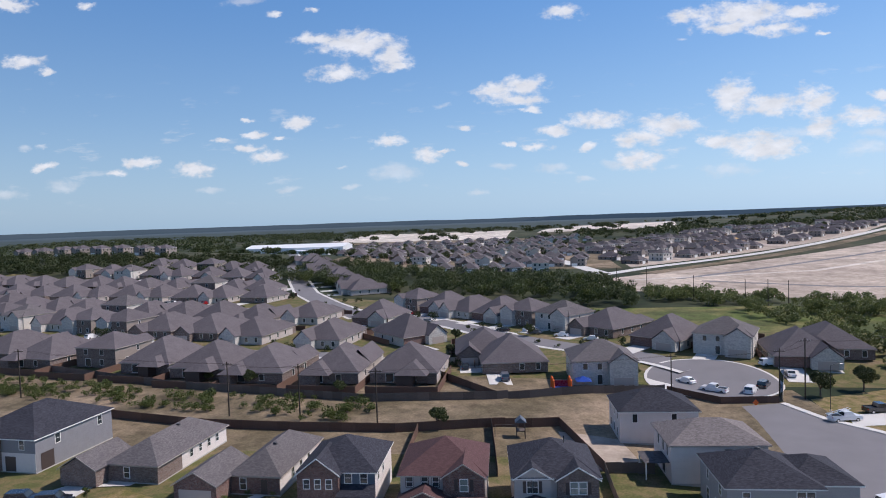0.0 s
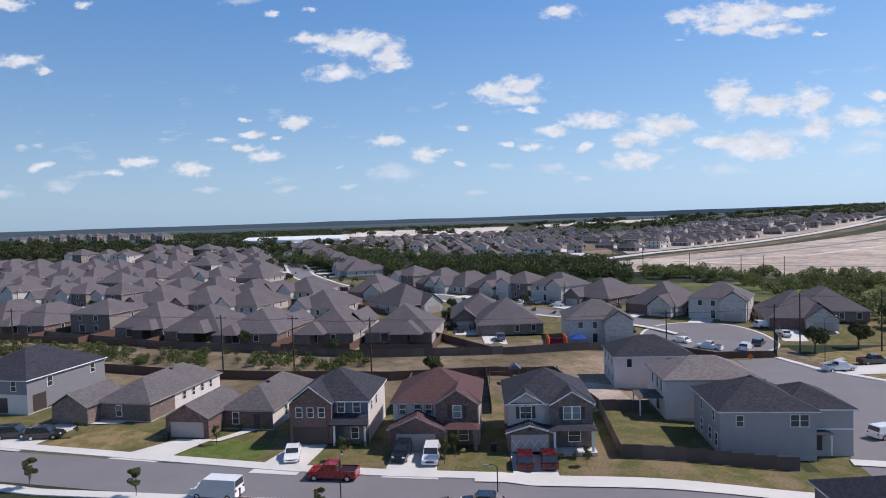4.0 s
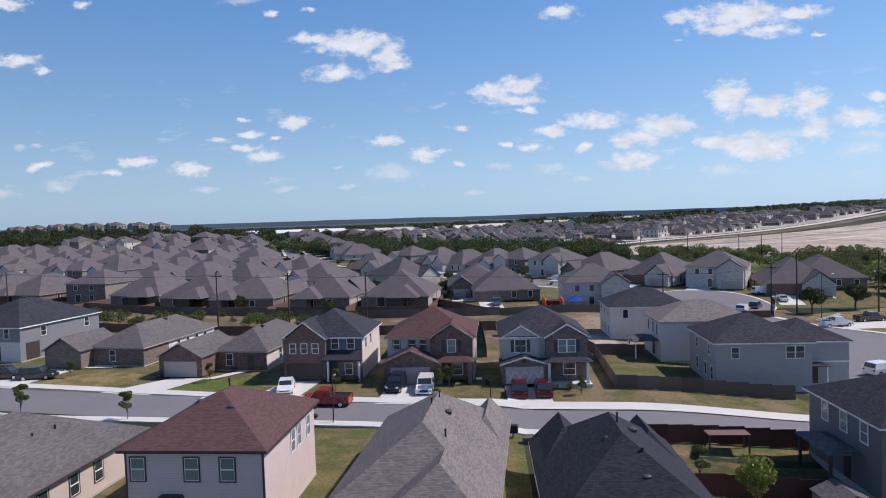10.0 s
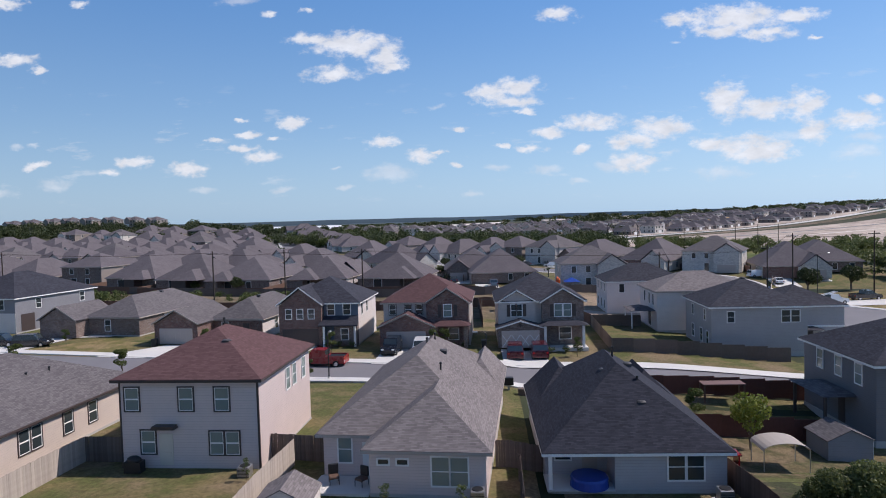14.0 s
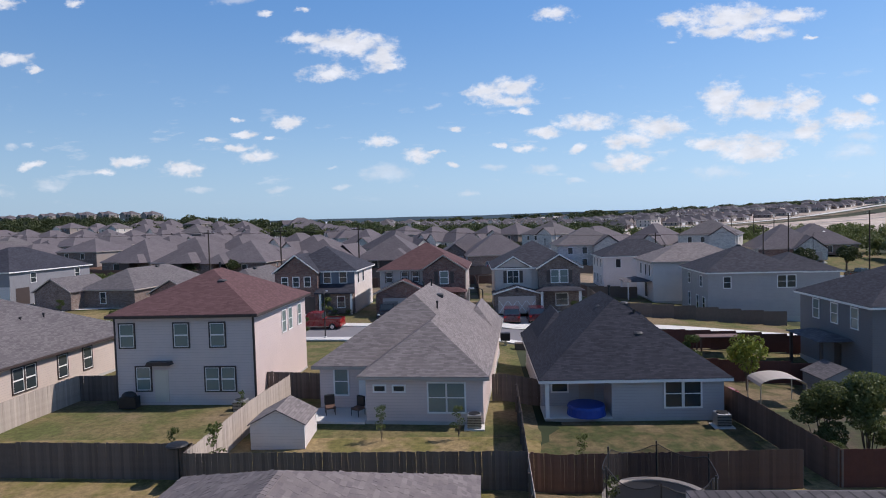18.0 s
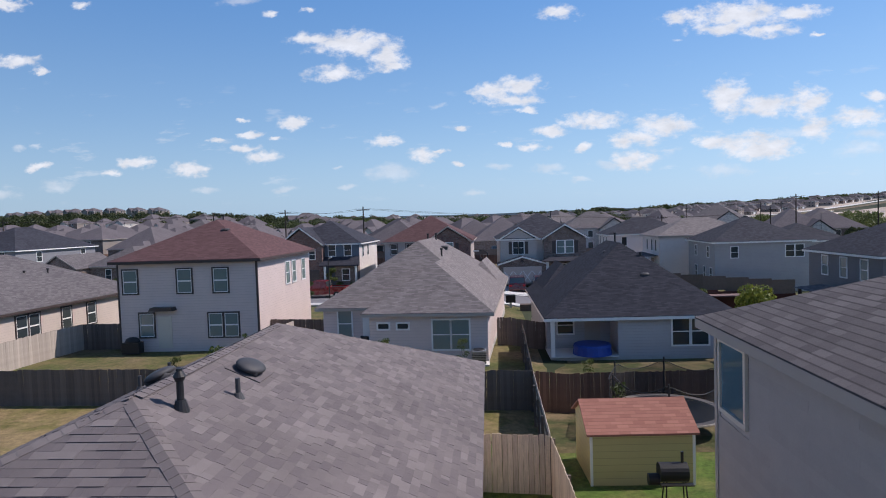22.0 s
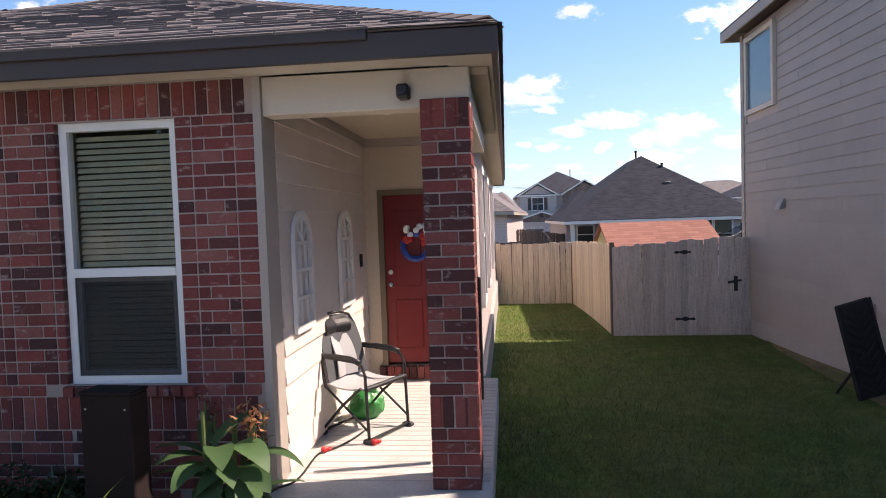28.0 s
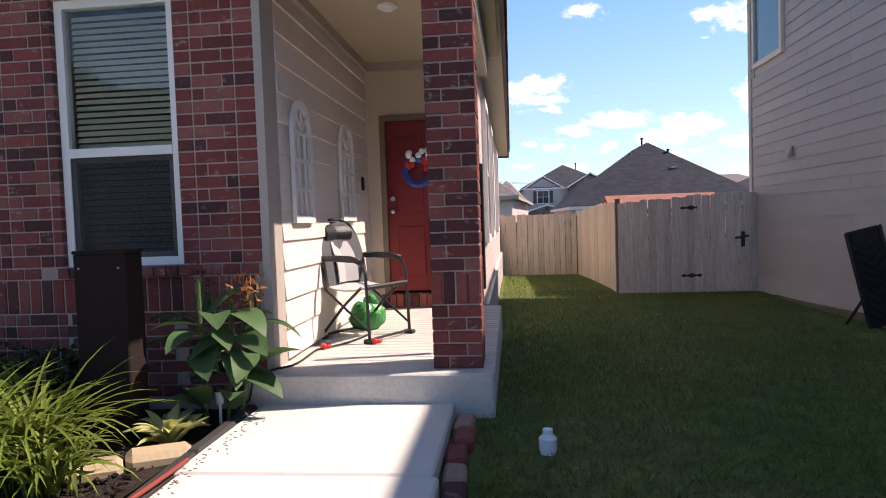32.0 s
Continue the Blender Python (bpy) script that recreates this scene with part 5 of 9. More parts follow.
# rows up to the long street: near edge, fall to the left, side that faces us
for row, (near, fall, facing, first, last) in enumerate([(201, 0.38, -16, -86, -260), (227, 0.36, 163, -92, -290), (297, 0.17, -12, -122, -330), (321, 0.17, 168, -126, -330), (372, 0.15, -12, -150, -290), (396, 0.15, 168, -160, -240)]):
    x = first
    while x > last:
        y = near + (-88 - x) * fall + pick.uniform(-2, 2)
        kind = pick.choice((0, 1, 1, 2, 3, 4, 4, 5))
        far_house(kind, x + (14 if facing > 0 else 0), y + (19 if facing > 0 else 0), facing + pick.uniform(-6, 6))
        x -= pick.uniform(16.5, 19.5)
# right of the long street, fronts to it
for k in range(9):
    far_house((4, 1, 3, 1, 4, 0, 1, 3, 4)[k], -77 - 8.2 * k, 332 + 16.8 * k, -61 + pick.uniform(-4, 4))
# along the street to the cul-de-sac
for k, kind in enumerate((2, 1, 4, 1, 2, 5, 0)):
    far_house(kind, -40 + 11 * k, 270 - 10.3 * k, -43 + pick.uniform(-4, 4))
for x, y, yaw, kind in [(-51, 233, -20, 1), (-78, 238, -15, 4), (-26, 190, 40, 1), (-59, 192, -12, 4), (-2, 157, 5, 3), (-9, 168, 3, 0), (18.5, 147, 0, 5),
                        (40, 188, -42, 1), (54, 176, -27, 5), (69, 162, -10, 1), (79, 168, -12, 0), (98, 118, -8, 2), (96, 92, 80, 3)]:
    far_house(kind, x, y, yaw)


def distant_model(label, w, d, eave, wall, roof, slope, wing):
    """A distant house: walls with openings, and a roof."""
    m = Mesh().box(0, 0, -0.5, w, d, eave - 0.1)
    x0, x1, y0, rise = wing
    m.prism([(x0, -0.5), (x1, -0.5), (x1, eave - 0.1), ((x0 + x1) / 2, eave + rise), (x0, eave - 0.1)], y0, 2.0)
    walls = len(m.f)
    pale = [(x0 + 0.5, y0 - 0.06, 0.1, x1 - 0.5, y0, 2.2), (-0.3, -0.3, eave - 0.25, w + 0.3, d + 0.3, eave - 0.08), (w * 0.3, d, 0.1, w * 0.62, d + 0.06, 2.2)]
    for b in pale:
        m.box(*b)
    trims = len(m.f)
    storeys = (0.9, 3.7) if eave > 4 else (0.9,)
    for z in storeys:
        for u in (0.2, 0.55, 0.82):
            m.box(w * u - 0.6, -0.05, z, w * u + 0.6, 0, z + 1.4).box(w * u - 0.6, d, z, w * u + 0.6, d + 0.05, z + 1.4)
            m.box(-0.05, d * u - 0.5, z, 0, d * u + 0.5, z + 1.4).box(w, d * u - 0.5, z, w + 0.05, d * u + 0.5, z + 1.4)
    me = m.data("house", wall)
    me.materials.append(MAT["trim_white"])
    me.materials.append(MAT["glass"])
    for k, f in enumerate(me.polygons):
        f.material_index = 0 if k < walls else 1 if k < trims else 2
    h = tagged(new("house", me), label, "house", "distant houses")
    r = Mesh()
    roof_solid(r, 0, 0, w, d, eave, slope)
    c, hw = (x0 + x1) / 2, (x1 - x0) / 2 + 0.3
    top = eave + rise + 0.3
    for s in (-1, 1):
        r.solid([(c + s * hw, y0 - 0.3, eave - 0.1), (c, y0 - 0.3, top), (c, d * 0.4, top), (c + s * hw, d * 0.4, eave - 0.1), (c + s * hw, y0 - 0.3, eave - 0.3), (c, y0 - 0.3, top - 0.2), (c, d * 0.4, top - 0.2), (c + s * hw, d * 0.4, eave - 0.3)],
                [(0, 1, 2, 3), (4, 7, 6, 5), (0, 4, 5, 1), (1, 5, 6, 2), (2, 6, 7, 3), (3, 7, 4, 0)])
    part("roof", r, roof, h)
    return h


DISTANT = [
    distant_model("distant tan one-storey house with a grey roof", 11.5, 15, 2.9, "tan_far", "roof_far", 0.62, (0.4, 5.8, -2.0, 2.0)),
    distant_model("distant brick one-storey house with a dark roof", 11, 14, 2.9, "brick_tan", "roof_grey", 0.68, (5.4, 10.8, -1.6, 2.2)),
    distant_model("distant two-storey tan house with a grey roof", 10.5, 12, 5.6, "tan_far", "roof_far", 0.5, (0.4, 5.4, -1.2, 1.8)),
    distant_model("distant pale two-storey house with a dark roof", 11, 12, 5.7, "cream", "roof_grey", 0.52, (5.2, 10.6, -1.4, 2.0)),
]
PLACED = set()
JOINED = []


def distant_house(kind, x, y, yaw):
    """A house of its own; past 650 m it goes into the joined rows."""
    at = pose(x, y, ground(x, y), 0, 0, yaw)
    if y > 650:
        JOINED.append((kind, at))
    elif kind not in PLACED:
        PLACED.add(kind)
        DISTANT[kind].matrix_basis = at
    else:
        copy_thing(DISTANT[kind], at)


lots = random.Random(17)
# the estate on the plain: rows that close up with distance
for k, y in enumerate(spread(440, 900, 25, 1.07)):
    x = max(-80 + 0.72 * (515 - y), -55 - 0.13 * y)
    while x < min(52 + 0.17 * (y - 430), 118):
        if lots.random() < 0.9:
            distant_house(lots.choice((0, 0, 1, 1, 2, 3)), x + lots.uniform(-1.5, 1.5), y + lots.uniform(-3, 3), (-8 if k % 2 else 172) + lots.uniform(-5, 5))
        x += lots.uniform(15, 18)
# the estate under construction along the graded field: rows up the slope
for k in range(6):
    along = 24.0 + 12 * k
    while along < 560 - 25 * k:
        off = 26 + 29 * k + (0 if k % 2 else 4)
        x, y = 106 + 0.743 * along - 0.669 * off, 446 + 0.669 * along + 0.743 * off
        if lots.random() < (0.82 if along < 300 else 0.6) and x > 92:
            distant_house(lots.choice((0, 0, 1, 1, 2, 3)), x, y, (42 if k % 2 else 222) + lots.uniform(-5, 5))
        along += lots.uniform(15.5, 18.5)
# two-storey houses on the wooded hill
for k in range(8):
    distant_house(2, -392 + 17.5 * k + lots.uniform(-2, 2), 497 + lots.uniform(-4, 6), -12 + lots.uniform(-12, 12))

for name, label in (("house_rows", "rows of distant tan and brick houses"), ("roof_rows", "grey roofs of the distant house rows")):
    verts, faces, slots, mats = [], [], [], []
    for kind, at in JOINED:
        me = DISTANT[kind].data if name == "house_rows" else DISTANT[kind].children[0].data
        k = len(verts)
        verts.extend(tuple(at @ v.co) for v in me.vertices)
        for f in me.polygons:
            faces.append(tuple(i + k for i in f.vertices))
            mat = me.materials[f.material_index]
            if mat not in mats:
                mats.append(mat)
            slots.append(mats.index(mat))
    me = bpy.data.meshes.new(name)
    me.from_pydata(verts, [], faces)
    for mat in mats:
        me.materials.append(mat)
    me.polygons.foreach_set("material_index", slots)
    me.update()
    single(name, me, None, label, "houses", kind="stuff")

# houses, concrete and street added behind, out of view, for bounce light and reflections
for k in range(4):
    far_house(k, -30 + k * 20, -34, 180)
patch("driveway", [(-9, -14), (1.5, -14), (0.99, 2.1), (-3.4, 2.1)], "concrete", "unseen pale concrete added behind the path to bounce light", 0.04, category="driveway")
ribbon("road_front", [(-90, -19), (90, -19)], 9, "asphalt", "unseen street added behind the front garden", 0.05)


# ---- the brick-fronted house by the lawn ----
def piece_mat(name, stops, rough=0.9, grain=60.0, relief=0.4, islands=False, smear=None, stain=3.0, weather=0.55, grainy=False):
    """A material for single pieces: each takes one of a few colours by chance, with grain and weathering."""
    m, n, bsdf, coord = begin(name)
    chance = n.add("NewGeometry").outputs["Random Per Island"] if islands else n.add("ObjectInfo").outputs["Random"]
    band = n.add("ValToRGB")
    n.put(chance, band.inputs[0])
    band.color_ramp.interpolation = "CONSTANT"
    while len(band.color_ramp.elements) < len(stops):
        band.color_ramp.elements.new(0.5)
    for k, colour in enumerate(stops):
        band.color_ramp.elements[k].position = k / len(stops)
        band.color_ramp.elements[k].color = (*colour, 1)
    world_place = n.add("NewGeometry").outputs["Position"]
    fine = n.noise(world_place, grain, 5.0, 0.65)["Fac"]
    coarse = n.noise(n.vec("MULTIPLY", world_place, (4.0, 4.0, 0.35)) if grainy else world_place, stain, 5.0 if grainy else 4.0)["Fac"]
    tone = n.math("ADD", 1.0 - weather, n.math("MULTIPLY", n.math("ADD", n.math("MULTIPLY", fine, 0.9), n.math("MULTIPLY", coarse, 1.1)), weather))
    colour = n.scale(band.outputs[0], tone)
    if smear:
        spots = n.step(n.noise(n.vec("MULTIPLY", world_place, (9, 9, 16)), 1.0, 5.0, 0.7)["Fac"], 0.57, 0.75)
        colour = n.mix(n.math("MULTIPLY", spots, 0.72), colour, smear)
    n.put(colour, bsdf.inputs["Base Color"])
    bsdf.inputs["Roughness"].default_value = rough
    bsdf.inputs["Specular IOR Level"].default_value = 0.3
    bump(n, bsdf, fine, relief, 0.006)
    return m


MAT["brick_piece"] = piece_mat("fired red brick", [(0.240, 0.062, 0.055), (0.210, 0.053, 0.048), (0.158, 0.043, 0.040), (0.232, 0.076, 0.066), (0.098, 0.036, 0.035), (0.190, 0.050, 0.046), (0.250, 0.092, 0.078), (0.118, 0.037, 0.035), (0.220, 0.057, 0.051), (0.080, 0.032, 0.032)],
                               smear=(0.44, 0.36, 0.33), weather=0.75)
TABS = [(0.172, 0.149, 0.148), (0.154, 0.133, 0.134), (0.134, 0.116, 0.119), (0.190, 0.166, 0.164), (0.162, 0.140, 0.140), (0.145, 0.125, 0.128)]
MAT["shingle_piece"] = piece_mat("taupe shingle tab", TABS, 0.95, 160.0, 0.6, stain=0.7, weather=0.6)
MAT["shingle_rest"] = piece_mat("taupe shingle tabs", TABS, 0.95, 160.0, 0.6, islands=True, stain=0.7, weather=0.6)
MAT["concrete_worn"] = plain("worn grey porch concrete", (0.53, 0.51, 0.48), 0.9, vary=0.3, grain=45, stain=3.5, relief=0.4)
MAT["mortar"] = plain("sandy mortar", (0.36, 0.285, 0.26), 0.95, vary=0.35, grain=120)
MAT["plank"] = piece_mat("greige painted lap board", [(0.391, 0.349, 0.321), (0.381, 0.339, 0.312), (0.400, 0.358, 0.330)], 0.6, 30.0, 0.1, weather=0.16)
MAT["plank_porch"] = piece_mat("pale painted porch board", [(0.735, 0.645, 0.585), (0.725, 0.635, 0.575), (0.745, 0.655, 0.595)], 0.6, 30.0, 0.1, weather=0.16)
MAT["roof_tall"] = shingles("dark taupe shingles", (0.165, 0.147, 0.15), (0.07, 0.062, 0.065), strong=1.2, relief=0.9, lap_shade=0.45)
MAT["picket_grey"] = piece_mat("weathered grey picket", [(0.56, 0.47, 0.405), (0.60, 0.51, 0.445), (0.49, 0.41, 0.355), (0.57, 0.485, 0.42)], 0.9, 30.0, 0.5, stain=7.0, weather=0.85, grainy=True)
MAT["picket_warm"] = piece_mat("tan weathered picket", [(0.61, 0.51, 0.39), (0.55, 0.455, 0.35), (0.64, 0.54, 0.42), (0.51, 0.42, 0.325)], 0.9, 30.0, 0.5, stain=7.0, weather=0.8, grainy=True)
MAT["trim_olive"] = plain("olive brown door trim", (0.17, 0.135, 0.095), 0.6, vary=0.1)
MAT["wall_tan"] = plain("tan painted porch wall", (0.54, 0.455, 0.365), 0.65, vary=0.08)
MAT["ceiling_paint"] = plain("sandy ceiling paint", (0.50, 0.425, 0.32), 0.7, vary=0.08)
MAT["door_red"] = plain("red painted door", (0.175, 0.006, 0.010), 0.4, vary=0.08)
MAT["blind"] = plain("pale blind slat", (0.52, 0.48, 0.37), 0.5, vary=0.06)
MAT["canvas"] = plain("dark grey canvas", (0.085, 0.088, 0.095), 0.85, vary=0.12, grain=200)
MAT["canvas_light"] = plain("light grey canvas", (0.42, 0.42, 0.43), 0.85, vary=0.08, grain=200)
MAT["green_bag"] = gloss("green plastic bag", (0.02, 0.22, 0.05), 0.35)
MAT["red_plastic"] = gloss("red plastic", (0.5, 0.02, 0.02), 0.3)
MAT["white_plastic"] = gloss("white plastic", (0.75, 0.77, 0.8), 0.35)
MAT["brown_box"] = plain("dark brown painted wood", (0.013, 0.0055, 0.005), 0.95, vary=0.3, grain=30)
MAT["hose"] = plain("faded red hose", (0.36, 0.07, 0.045), 0.6)
MAT["lime_stone"] = plain("tan edging stone", (0.42, 0.33, 0.22), 0.9, vary=0.25, relief=0.6)
MAT["cloth_pink"] = plain("pink cloth", (0.55, 0.12, 0.25), 0.8)
MAT["shed_yellow"] = siding("pale yellow shed boards", (0.52, 0.44, 0.21), 0.2)


def real_glass():
    m, n, bsdf, coord = begin("clear window pane")
    bsdf.inputs["Transmission Weight"].default_value = 1.0
    bsdf.inputs["Roughness"].default_value = 0.0
    bsdf.inputs["IOR"].default_value = 1.45
    bsdf.inputs["Base Color"].default_value = (0.94, 0.96, 0.90, 1)
    return m


MAT["pane"] = real_glass()


def fine_mesh():
    m, n, bsdf, coord = begin("dark insect mesh")
    bsdf.inputs["Base Color"].default_value = (0.03, 0.028, 0.03, 1)
    bsdf.inputs["Roughness"].default_value = 0.8
    bsdf.inputs["Alpha"].default_value = 0.5
    return m


MAT["mesh_screen"] = fine_mesh()
BRICKS = {}


def brick(parent, x0, x1, z0, z1, y0=4.87, deep=0.09, along="x", jitter=None):
    """One brick, its outer face on the plane y0 (or x0 when it runs along y)."""
    w, h = round(x1 - x0, 3), round(z1 - z0, 3)
    key = (w, h, deep, along)
    if key not in BRICKS:
        m = Mesh()
        if along == "x":
            m.soft_box(-w / 2, 0, -h / 2, w / 2, deep, h / 2, 0.004)
        else:
            m.soft_box(-deep, -w / 2, -h / 2, 0, w / 2, h / 2, 0.004)
        BRICKS[key] = m.data("brick", "brick_piece")
    j = (jitter or pick).uniform(-0.003, 0.003)
    c, zc = (x0 + x1) / 2, (z0 + z1) / 2
    at = pose(c, y0 + j, zc) if along == "x" else pose(y0 + j, c, zc)
    part("brick", BRICKS[key], None, parent, at=at)


FLOOR, EAVE = 0.55, 3.46
front = thing("house", "one-storey red brick house with a taupe shingle roof", "house", pose(0, 0, 0))
wall = Mesh()
wall.box(-7.68, 4.877, 0.1, -1.70, 5.1, 3.36).box(-0.845, 4.877, 0.1, -0.295, 5.1, 3.36)
wall.box(-1.70, 4.877, 0.1, -0.845, 5.1, 1.27).box(-1.70, 4.877, 3.065, -0.845, 5.1, 3.36)
front_wall = part("front_wall", wall, "mortar", front)
part("side_wall", Mesh().box(0.82, 7.86, 0.55, 1.0, 19.68, 3.36), "greige_light", front)
part("side_wall", Mesh().box(-7.68, 5.1, 0.1, -7.48, 19.68, 3.36), "greige", front)
part("back_wall", Mesh().box(-7.48, 19.48, 0.1, 0.82, 19.68, 3.36), "greige", front)
part("foundation", Mesh().box(0.78, 7.95, -0.3, 1.06, 19.73, 0.55).box(-7.68, 19.68, -0.6, 1.06, 19.73, 0.5), "slab", front)
porch_wall = part("porch_wall", Mesh().box(-0.42, 5.1, 0.3, -0.26, 7.86, 3.36), "greige", front)
door_wall = part("door_wall", Mesh().box(-0.42, 7.86, 0.3, -0.09, 8.05, 3.36).box(0.92, 7.86, 0.3, 1.0, 8.05, 3.36).box(-0.09, 7.86, 2.68, 0.92, 8.05, 3.36).box(-0.09, 7.86, 0.3, 0.92, 8.05, 0.7), "wall_tan", front)
part("corner_board", Mesh().box(-0.295, 4.862, 0.3, -0.240, 5.1, 3.36), "trim_tan", front)
rows = 13
for i in range(rows):
    z0 = FLOOR + 0.03 + i * 0.205
    for a, b in ((5.1, 6.4), (6.4, 7.85)) if i % 2 else ((5.1, 7.0), (7.0, 7.85)):
        m = Mesh().solid([(-0.26, a + 0.002, z0), (-0.228, a + 0.002, z0), (-0.246, a + 0.002, z0 + 0.205), (-0.26, a + 0.002, z0 + 0.205),
                          (-0.26, b - 0.002, z0), (-0.228, b - 0.002, z0), (-0.246, b - 0.002, z0 + 0.205), (-0.26, b - 0.002, z0 + 0.205)],
                         [(0, 1, 2, 3), (7, 6, 5, 4), (0, 4, 5, 1), (1, 5, 6, 2), (2, 6, 7, 3), (3, 7, 4, 0)])
        part("board", m, "plank_porch", porch_wall)
part("crown_moulding", Mesh().box(-0.236, 5.1, 3.16, -0.19, 7.8, 3.25).box(-0.236, 7.8, 3.16, 0.95, 7.86, 3.25), "trim_tan", front)
part("porch_ceiling", Mesh().box(-0.26, 4.95, 3.252, 1.25, 7.86, 3.30), "ceiling_paint", front)
part("porch_beam", Mesh().soft_box(-0.29, 4.9, 3.05, 1.13, 5.08, 3.303, 0.006).box(0.95, 5.08, 3.05, 1.12, 7.86, 3.25), "trim_cream", front)
part("frieze_board", Mesh().box(-7.68, 4.85, 3.30, -0.345, 4.88, 3.36), "trim_tan", front)
part("porch_light", Mesh().tube((0.39, 6.0, 3.25), (0.39, 6.0, 3.232), 0.085, 0.085, 20).tube((0.39, 6.0, 3.232), (0.39, 6.0, 3.21), 0.065, 0.045, 20), "white_plastic", front, "round white ceiling light")
slab = part("porch_slab", Mesh().soft_box(-0.42, 4.74, -0.1, 1.2, 7.86, FLOOR, 0.012), "concrete_worn", front)
grooves = Mesh()
for k in range(24):
    grooves.box(-0.18, 5.02 + k * 0.115, FLOOR - 0.01, 1.18, 5.035 + k * 0.115, FLOOR + 0.0015)
tagged(part("groove", grooves, "slab", slab), kind="stuff")

# door
door = part("front_door", Mesh().soft_box(-0.03, 7.88, 0.73, 0.87, 7.93, 2.62, 0.005), "door_red", front, "red panelled front door")
for x0, x1 in ((0.08, 0.38), (0.46, 0.76)):
    for z0, z1 in ((0.9, 1.45), (1.6, 2.45)):
        part("door_panel", Mesh().soft_box(x0, 7.868, z0, x1, 7.882, z1, 0.006), "door_red", door)
part("door_knob", Mesh().ball((0.035, 7.84, 1.62), 0.032).tube((0.035, 7.88, 1.62), (0.035, 7.84, 1.62), 0.012), "chrome", door, smooth=True)
part("deadbolt", Mesh().tube((0.035, 7.88, 1.76), (0.035, 7.85, 1.76), 0.03, 0.028, 14), "chrome", door)
part("door_frame", Mesh().box(-0.09, 7.84, 0.7, -0.03, 7.95, 2.68).box(0.87, 7.84, 0.7, 0.92, 7.95, 2.68).box(-0.03, 7.84, 2.62, 0.87, 7.95, 2.68), "trim_olive", front)
for k in range(11):
    brick(front, -0.12 + k * 0.085, -0.045 + k * 0.085, FLOOR + 0.005, 0.70, 7.80, 0.07)
part("door_bell", Mesh().soft_box(-0.236, 7.5, 1.85, -0.21, 7.56, 1.99, 0.006), "black", front)
part("security_camera", Mesh().soft_box(0.67, 4.79, 3.10, 0.75, 4.9, 3.19, 0.012).tube((0.71, 4.79, 3.145), (0.71, 4.775, 3.145), 0.028, 0.026, 14), "black", front, "small black camera under the eave")

# wreath on the door
wreath = thing("door_wreath", "red, white and blue wreath on the red door", "wreath", pose(0.33, 7.85, 2.1))
ring = Mesh()
for k in range(24):
    a, b = 2 * math.pi * k / 24, 2 * math.pi * (k + 1) / 24
    ring.tube((0.14 * math.sin(a), -0.03, 0.14 * math.cos(a) - 0.06), (0.14 * math.sin(b), -0.03, 0.14 * math.cos(b) - 0.06), 0.035, n=6)
part("ring", ring, "blue_plastic", wreath)
bow = Mesh()
for k in range(9):
    bow.ball((pick.uniform(-0.13, 0.13), -0.05 + pick.uniform(-0.02, 0.02), 0.12 + pick.uniform(-0.05, 0.06)), 0.036, 0.025, 0.034, 7, 5)
part("flowers", bow, "white_plastic", wreath)
bow = Mesh()
for k in range(7):
    bow.ball((pick.uniform(-0.12, 0.12), -0.055, 0.03 + pick.uniform(-0.05, 0.05)), 0.04, 0.03, 0.04, 7, 5)
part("ribbon", bow, "red_plastic", wreath)


# arched wall ornaments on the porch wall
def arch_ornament(y0, y1, z0, z1):
    t = thing("arched_wall_ornament", "white arched window-shaped ornament on the siding", "ornament", pose(-0.228, 0, 0), "porch ornaments")
    c, r = (y0 + y1) / 2, (y1 - y0) / 2
    zs = z1 - r * 1.05
    m = Mesh().box(0, y0, z0, 0.03, y0 + 0.045, zs).box(0, y1 - 0.045, z0, 0.03, y1, zs).box(0, y0 + 0.045, z0, 0.03, y1 - 0.045, z0 + 0.04)
    for k in range(12):
        a, b = math.pi * k / 12, math.pi * (k + 1) / 12
        m.prism([(c + r * math.cos(a), zs + r * 1.05 * math.sin(a)), (c + r * math.cos(b), zs + r * 1.05 * math.sin(b)),
                 (c + (r - 0.045) * math.cos(b), zs + (r - 0.045) * math.sin(b)), (c + (r - 0.045) * math.cos(a), zs + (r - 0.045) * math.sin(a))], 0, 0.03, 0)
    part("frame", m, "trim_white", t)
    b = Mesh()
    for f in (1 / 3, 2 / 3):
        y = y0 + (y1 - y0) * f
        b.box(0.004, y - 0.012, z0 + 0.04, 0.024, y + 0.012, zs)
    part("lattice", b, "trim_white", t)
    for f in (0.0, 0.34, 0.67, 1.0):
        z = z0 + 0.04 + (zs - z0 - 0.05) * f
        part("cross_bar", Mesh().box(0.002, y0 + 0.04, z - 0.012, 0.026, y1 - 0.04, z + 0.012), "trim_white", t)
    for a in (45, 90, 135):
        d = radians(a)
        part("ray_bar", Mesh().tube((0.014, c, zs), (0.014, c + (r - 0.02) * math.cos(d), zs + (r - 0.02) * math.sin(d)), 0.011, n=4), "trim_white", t)


arch_ornament(5.30, 5.74, 1.52, 2.43)
arch_ornament(6.60, 7.10, 1.53, 2.45)

# front window with blinds
win = part("front_window", Mesh().ring(-1.67, -0.83, 1.27, 3.065, 0.055, 4.95, 5.02), "trim_white", front, "white single-hung window with lowered blinds")
part("meeting_rail", Mesh().box(-1.615, 4.94, 2.01, -0.885, 5.01, 2.07), "trim_white", win)
part("lower_sash", Mesh().ring(-1.615, -0.885, 1.325, 2.01, 0.035, 4.965, 5.0), "trim_white", win)
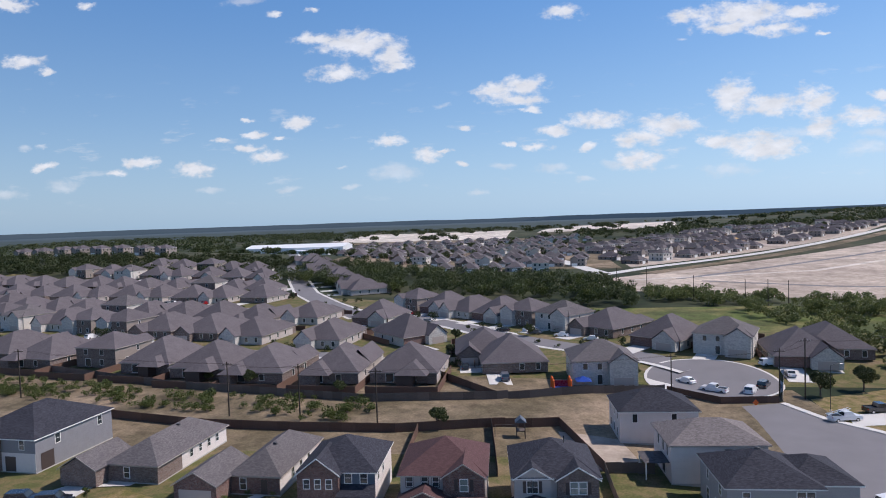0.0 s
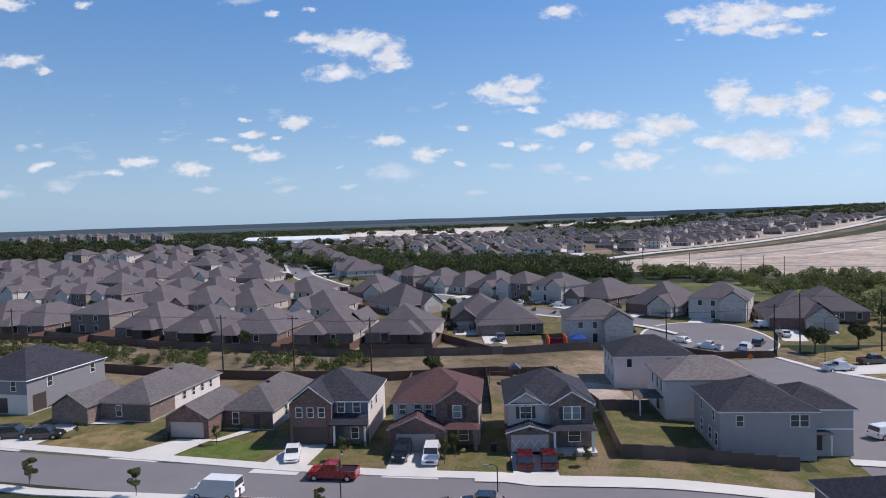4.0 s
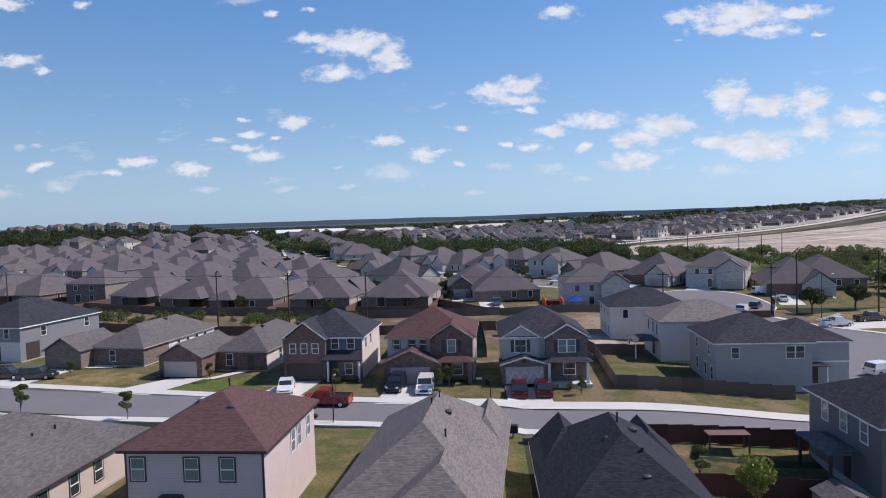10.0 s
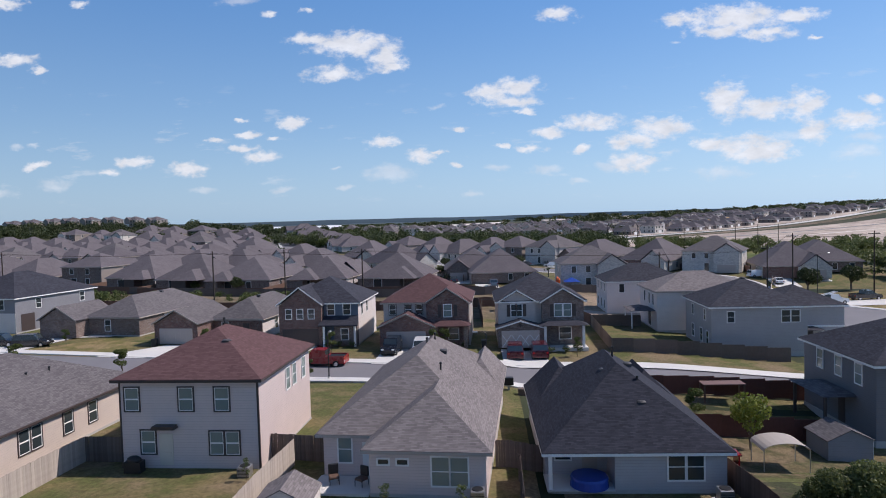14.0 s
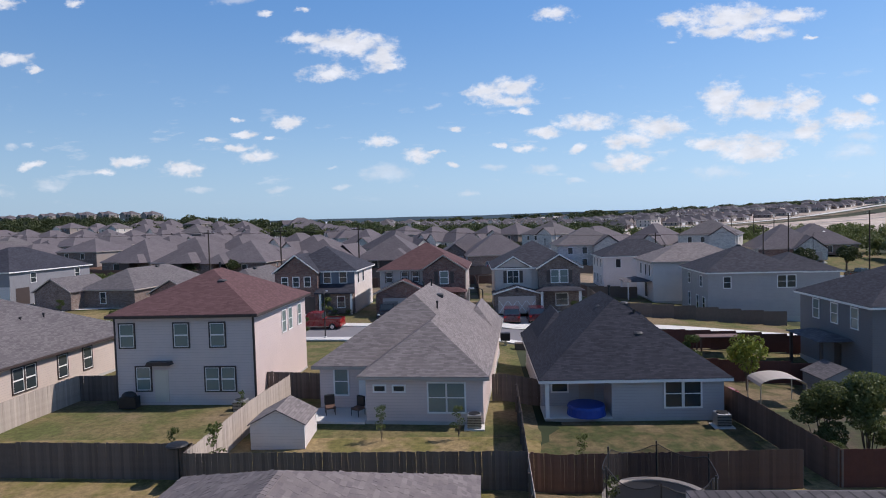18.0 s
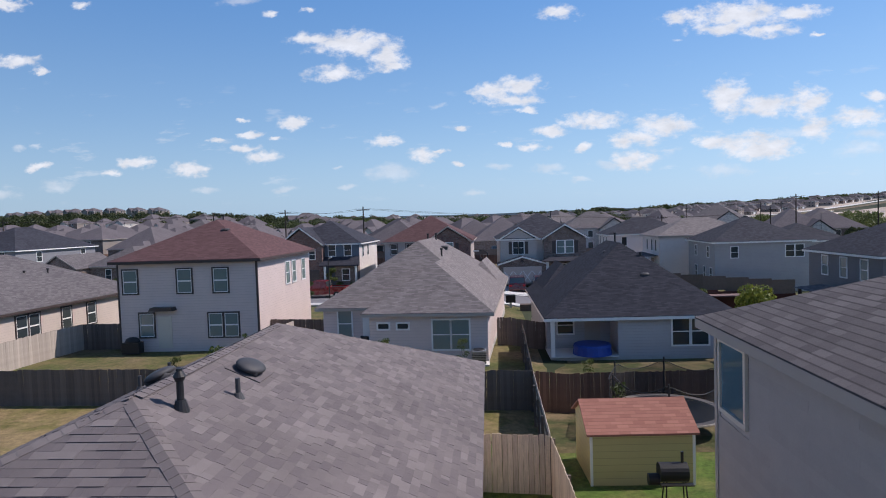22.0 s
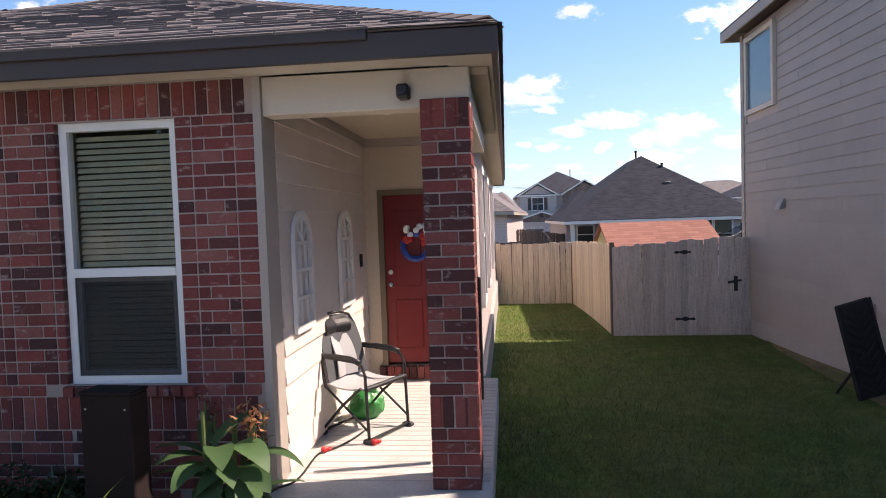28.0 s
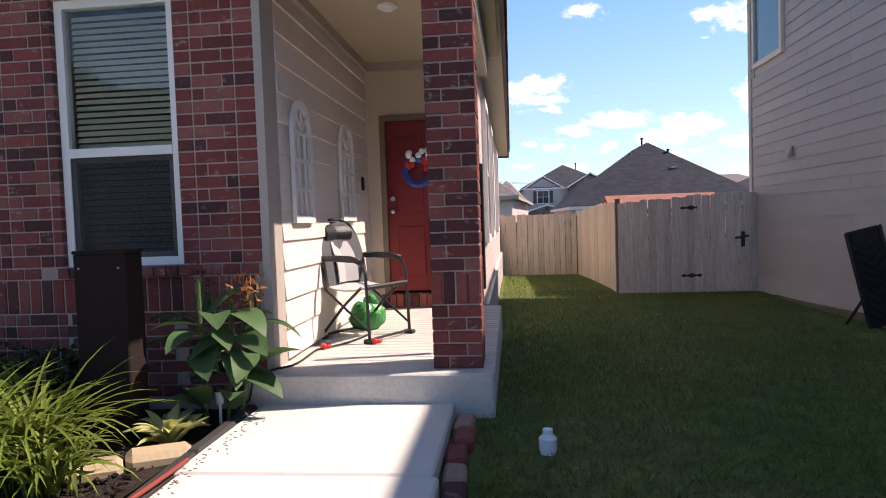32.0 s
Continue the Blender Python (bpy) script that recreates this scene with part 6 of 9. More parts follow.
for z0, z1, y in ((2.07, 3.01, 4.985), (1.325, 2.01, 4.992)):
    p = part("pane", Mesh().box(-1.615, y, z0, -0.885, y + 0.006, z1), "pane", win)
    p.visible_shadow = False
screen = part("insect_screen", Mesh().box(-1.615, 4.957, 1.325, -0.885, 4.96, 2.01), "mesh_screen", win, "dark insect screen")
slat = Mesh().solid([(-0.36, 0, 0), (0.36, 0, 0), (0.36, 0.018, 0.034), (-0.36, 0.018, 0.034), (-0.36, 0.003, -0.001), (0.36, 0.003, -0.001), (0.36, 0.021, 0.033), (-0.36, 0.021, 0.033)],
                    [(0, 1, 2, 3), (7, 6, 5, 4), (0, 4, 5, 1), (2, 6, 7, 3), (0, 3, 7, 4), (1, 5, 6, 2)]).data("slat", "blind")
for k in range(38):
    part("slat", slat, None, win, at=pose(-1.25, 5.035, 1.34 + k * 0.0435, pick.uniform(-4, 4), 0, pick.uniform(-0.15, 0.15)))
win.matrix_basis = pose(-0.005, -0.04, 0) @ Matrix.Diagonal((1.012, 1, 1, 1))
# dark sheet stands in for the unlit room behind the blinds
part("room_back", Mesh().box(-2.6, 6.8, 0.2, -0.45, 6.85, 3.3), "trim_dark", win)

# brick courses
C = 0.0825
levels = [0.96 - C * k for k in range(7, 0, -1)] + [1.276 + C * k for k in range(22)]
for course, z in enumerate(levels):
    hi = min(z + C - 0.011, 3.064)
    spans = [(-0.84, -0.735), (-0.43, -0.302), (-1.765, -1.70), (-2.16, -2.085), (-2.4, -2.17), (-2.64, -2.41)]
    spans += [(-0.725, -0.525), (-0.515, -0.44)] if course % 2 else [(-0.725, -0.65), (-0.64, -0.44)]
    spans += [(-2.075, -1.875), (-1.865, -1.775)] if course % 2 else [(-2.075, -1.985), (-1.975, -1.775)]
    if z < 0.93:
        spans += [(-1.665 + i * 0.21 - (0.1 if course % 2 else 0), -1.465 + i * 0.21 - (0.1 if course % 2 else 0)) for i in range(4)]
    for a, b in spans:
        brick(front_wall, a, b, z, hi)
for k in range(27):
    a = -2.64 + k * 0.085
    brick(front_wall, a, a + 0.075, 0.96, 1.185)
    brick(front_wall, a, a + 0.075, 3.075, 3.295)
for k in range(11):
    a = -1.72 + k * 0.086
    brick(front_wall, a, a + 0.076, 1.195, 1.265, 4.83, 0.14)
for k in range(18):
    if k not in range(6, 13):
        brick(front_wall, -2.64 + k * 0.129, -2.52 + k * 0.129, 1.195, 1.265)

# the porch column
column = part("column", Mesh().box(0.817, 4.878, FLOOR, 1.123, 5.178, 3.10), "mortar", front, "red brick porch column")
z, course = FLOOR + 0.005, 0
while z < 3.0:
    if 0.37 < z - FLOOR < 0.44 or z > 2.86:
        hi = min(z + 0.205, 3.10)
        for k in range(4):
            brick(column, 0.81 + k * 0.081, 0.88 + k * 0.081, z, hi)
        for k in range(4):
            brick(column, 4.875 + k * 0.077, 4.945 + k * 0.077, z, hi, 1.13, 0.09, "y")
            brick(column, 4.875 + k * 0.077, 4.945 + k * 0.077, z, hi, 0.90, 0.09, "y")
        z = hi + 0.011
        continue
    hi = z + C - 0.011
    cut = 1.03 if course % 2 else 0.915
    brick(column, 0.81, cut - 0.005, z, hi)
    brick(column, cut + 0.005, 1.13, z, hi)
    brick(column, 4.965, 5.185, z, hi, 1.13, 0.09, "y")
    brick(column, 4.965, 5.185, z, hi, 0.90, 0.09, "y")
    z += C
    course += 1
for y, w in ((9.2, 0.7), (11.5, 0.7), (15.5, 0.9)):
    window(front, 1.0, y, 1.3, w, 1.6, "e", "trim_white", "glass")

# roof: deck, eaves, single tabs
SLOPE, OVER = 0.437, 0.32
deck = Mesh()
roof_solid(deck, -7.68, 4.87, 1.0, 19.73, EAVE, SLOPE, OVER, drop=0.02)
roof = part("roof", deck, "roof_taupe", front)
eaves = Mesh()
fascia_ring(eaves, -7.68, 4.87, 1.0, 19.73, EAVE + 0.02, OVER, 0.19)
part("fascia", eaves, "trim_dark", front)
part("soffit", Mesh().box(-7.96, 4.6, 3.305, 1.28, 4.87, 3.315).box(1.0, 4.87, 3.305, 1.28, 19.68, 3.315), "trim_cream", front)
part("drip_edge", Mesh().soft_box(-1.95, 4.525, 3.40, 0.55, 4.55, 3.475, 0.004), "trim_dark", front)
cos_s, sin_s = math.cos(math.atan(SLOPE)), math.sin(math.atan(SLOPE))
TAB, EXPO = 0.32, 0.142


def tab_piece(thick):
    return Mesh().solid([(0, -0.03, 0.006), (TAB - 0.004, -0.03, 0.006), (TAB - 0.004, EXPO, 0.0), (0, EXPO, 0.0), (0, -0.03, thick), (TAB - 0.004, -0.03, thick), (TAB - 0.004, EXPO, 0.006), (0, EXPO, 0.006)],
                        [(0, 3, 2, 1), (4, 5, 6, 7), (0, 1, 5, 4), (1, 2, 6, 5), (2, 3, 7, 6), (3, 0, 4, 7)]).data("shingle", "shingle_piece")


def tabs(origin, along, up, length, half, singles, thick=0.020):
    """Courses of tabs on a roof face that narrows along its hips. singles: which tabs are objects of their own."""
    rest = Mesh()
    tab_mesh = tab_piece(thick)
    normal = along.cross(up)
    rnd = random.Random(8)
    v = 0.0
    while v * cos_s < half - 0.05:
        lo, hi = v * cos_s, length - v * cos_s
        u = lo - rnd.uniform(0, TAB)
        while u < hi:
            wide = TAB * rnd.choice((0.4, 0.6, 0.8, 1.0, 1.0))
            a, b = max(u, lo), min(u + wide - 0.004, hi)
            base = origin + along * a + up * v
            if a == u and abs(wide - TAB) < 1e-6 and b < hi and singles(base):
                m = Matrix((along, up, normal)).transposed().to_4x4()
                m.translation = base
                part("shingle", tab_mesh, None, roof, at=m)
            elif b - a > 0.02:
                p = lambda s, t, h: origin + along * s + up * t + normal * h
                top = thick * rnd.choice((0.55, 0.65, 1.05))
                k = min(hi - EXPO * cos_s, b)
                j = max(lo + EXPO * cos_s, a)
                rest.solid([p(a, v - 0.03, 0.006), p(b, v - 0.03, 0.006), p(max(k, j), v + EXPO, 0.0), p(min(j, k), v + EXPO, 0.0),
                            p(a, v - 0.03, top), p(b, v - 0.03, top), p(max(k, j), v + EXPO, 0.006), p(min(j, k), v + EXPO, 0.006)],
                           [(0, 3, 2, 1), (4, 5, 6, 7), (0, 1, 5, 4), (1, 2, 6, 5), (2, 3, 7, 6), (3, 0, 4, 7)])
            u += wide
        v += EXPO
    tagged(part("shingles", rest, "shingle_rest", roof), kind="stuff")


W, D, HALF = 8.68 + 2 * OVER, 14.86 + 2 * OVER, (8.68 + 2 * OVER) / 2
tabs(Vector((-8.0, 4.55, EAVE + 0.004)), Vector((1, 0, 0)), Vector((0, cos_s, sin_s)), W, HALF, lambda p: p.x > -4.2 and p.z < 4.9)
tabs(Vector((1.32, 4.55, EAVE + 0.004)), Vector((0, 1, 0)), Vector((-cos_s, 0, sin_s)), D, HALF, lambda p: p.y < 8.0 and p.x > -0.6, 0.012)
tabs(Vector((-8.0, 20.05, EAVE + 0.004)), Vector((0, -1, 0)), Vector((cos_s, 0, sin_s)), D, HALF, lambda p: False)
cap_mesh = Mesh().solid([(-0.13, -0.03, -0.032), (0, -0.03, 0.012), (0.13, -0.03, -0.032), (-0.13, 0.2, -0.042), (0, 0.2, 0.002), (0.13, 0.2, -0.042),
                         (-0.13, -0.03, -0.042), (0, -0.03, 0.002), (0.13, -0.03, -0.042), (-0.13, 0.2, -0.052), (0, 0.2, -0.008), (0.13, 0.2, -0.052)],
                        [(0, 1, 4, 3), (1, 2, 5, 4), (6, 9, 10, 7), (7, 10, 11, 8), (0, 6, 7, 1), (1, 7, 8, 2), (0, 3, 9, 6), (2, 8, 11, 5)]).data("hip_cap", "shingle_piece")


def caps(a, b):
    a, b = Vector(a), Vector(b)
    y = (b - a).normalized()
    x = y.cross(Vector((0, 0, 1))).normalized()
    n = x.cross(y)
    k = int(((b - a).length - 0.1) / 0.17)
    for i in range(k):
        m = Matrix((x, y, n)).transposed().to_4x4()
        m.translation = a + y * (i * 0.17 + 0.1) + n * 0.003
        part("hip_cap", cap_mesh, None, roof, at=m)


RIDGE = EAVE + HALF * SLOPE
caps((1.32, 4.55, EAVE + 0.02), (-3.34, 4.55 + HALF, RIDGE + 0.02))
caps((-8.0, 4.55, EAVE + 0.02), (-3.34, 4.55 + HALF, RIDGE + 0.02))
caps((-3.34, 4.55 + HALF, RIDGE + 0.02), (-3.34, 20.05 - HALF, RIDGE + 0.02))


def on_roof(x):
    return EAVE + (1.32 - x) * SLOPE


flue = part("flue_pipe", Mesh().tube((-2.78, 9.48, on_roof(-2.78) - 0.1), (-2.78, 9.48, 5.68), 0.05, n=14).tube((-2.78, 9.48, on_roof(-2.78) - 0.08), (-2.78, 9.48, on_roof(-2.78) + 0.14), 0.13, 0.07, 14), "black", front, "tall dark metal flue pipe")
part("flue_cap", Mesh().tube((-2.78, 9.48, 5.66), (-2.78, 9.48, 5.72), 0.06, 0.085, 14).tube((-2.78, 9.48, 5.72), (-2.78, 9.48, 5.80), 0.09, 0.04, 14).tube((-2.78, 9.48, 5.80), (-2.78, 9.48, 5.83), 0.045, 0.045, 14), "black", flue)


def left_roof(x):
    return EAVE + (x + 8.0) * SLOPE


def turtle_vent(x, y, height, tilt):
    v = part("roof_vent", Mesh().box(-0.33, -0.33, 0.0, 0.33, 0.33, 0.02), "shingle_piece", front, "domed grey metal roof vent", at=pose(x, y, height + 0.01, 0, tilt, 0))
    part("vent_dome", Mesh().ball((0, 0, 0.11), 0.26, 0.32, 0.09, 16, 8).box(-0.2, -0.2, 0.0, 0.2, 0.2, 0.11), "vent_metal", v, smooth=True)
    return v


def small_pipe(x, y, z, tall=0.3):
    part("vent_pipe", Mesh().tube((x, y, z - 0.05), (x, y, z + tall), 0.04, n=12).tube((x, y, z - 0.04), (x, y, z + 0.07), 0.11, 0.055, 12), "vent_metal", front)


pitch = math.degrees(math.atan(SLOPE))
turtle_vent(-2.7, 11.82, on_roof(-2.7), pitch)
turtle_vent(-4.1, 11.5, left_roof(-4.1), -pitch)
small_pipe(-2.43, 10.64, on_roof(-2.43))
small_pipe(-5.9, 15.2, left_roof(-5.9))
small_pipe(-6.0, 14.1, left_roof(-6.0))
part("roof_cap", Mesh().box(-0.2, -0.2, 0, 0.2, 0.2, 0.1).tube((0, 0, 0.1), (0, 0, 0.17), 0.24, 0.16, 10), "black", front, at=pose(-5.75, 14.6, left_roof(-5.75), 0, -pitch, 0))
tilt = math.degrees(math.atan(SLOPE))
box_vent = part("box_vent", Mesh().prism([(-0.16, 0.0), (0.17, 0.0), (0.17, 0.03), (-0.16, 0.07)], -0.15, 0.15), "black", front, "low dark box vent on the shingles", at=pose(-0.6, 7.75, on_roof(-0.6) + 0.02, 0, tilt, 0))
part("flashing", Mesh().box(-0.14, -0.2, -0.01, 0.26, 0.2, 0.006), "shingle_piece", box_vent)
part("gable_flashing", Mesh().box(-7.9, 4.56, 3.47, -1.95, 4.62, 3.485), "trim_dark", front)

# ---- the tall greige house beside the lawn ----
tall = thing("house", "two-storey greige house with lap siding beside the lawn", "house")
tall_wall = part("wall", Mesh().box(5.83, -13, 0.3, 16.8, 13.4, 5.55), "greige", tall)
part("foundation", Mesh().box(5.80, -13.03, -0.6, 16.83, 13.43, 0.3), "slab", tall)
r = Mesh()
roof_solid(r, 5.8, -13, 16.8, 13.4, 5.72, 0.42, 0.28)
part("roof", r, "roof_tall", tall)
r = Mesh()
fascia_ring(r, 5.8, -13, 16.8, 13.4, 5.72, 0.28, 0.2)
part("fascia", r, "trim_tan", tall)
for i in range(29):
    z0 = 0.3 + i * 0.18
    cuts = [13.4 - (1.1 + 1.23 * (i % 3))]
    while cuts[-1] > -4:
        cuts.append(cuts[-1] - 3.66)
    top = 13.4
    for c in cuts:
        y0 = max(c, -6)
        pieces = [(y0, top)]
        if z0 + 0.18 > 4.03 and z0 < 5.45:
            pieces = [(a, min(b, 11.84)) for a, b in pieces if a < 11.84] + [(max(a, 13.2), b) for a, b in pieces if b > 13.2]
        for a, b in pieces:
            if b - a > 0.03:
                m = Mesh().solid([(5.83, a + 0.002, z0), (5.803, a + 0.002, z0), (5.818, a + 0.002, z0 + 0.18), (5.83, a + 0.002, z0 + 0.18),
                                  (5.83, b - 0.002, z0), (5.803, b - 0.002, z0), (5.818, b - 0.002, z0 + 0.18), (5.83, b - 0.002, z0 + 0.18)],
                                 [(3, 2, 1, 0), (4, 5, 6, 7), (1, 5, 4, 0), (2, 6, 5, 1), (3, 7, 6, 2), (0, 4, 7, 3)])
                part("board", m, "plank", tall_wall)
        top = c
part("corner_board", Mesh().box(5.79, 13.3, 0.3, 5.9, 13.43, 5.55), "trim_tan", tall)
window(tall, 5.82, 12.52, 4.13, 1.1, 1.22, "w", "trim_cream", "glass_blue", False)
part("vent_hood", Mesh().prism([(0, 0), (-0.1, -0.02), (-0.02, 0.16), (0, 0.16)], -0.09, 0.09), "trim_tan", tall, at=pose(5.8, 11.65, 2.33))
part("outlet_box", Mesh().soft_box(5.74, 9.05, 0.95, 5.81, 9.15, 1.12, 0.008), "trim_tan", tall)
part("vent_pipe", Mesh().tube((8.6, 8.8, 6.6), (8.6, 8.8, 7.5), 0.06, n=12), "black", tall)


# ---- fences ----
def picket_mesh(h, w=0.14, t=0.018, dog=0.016):
    return Mesh().prism([(-w / 2, 0), (w / 2, 0), (w / 2, h - dog), (w / 2 - dog, h), (-w / 2 + dog, h), (-w / 2, h - dog)], -t / 2, t / 2)


PICKETS, PANELS = {}, {}


def fence(line, height, material, label, pieces=True, posts="fence", face=1, drop=0.0):
    """A picket fence along a line; near ones are built of single pickets, far ones of panels."""
    f = thing("fence", label, "fence")
    rnd = random.Random(int(line[0][0] * 7 + line[0][1] * 13))
    for (ax, ay), (bx, by) in zip(line, line[1:]):
        length = math.hypot(bx - ax, by - ay)
        yaw = math.degrees(math.atan2(by - ay, bx - ax))
        dx, dy = (bx - ax) / length, (by - ay) / length
        n = max(1, round(length / 2.4))
        for k in range(n + 1):
            x, y = ax + dx * length * k / n, ay + dy * length * k / n
            g = ground(x, y) - drop
            part("post", Mesh().box(-0.045, 0.03, -0.3, 0.045, 0.12, height * 0.97), posts, f, at=pose(x, y, g, 0, 0, yaw if face > 0 else yaw + 180))
        if not pieces:
            for k in range(n):
                x, y = ax + dx * length * (k + 0.5) / n, ay + dy * length * (k + 0.5) / n
                key = (round(length / n, 2), height, material)
                if key not in PANELS:
                    m = Mesh()
                    cnt = max(1, int(key[0] / 0.142))
                    for i in range(cnt):
                        u = -key[0] / 2 + (i + 0.5) * key[0] / cnt
                        h = height - rnd.uniform(0, 0.02)
                        m.box(u - key[0] / cnt / 2 + 0.002, -0.01, 0.03, u + key[0] / cnt / 2 - 0.002, 0.01 + rnd.uniform(0, 0.004), h)
                    for z in (0.3, height * 0.55, height - 0.25):
                        m.box(-key[0] / 2, 0.014, z, key[0] / 2, 0.05, z + 0.09)
                    PANELS[key] = m.data("panel", material)
                tagged(part("panel", PANELS[key], None, f, at=pose(x, y, ground(x, y) - drop, 0, 0, yaw if face > 0 else yaw + 180)), kind="stuff")
            continue
        for z in (0.3, height * 0.55, height - 0.28):
            g0, g1 = ground(ax, ay) - drop, ground(bx, by) - drop
            m = Mesh().solid([(ax - dy * s, ay + dx * s, g0 + z + h) for s in (0.012 * face, 0.05 * face) for h in (0, 0.09)] + [(bx - dy * s, by + dx * s, g1 + z + h) for s in (0.012 * face, 0.05 * face) for h in (0, 0.09)],
                             [(0, 1, 3, 2), (4, 6, 7, 5), (0, 4, 5, 1), (2, 3, 7, 6), (0, 2, 6, 4), (1, 5, 7, 3)])
            part("rail", m, posts, f)
        cnt = int(length / 0.142)
        for i in range(cnt):
            u = (i + 0.5) * length / cnt
            x, y = ax + dx * u, ay + dy * u
            key = (height, material, rnd.randrange(4))
            if key not in PICKETS:
                PICKETS[key] = picket_mesh(height + (-0.02, -0.008, 0.006, 0.018)[key[2]]).data("picket", material)
            part("picket", PICKETS[key], None, f, at=pose(x, y, ground(x, y) - drop + 0.03, 0, rnd.uniform(-0.5, 0.5), yaw + rnd.uniform(-1, 1)))
    return f


H = 1.72
fence([(3.3, 13.2), (3.15, 18.9)], H, "picket_warm", "tan weathered picket fence along the side lawn", face=-1)
fence([(1.02, 19.2), (3.12, 18.95)], H, "picket_warm", "tan weathered picket fence closing the back yard", face=1)
fence([(3.15, 19.1), (3.3, 28.0)], H, "picket_grey", "grey weathered picket fence between two yards", drop=0.0)
fence([(-20.8, 29.5), (-12, 29.2), (-11.9, 28.0), (3.3, 28.0)], H, "fence", "dark weathered fence behind the yards")
fence([(3.4, 28.0), (15.0, 28.6)], H, "fence_warm", "brown weathered fence behind the yards")
fence([(-45, 29.8), (-20.8, 29.5)], H, "fence", "dark weathered fence behind the far yard", False)
fence([(3.3, 28.0), (3.4, 38.5)], H, "fence", "weathered fence between the taupe and the dark-roofed houses")
fence([(-11.9, 28.4), (-11.0, 41.0)], H, "fence_pale", "pale sunlit fence between two yards")
fence([(-26.2, 30.0), (-25.6, 41.8)], H, "fence_pale", "pale sunlit fence beside the beige house")
fence([(-25.6, 41.8), (-22.4, 41.6)], H, "fence", "short weathered fence by the burgundy-roofed house")
fence([(-12.9, 42.2), (-8.6, 41.4)], H, "fence", "short weathered fence between two houses")
fence([(2.0, 40.5), (4.9, 40.5)], H, "fence", "short weathered fence closing a side passage")
fence([(15.1, 39.5), (16.6, 28.7)], H, "fence_warm", "brown weathered fence beside the dark-roofed house")
fence([(15.2, 59.6), (31.0, 59.9)], H, "fence_red", "reddish stained fence along the street yard", False)
fence([(16.4, 49.6), (26.8, 49.4)], H, "fence_red", "brown stained fence behind the yards", False)
fence([(16.6, 28.7), (40, 29.0)], H, "fence_red", "brown stained fence at the back of the garden", False)
# beyond the street
fence([(17.0, 97), (16.4, 78.0), (36.5, 76.8)], H, "fence", "grey fence round the corner-house yard", False)
fence([(17.0, 97), (24.4, 97.5)], H, "fence", "grey fence behind the corner-house yard", False)
fence([(-143.5, 177), (-77.5, 149), (-27.7, 135.2), (1.3, 136), (38.5, 145.5)], 1.8, "fence", "long dark fence behind the far houses", False)
fence([(-95, 131), (-56.5, 119.3), (-40, 117), (-17.4, 115.2), (0.1, 117.8), (12.5, 119), (17, 97.5)], 1.75, "fence_warm", "brown fence behind the street houses", False)
fence([(-13.6, 95), (-13.2, 115.2)], 1.75, "fence_warm", "brown fence between back yards", False)
fence([(1.0, 95), (0.1, 117.6)], 1.75, "fence_warm", "brown fence between two back yards", False)
fence([(-14.5, 158), (1.3, 136.2)], 1.7, "fence_warm", "brown fence between far yards", False)
fence([(-12, 182), (8, 186)], 1.7, "fence_pale", "pale fence between far yards", False)
fence([(-14, 168), (2, 172)], 1.7, "fence_pale", "pale fence round a far yard", False)
fence([(39, 145.8), (47.5, 136.6), (59.3, 136.8)], 1.5, "fence_warm", "reddish barrier fence at the end of the street", False)
fence([(60.5, 138), (70.5, 160)], 1.4, "fence_pale", "pale rail fence beside the cul-de-sac", False)

# gate
gate = thing("gate", "weathered grey cedar picket gate with black hinges", "gate")
rnd = random.Random(3)
for k in range(18):
    x = 3.38 + k * 0.137
    m = picket_mesh(1.70 + rnd.uniform(-0.03, 0.03) + 0.015 * k * 0.5, 0.136)
    part("picket", m, "picket_grey", gate, at=pose(x, 13.12 - 0.006 * k + rnd.uniform(-0.006, 0.006), 0.02, rnd.uniform(-0.4, 0.4), rnd.uniform(-0.6, 0.6), -2))
for z in (0.3, 1.0, 1.5):
    part("rail", Mesh().box(3.32, 13.135, z, 5.78, 13.17, z + 0.09), "fence", gate)
for x in (3.32, 5.76):
    part("gate_post", Mesh().soft_box(x - 0.045, 13.14, -0.2, x + 0.045, 13.23, 1.8, 0.006), "fence", gate)
for z in (0.33, 1.58):
    hinge = Mesh()
    hinge.prism([(-0.2, 0), (-0.15, 0.03), (-0.08, 0.015), (0, 0.045), (0.08, 0.015), (0.15, 0.03), (0.2, 0), (0.15, -0.03), (0.08, -0.015), (0, -0.045), (-0.08, -0.015), (-0.15, -0.03)], -0.012, 0)
    part("hinge", hinge, "black", gate, "black ornamental strap hinge", at=pose(4.62, 13.06, z))
part("latch", Mesh().soft_box(-0.035, -0.04, -0.14, 0.035, 0, 0.14, 0.008).tube((-0.14, -0.03, 0.02), (0.1, -0.03, 0.06), 0.022), "black", gate, at=pose(5.52, 13.04, 0.98))


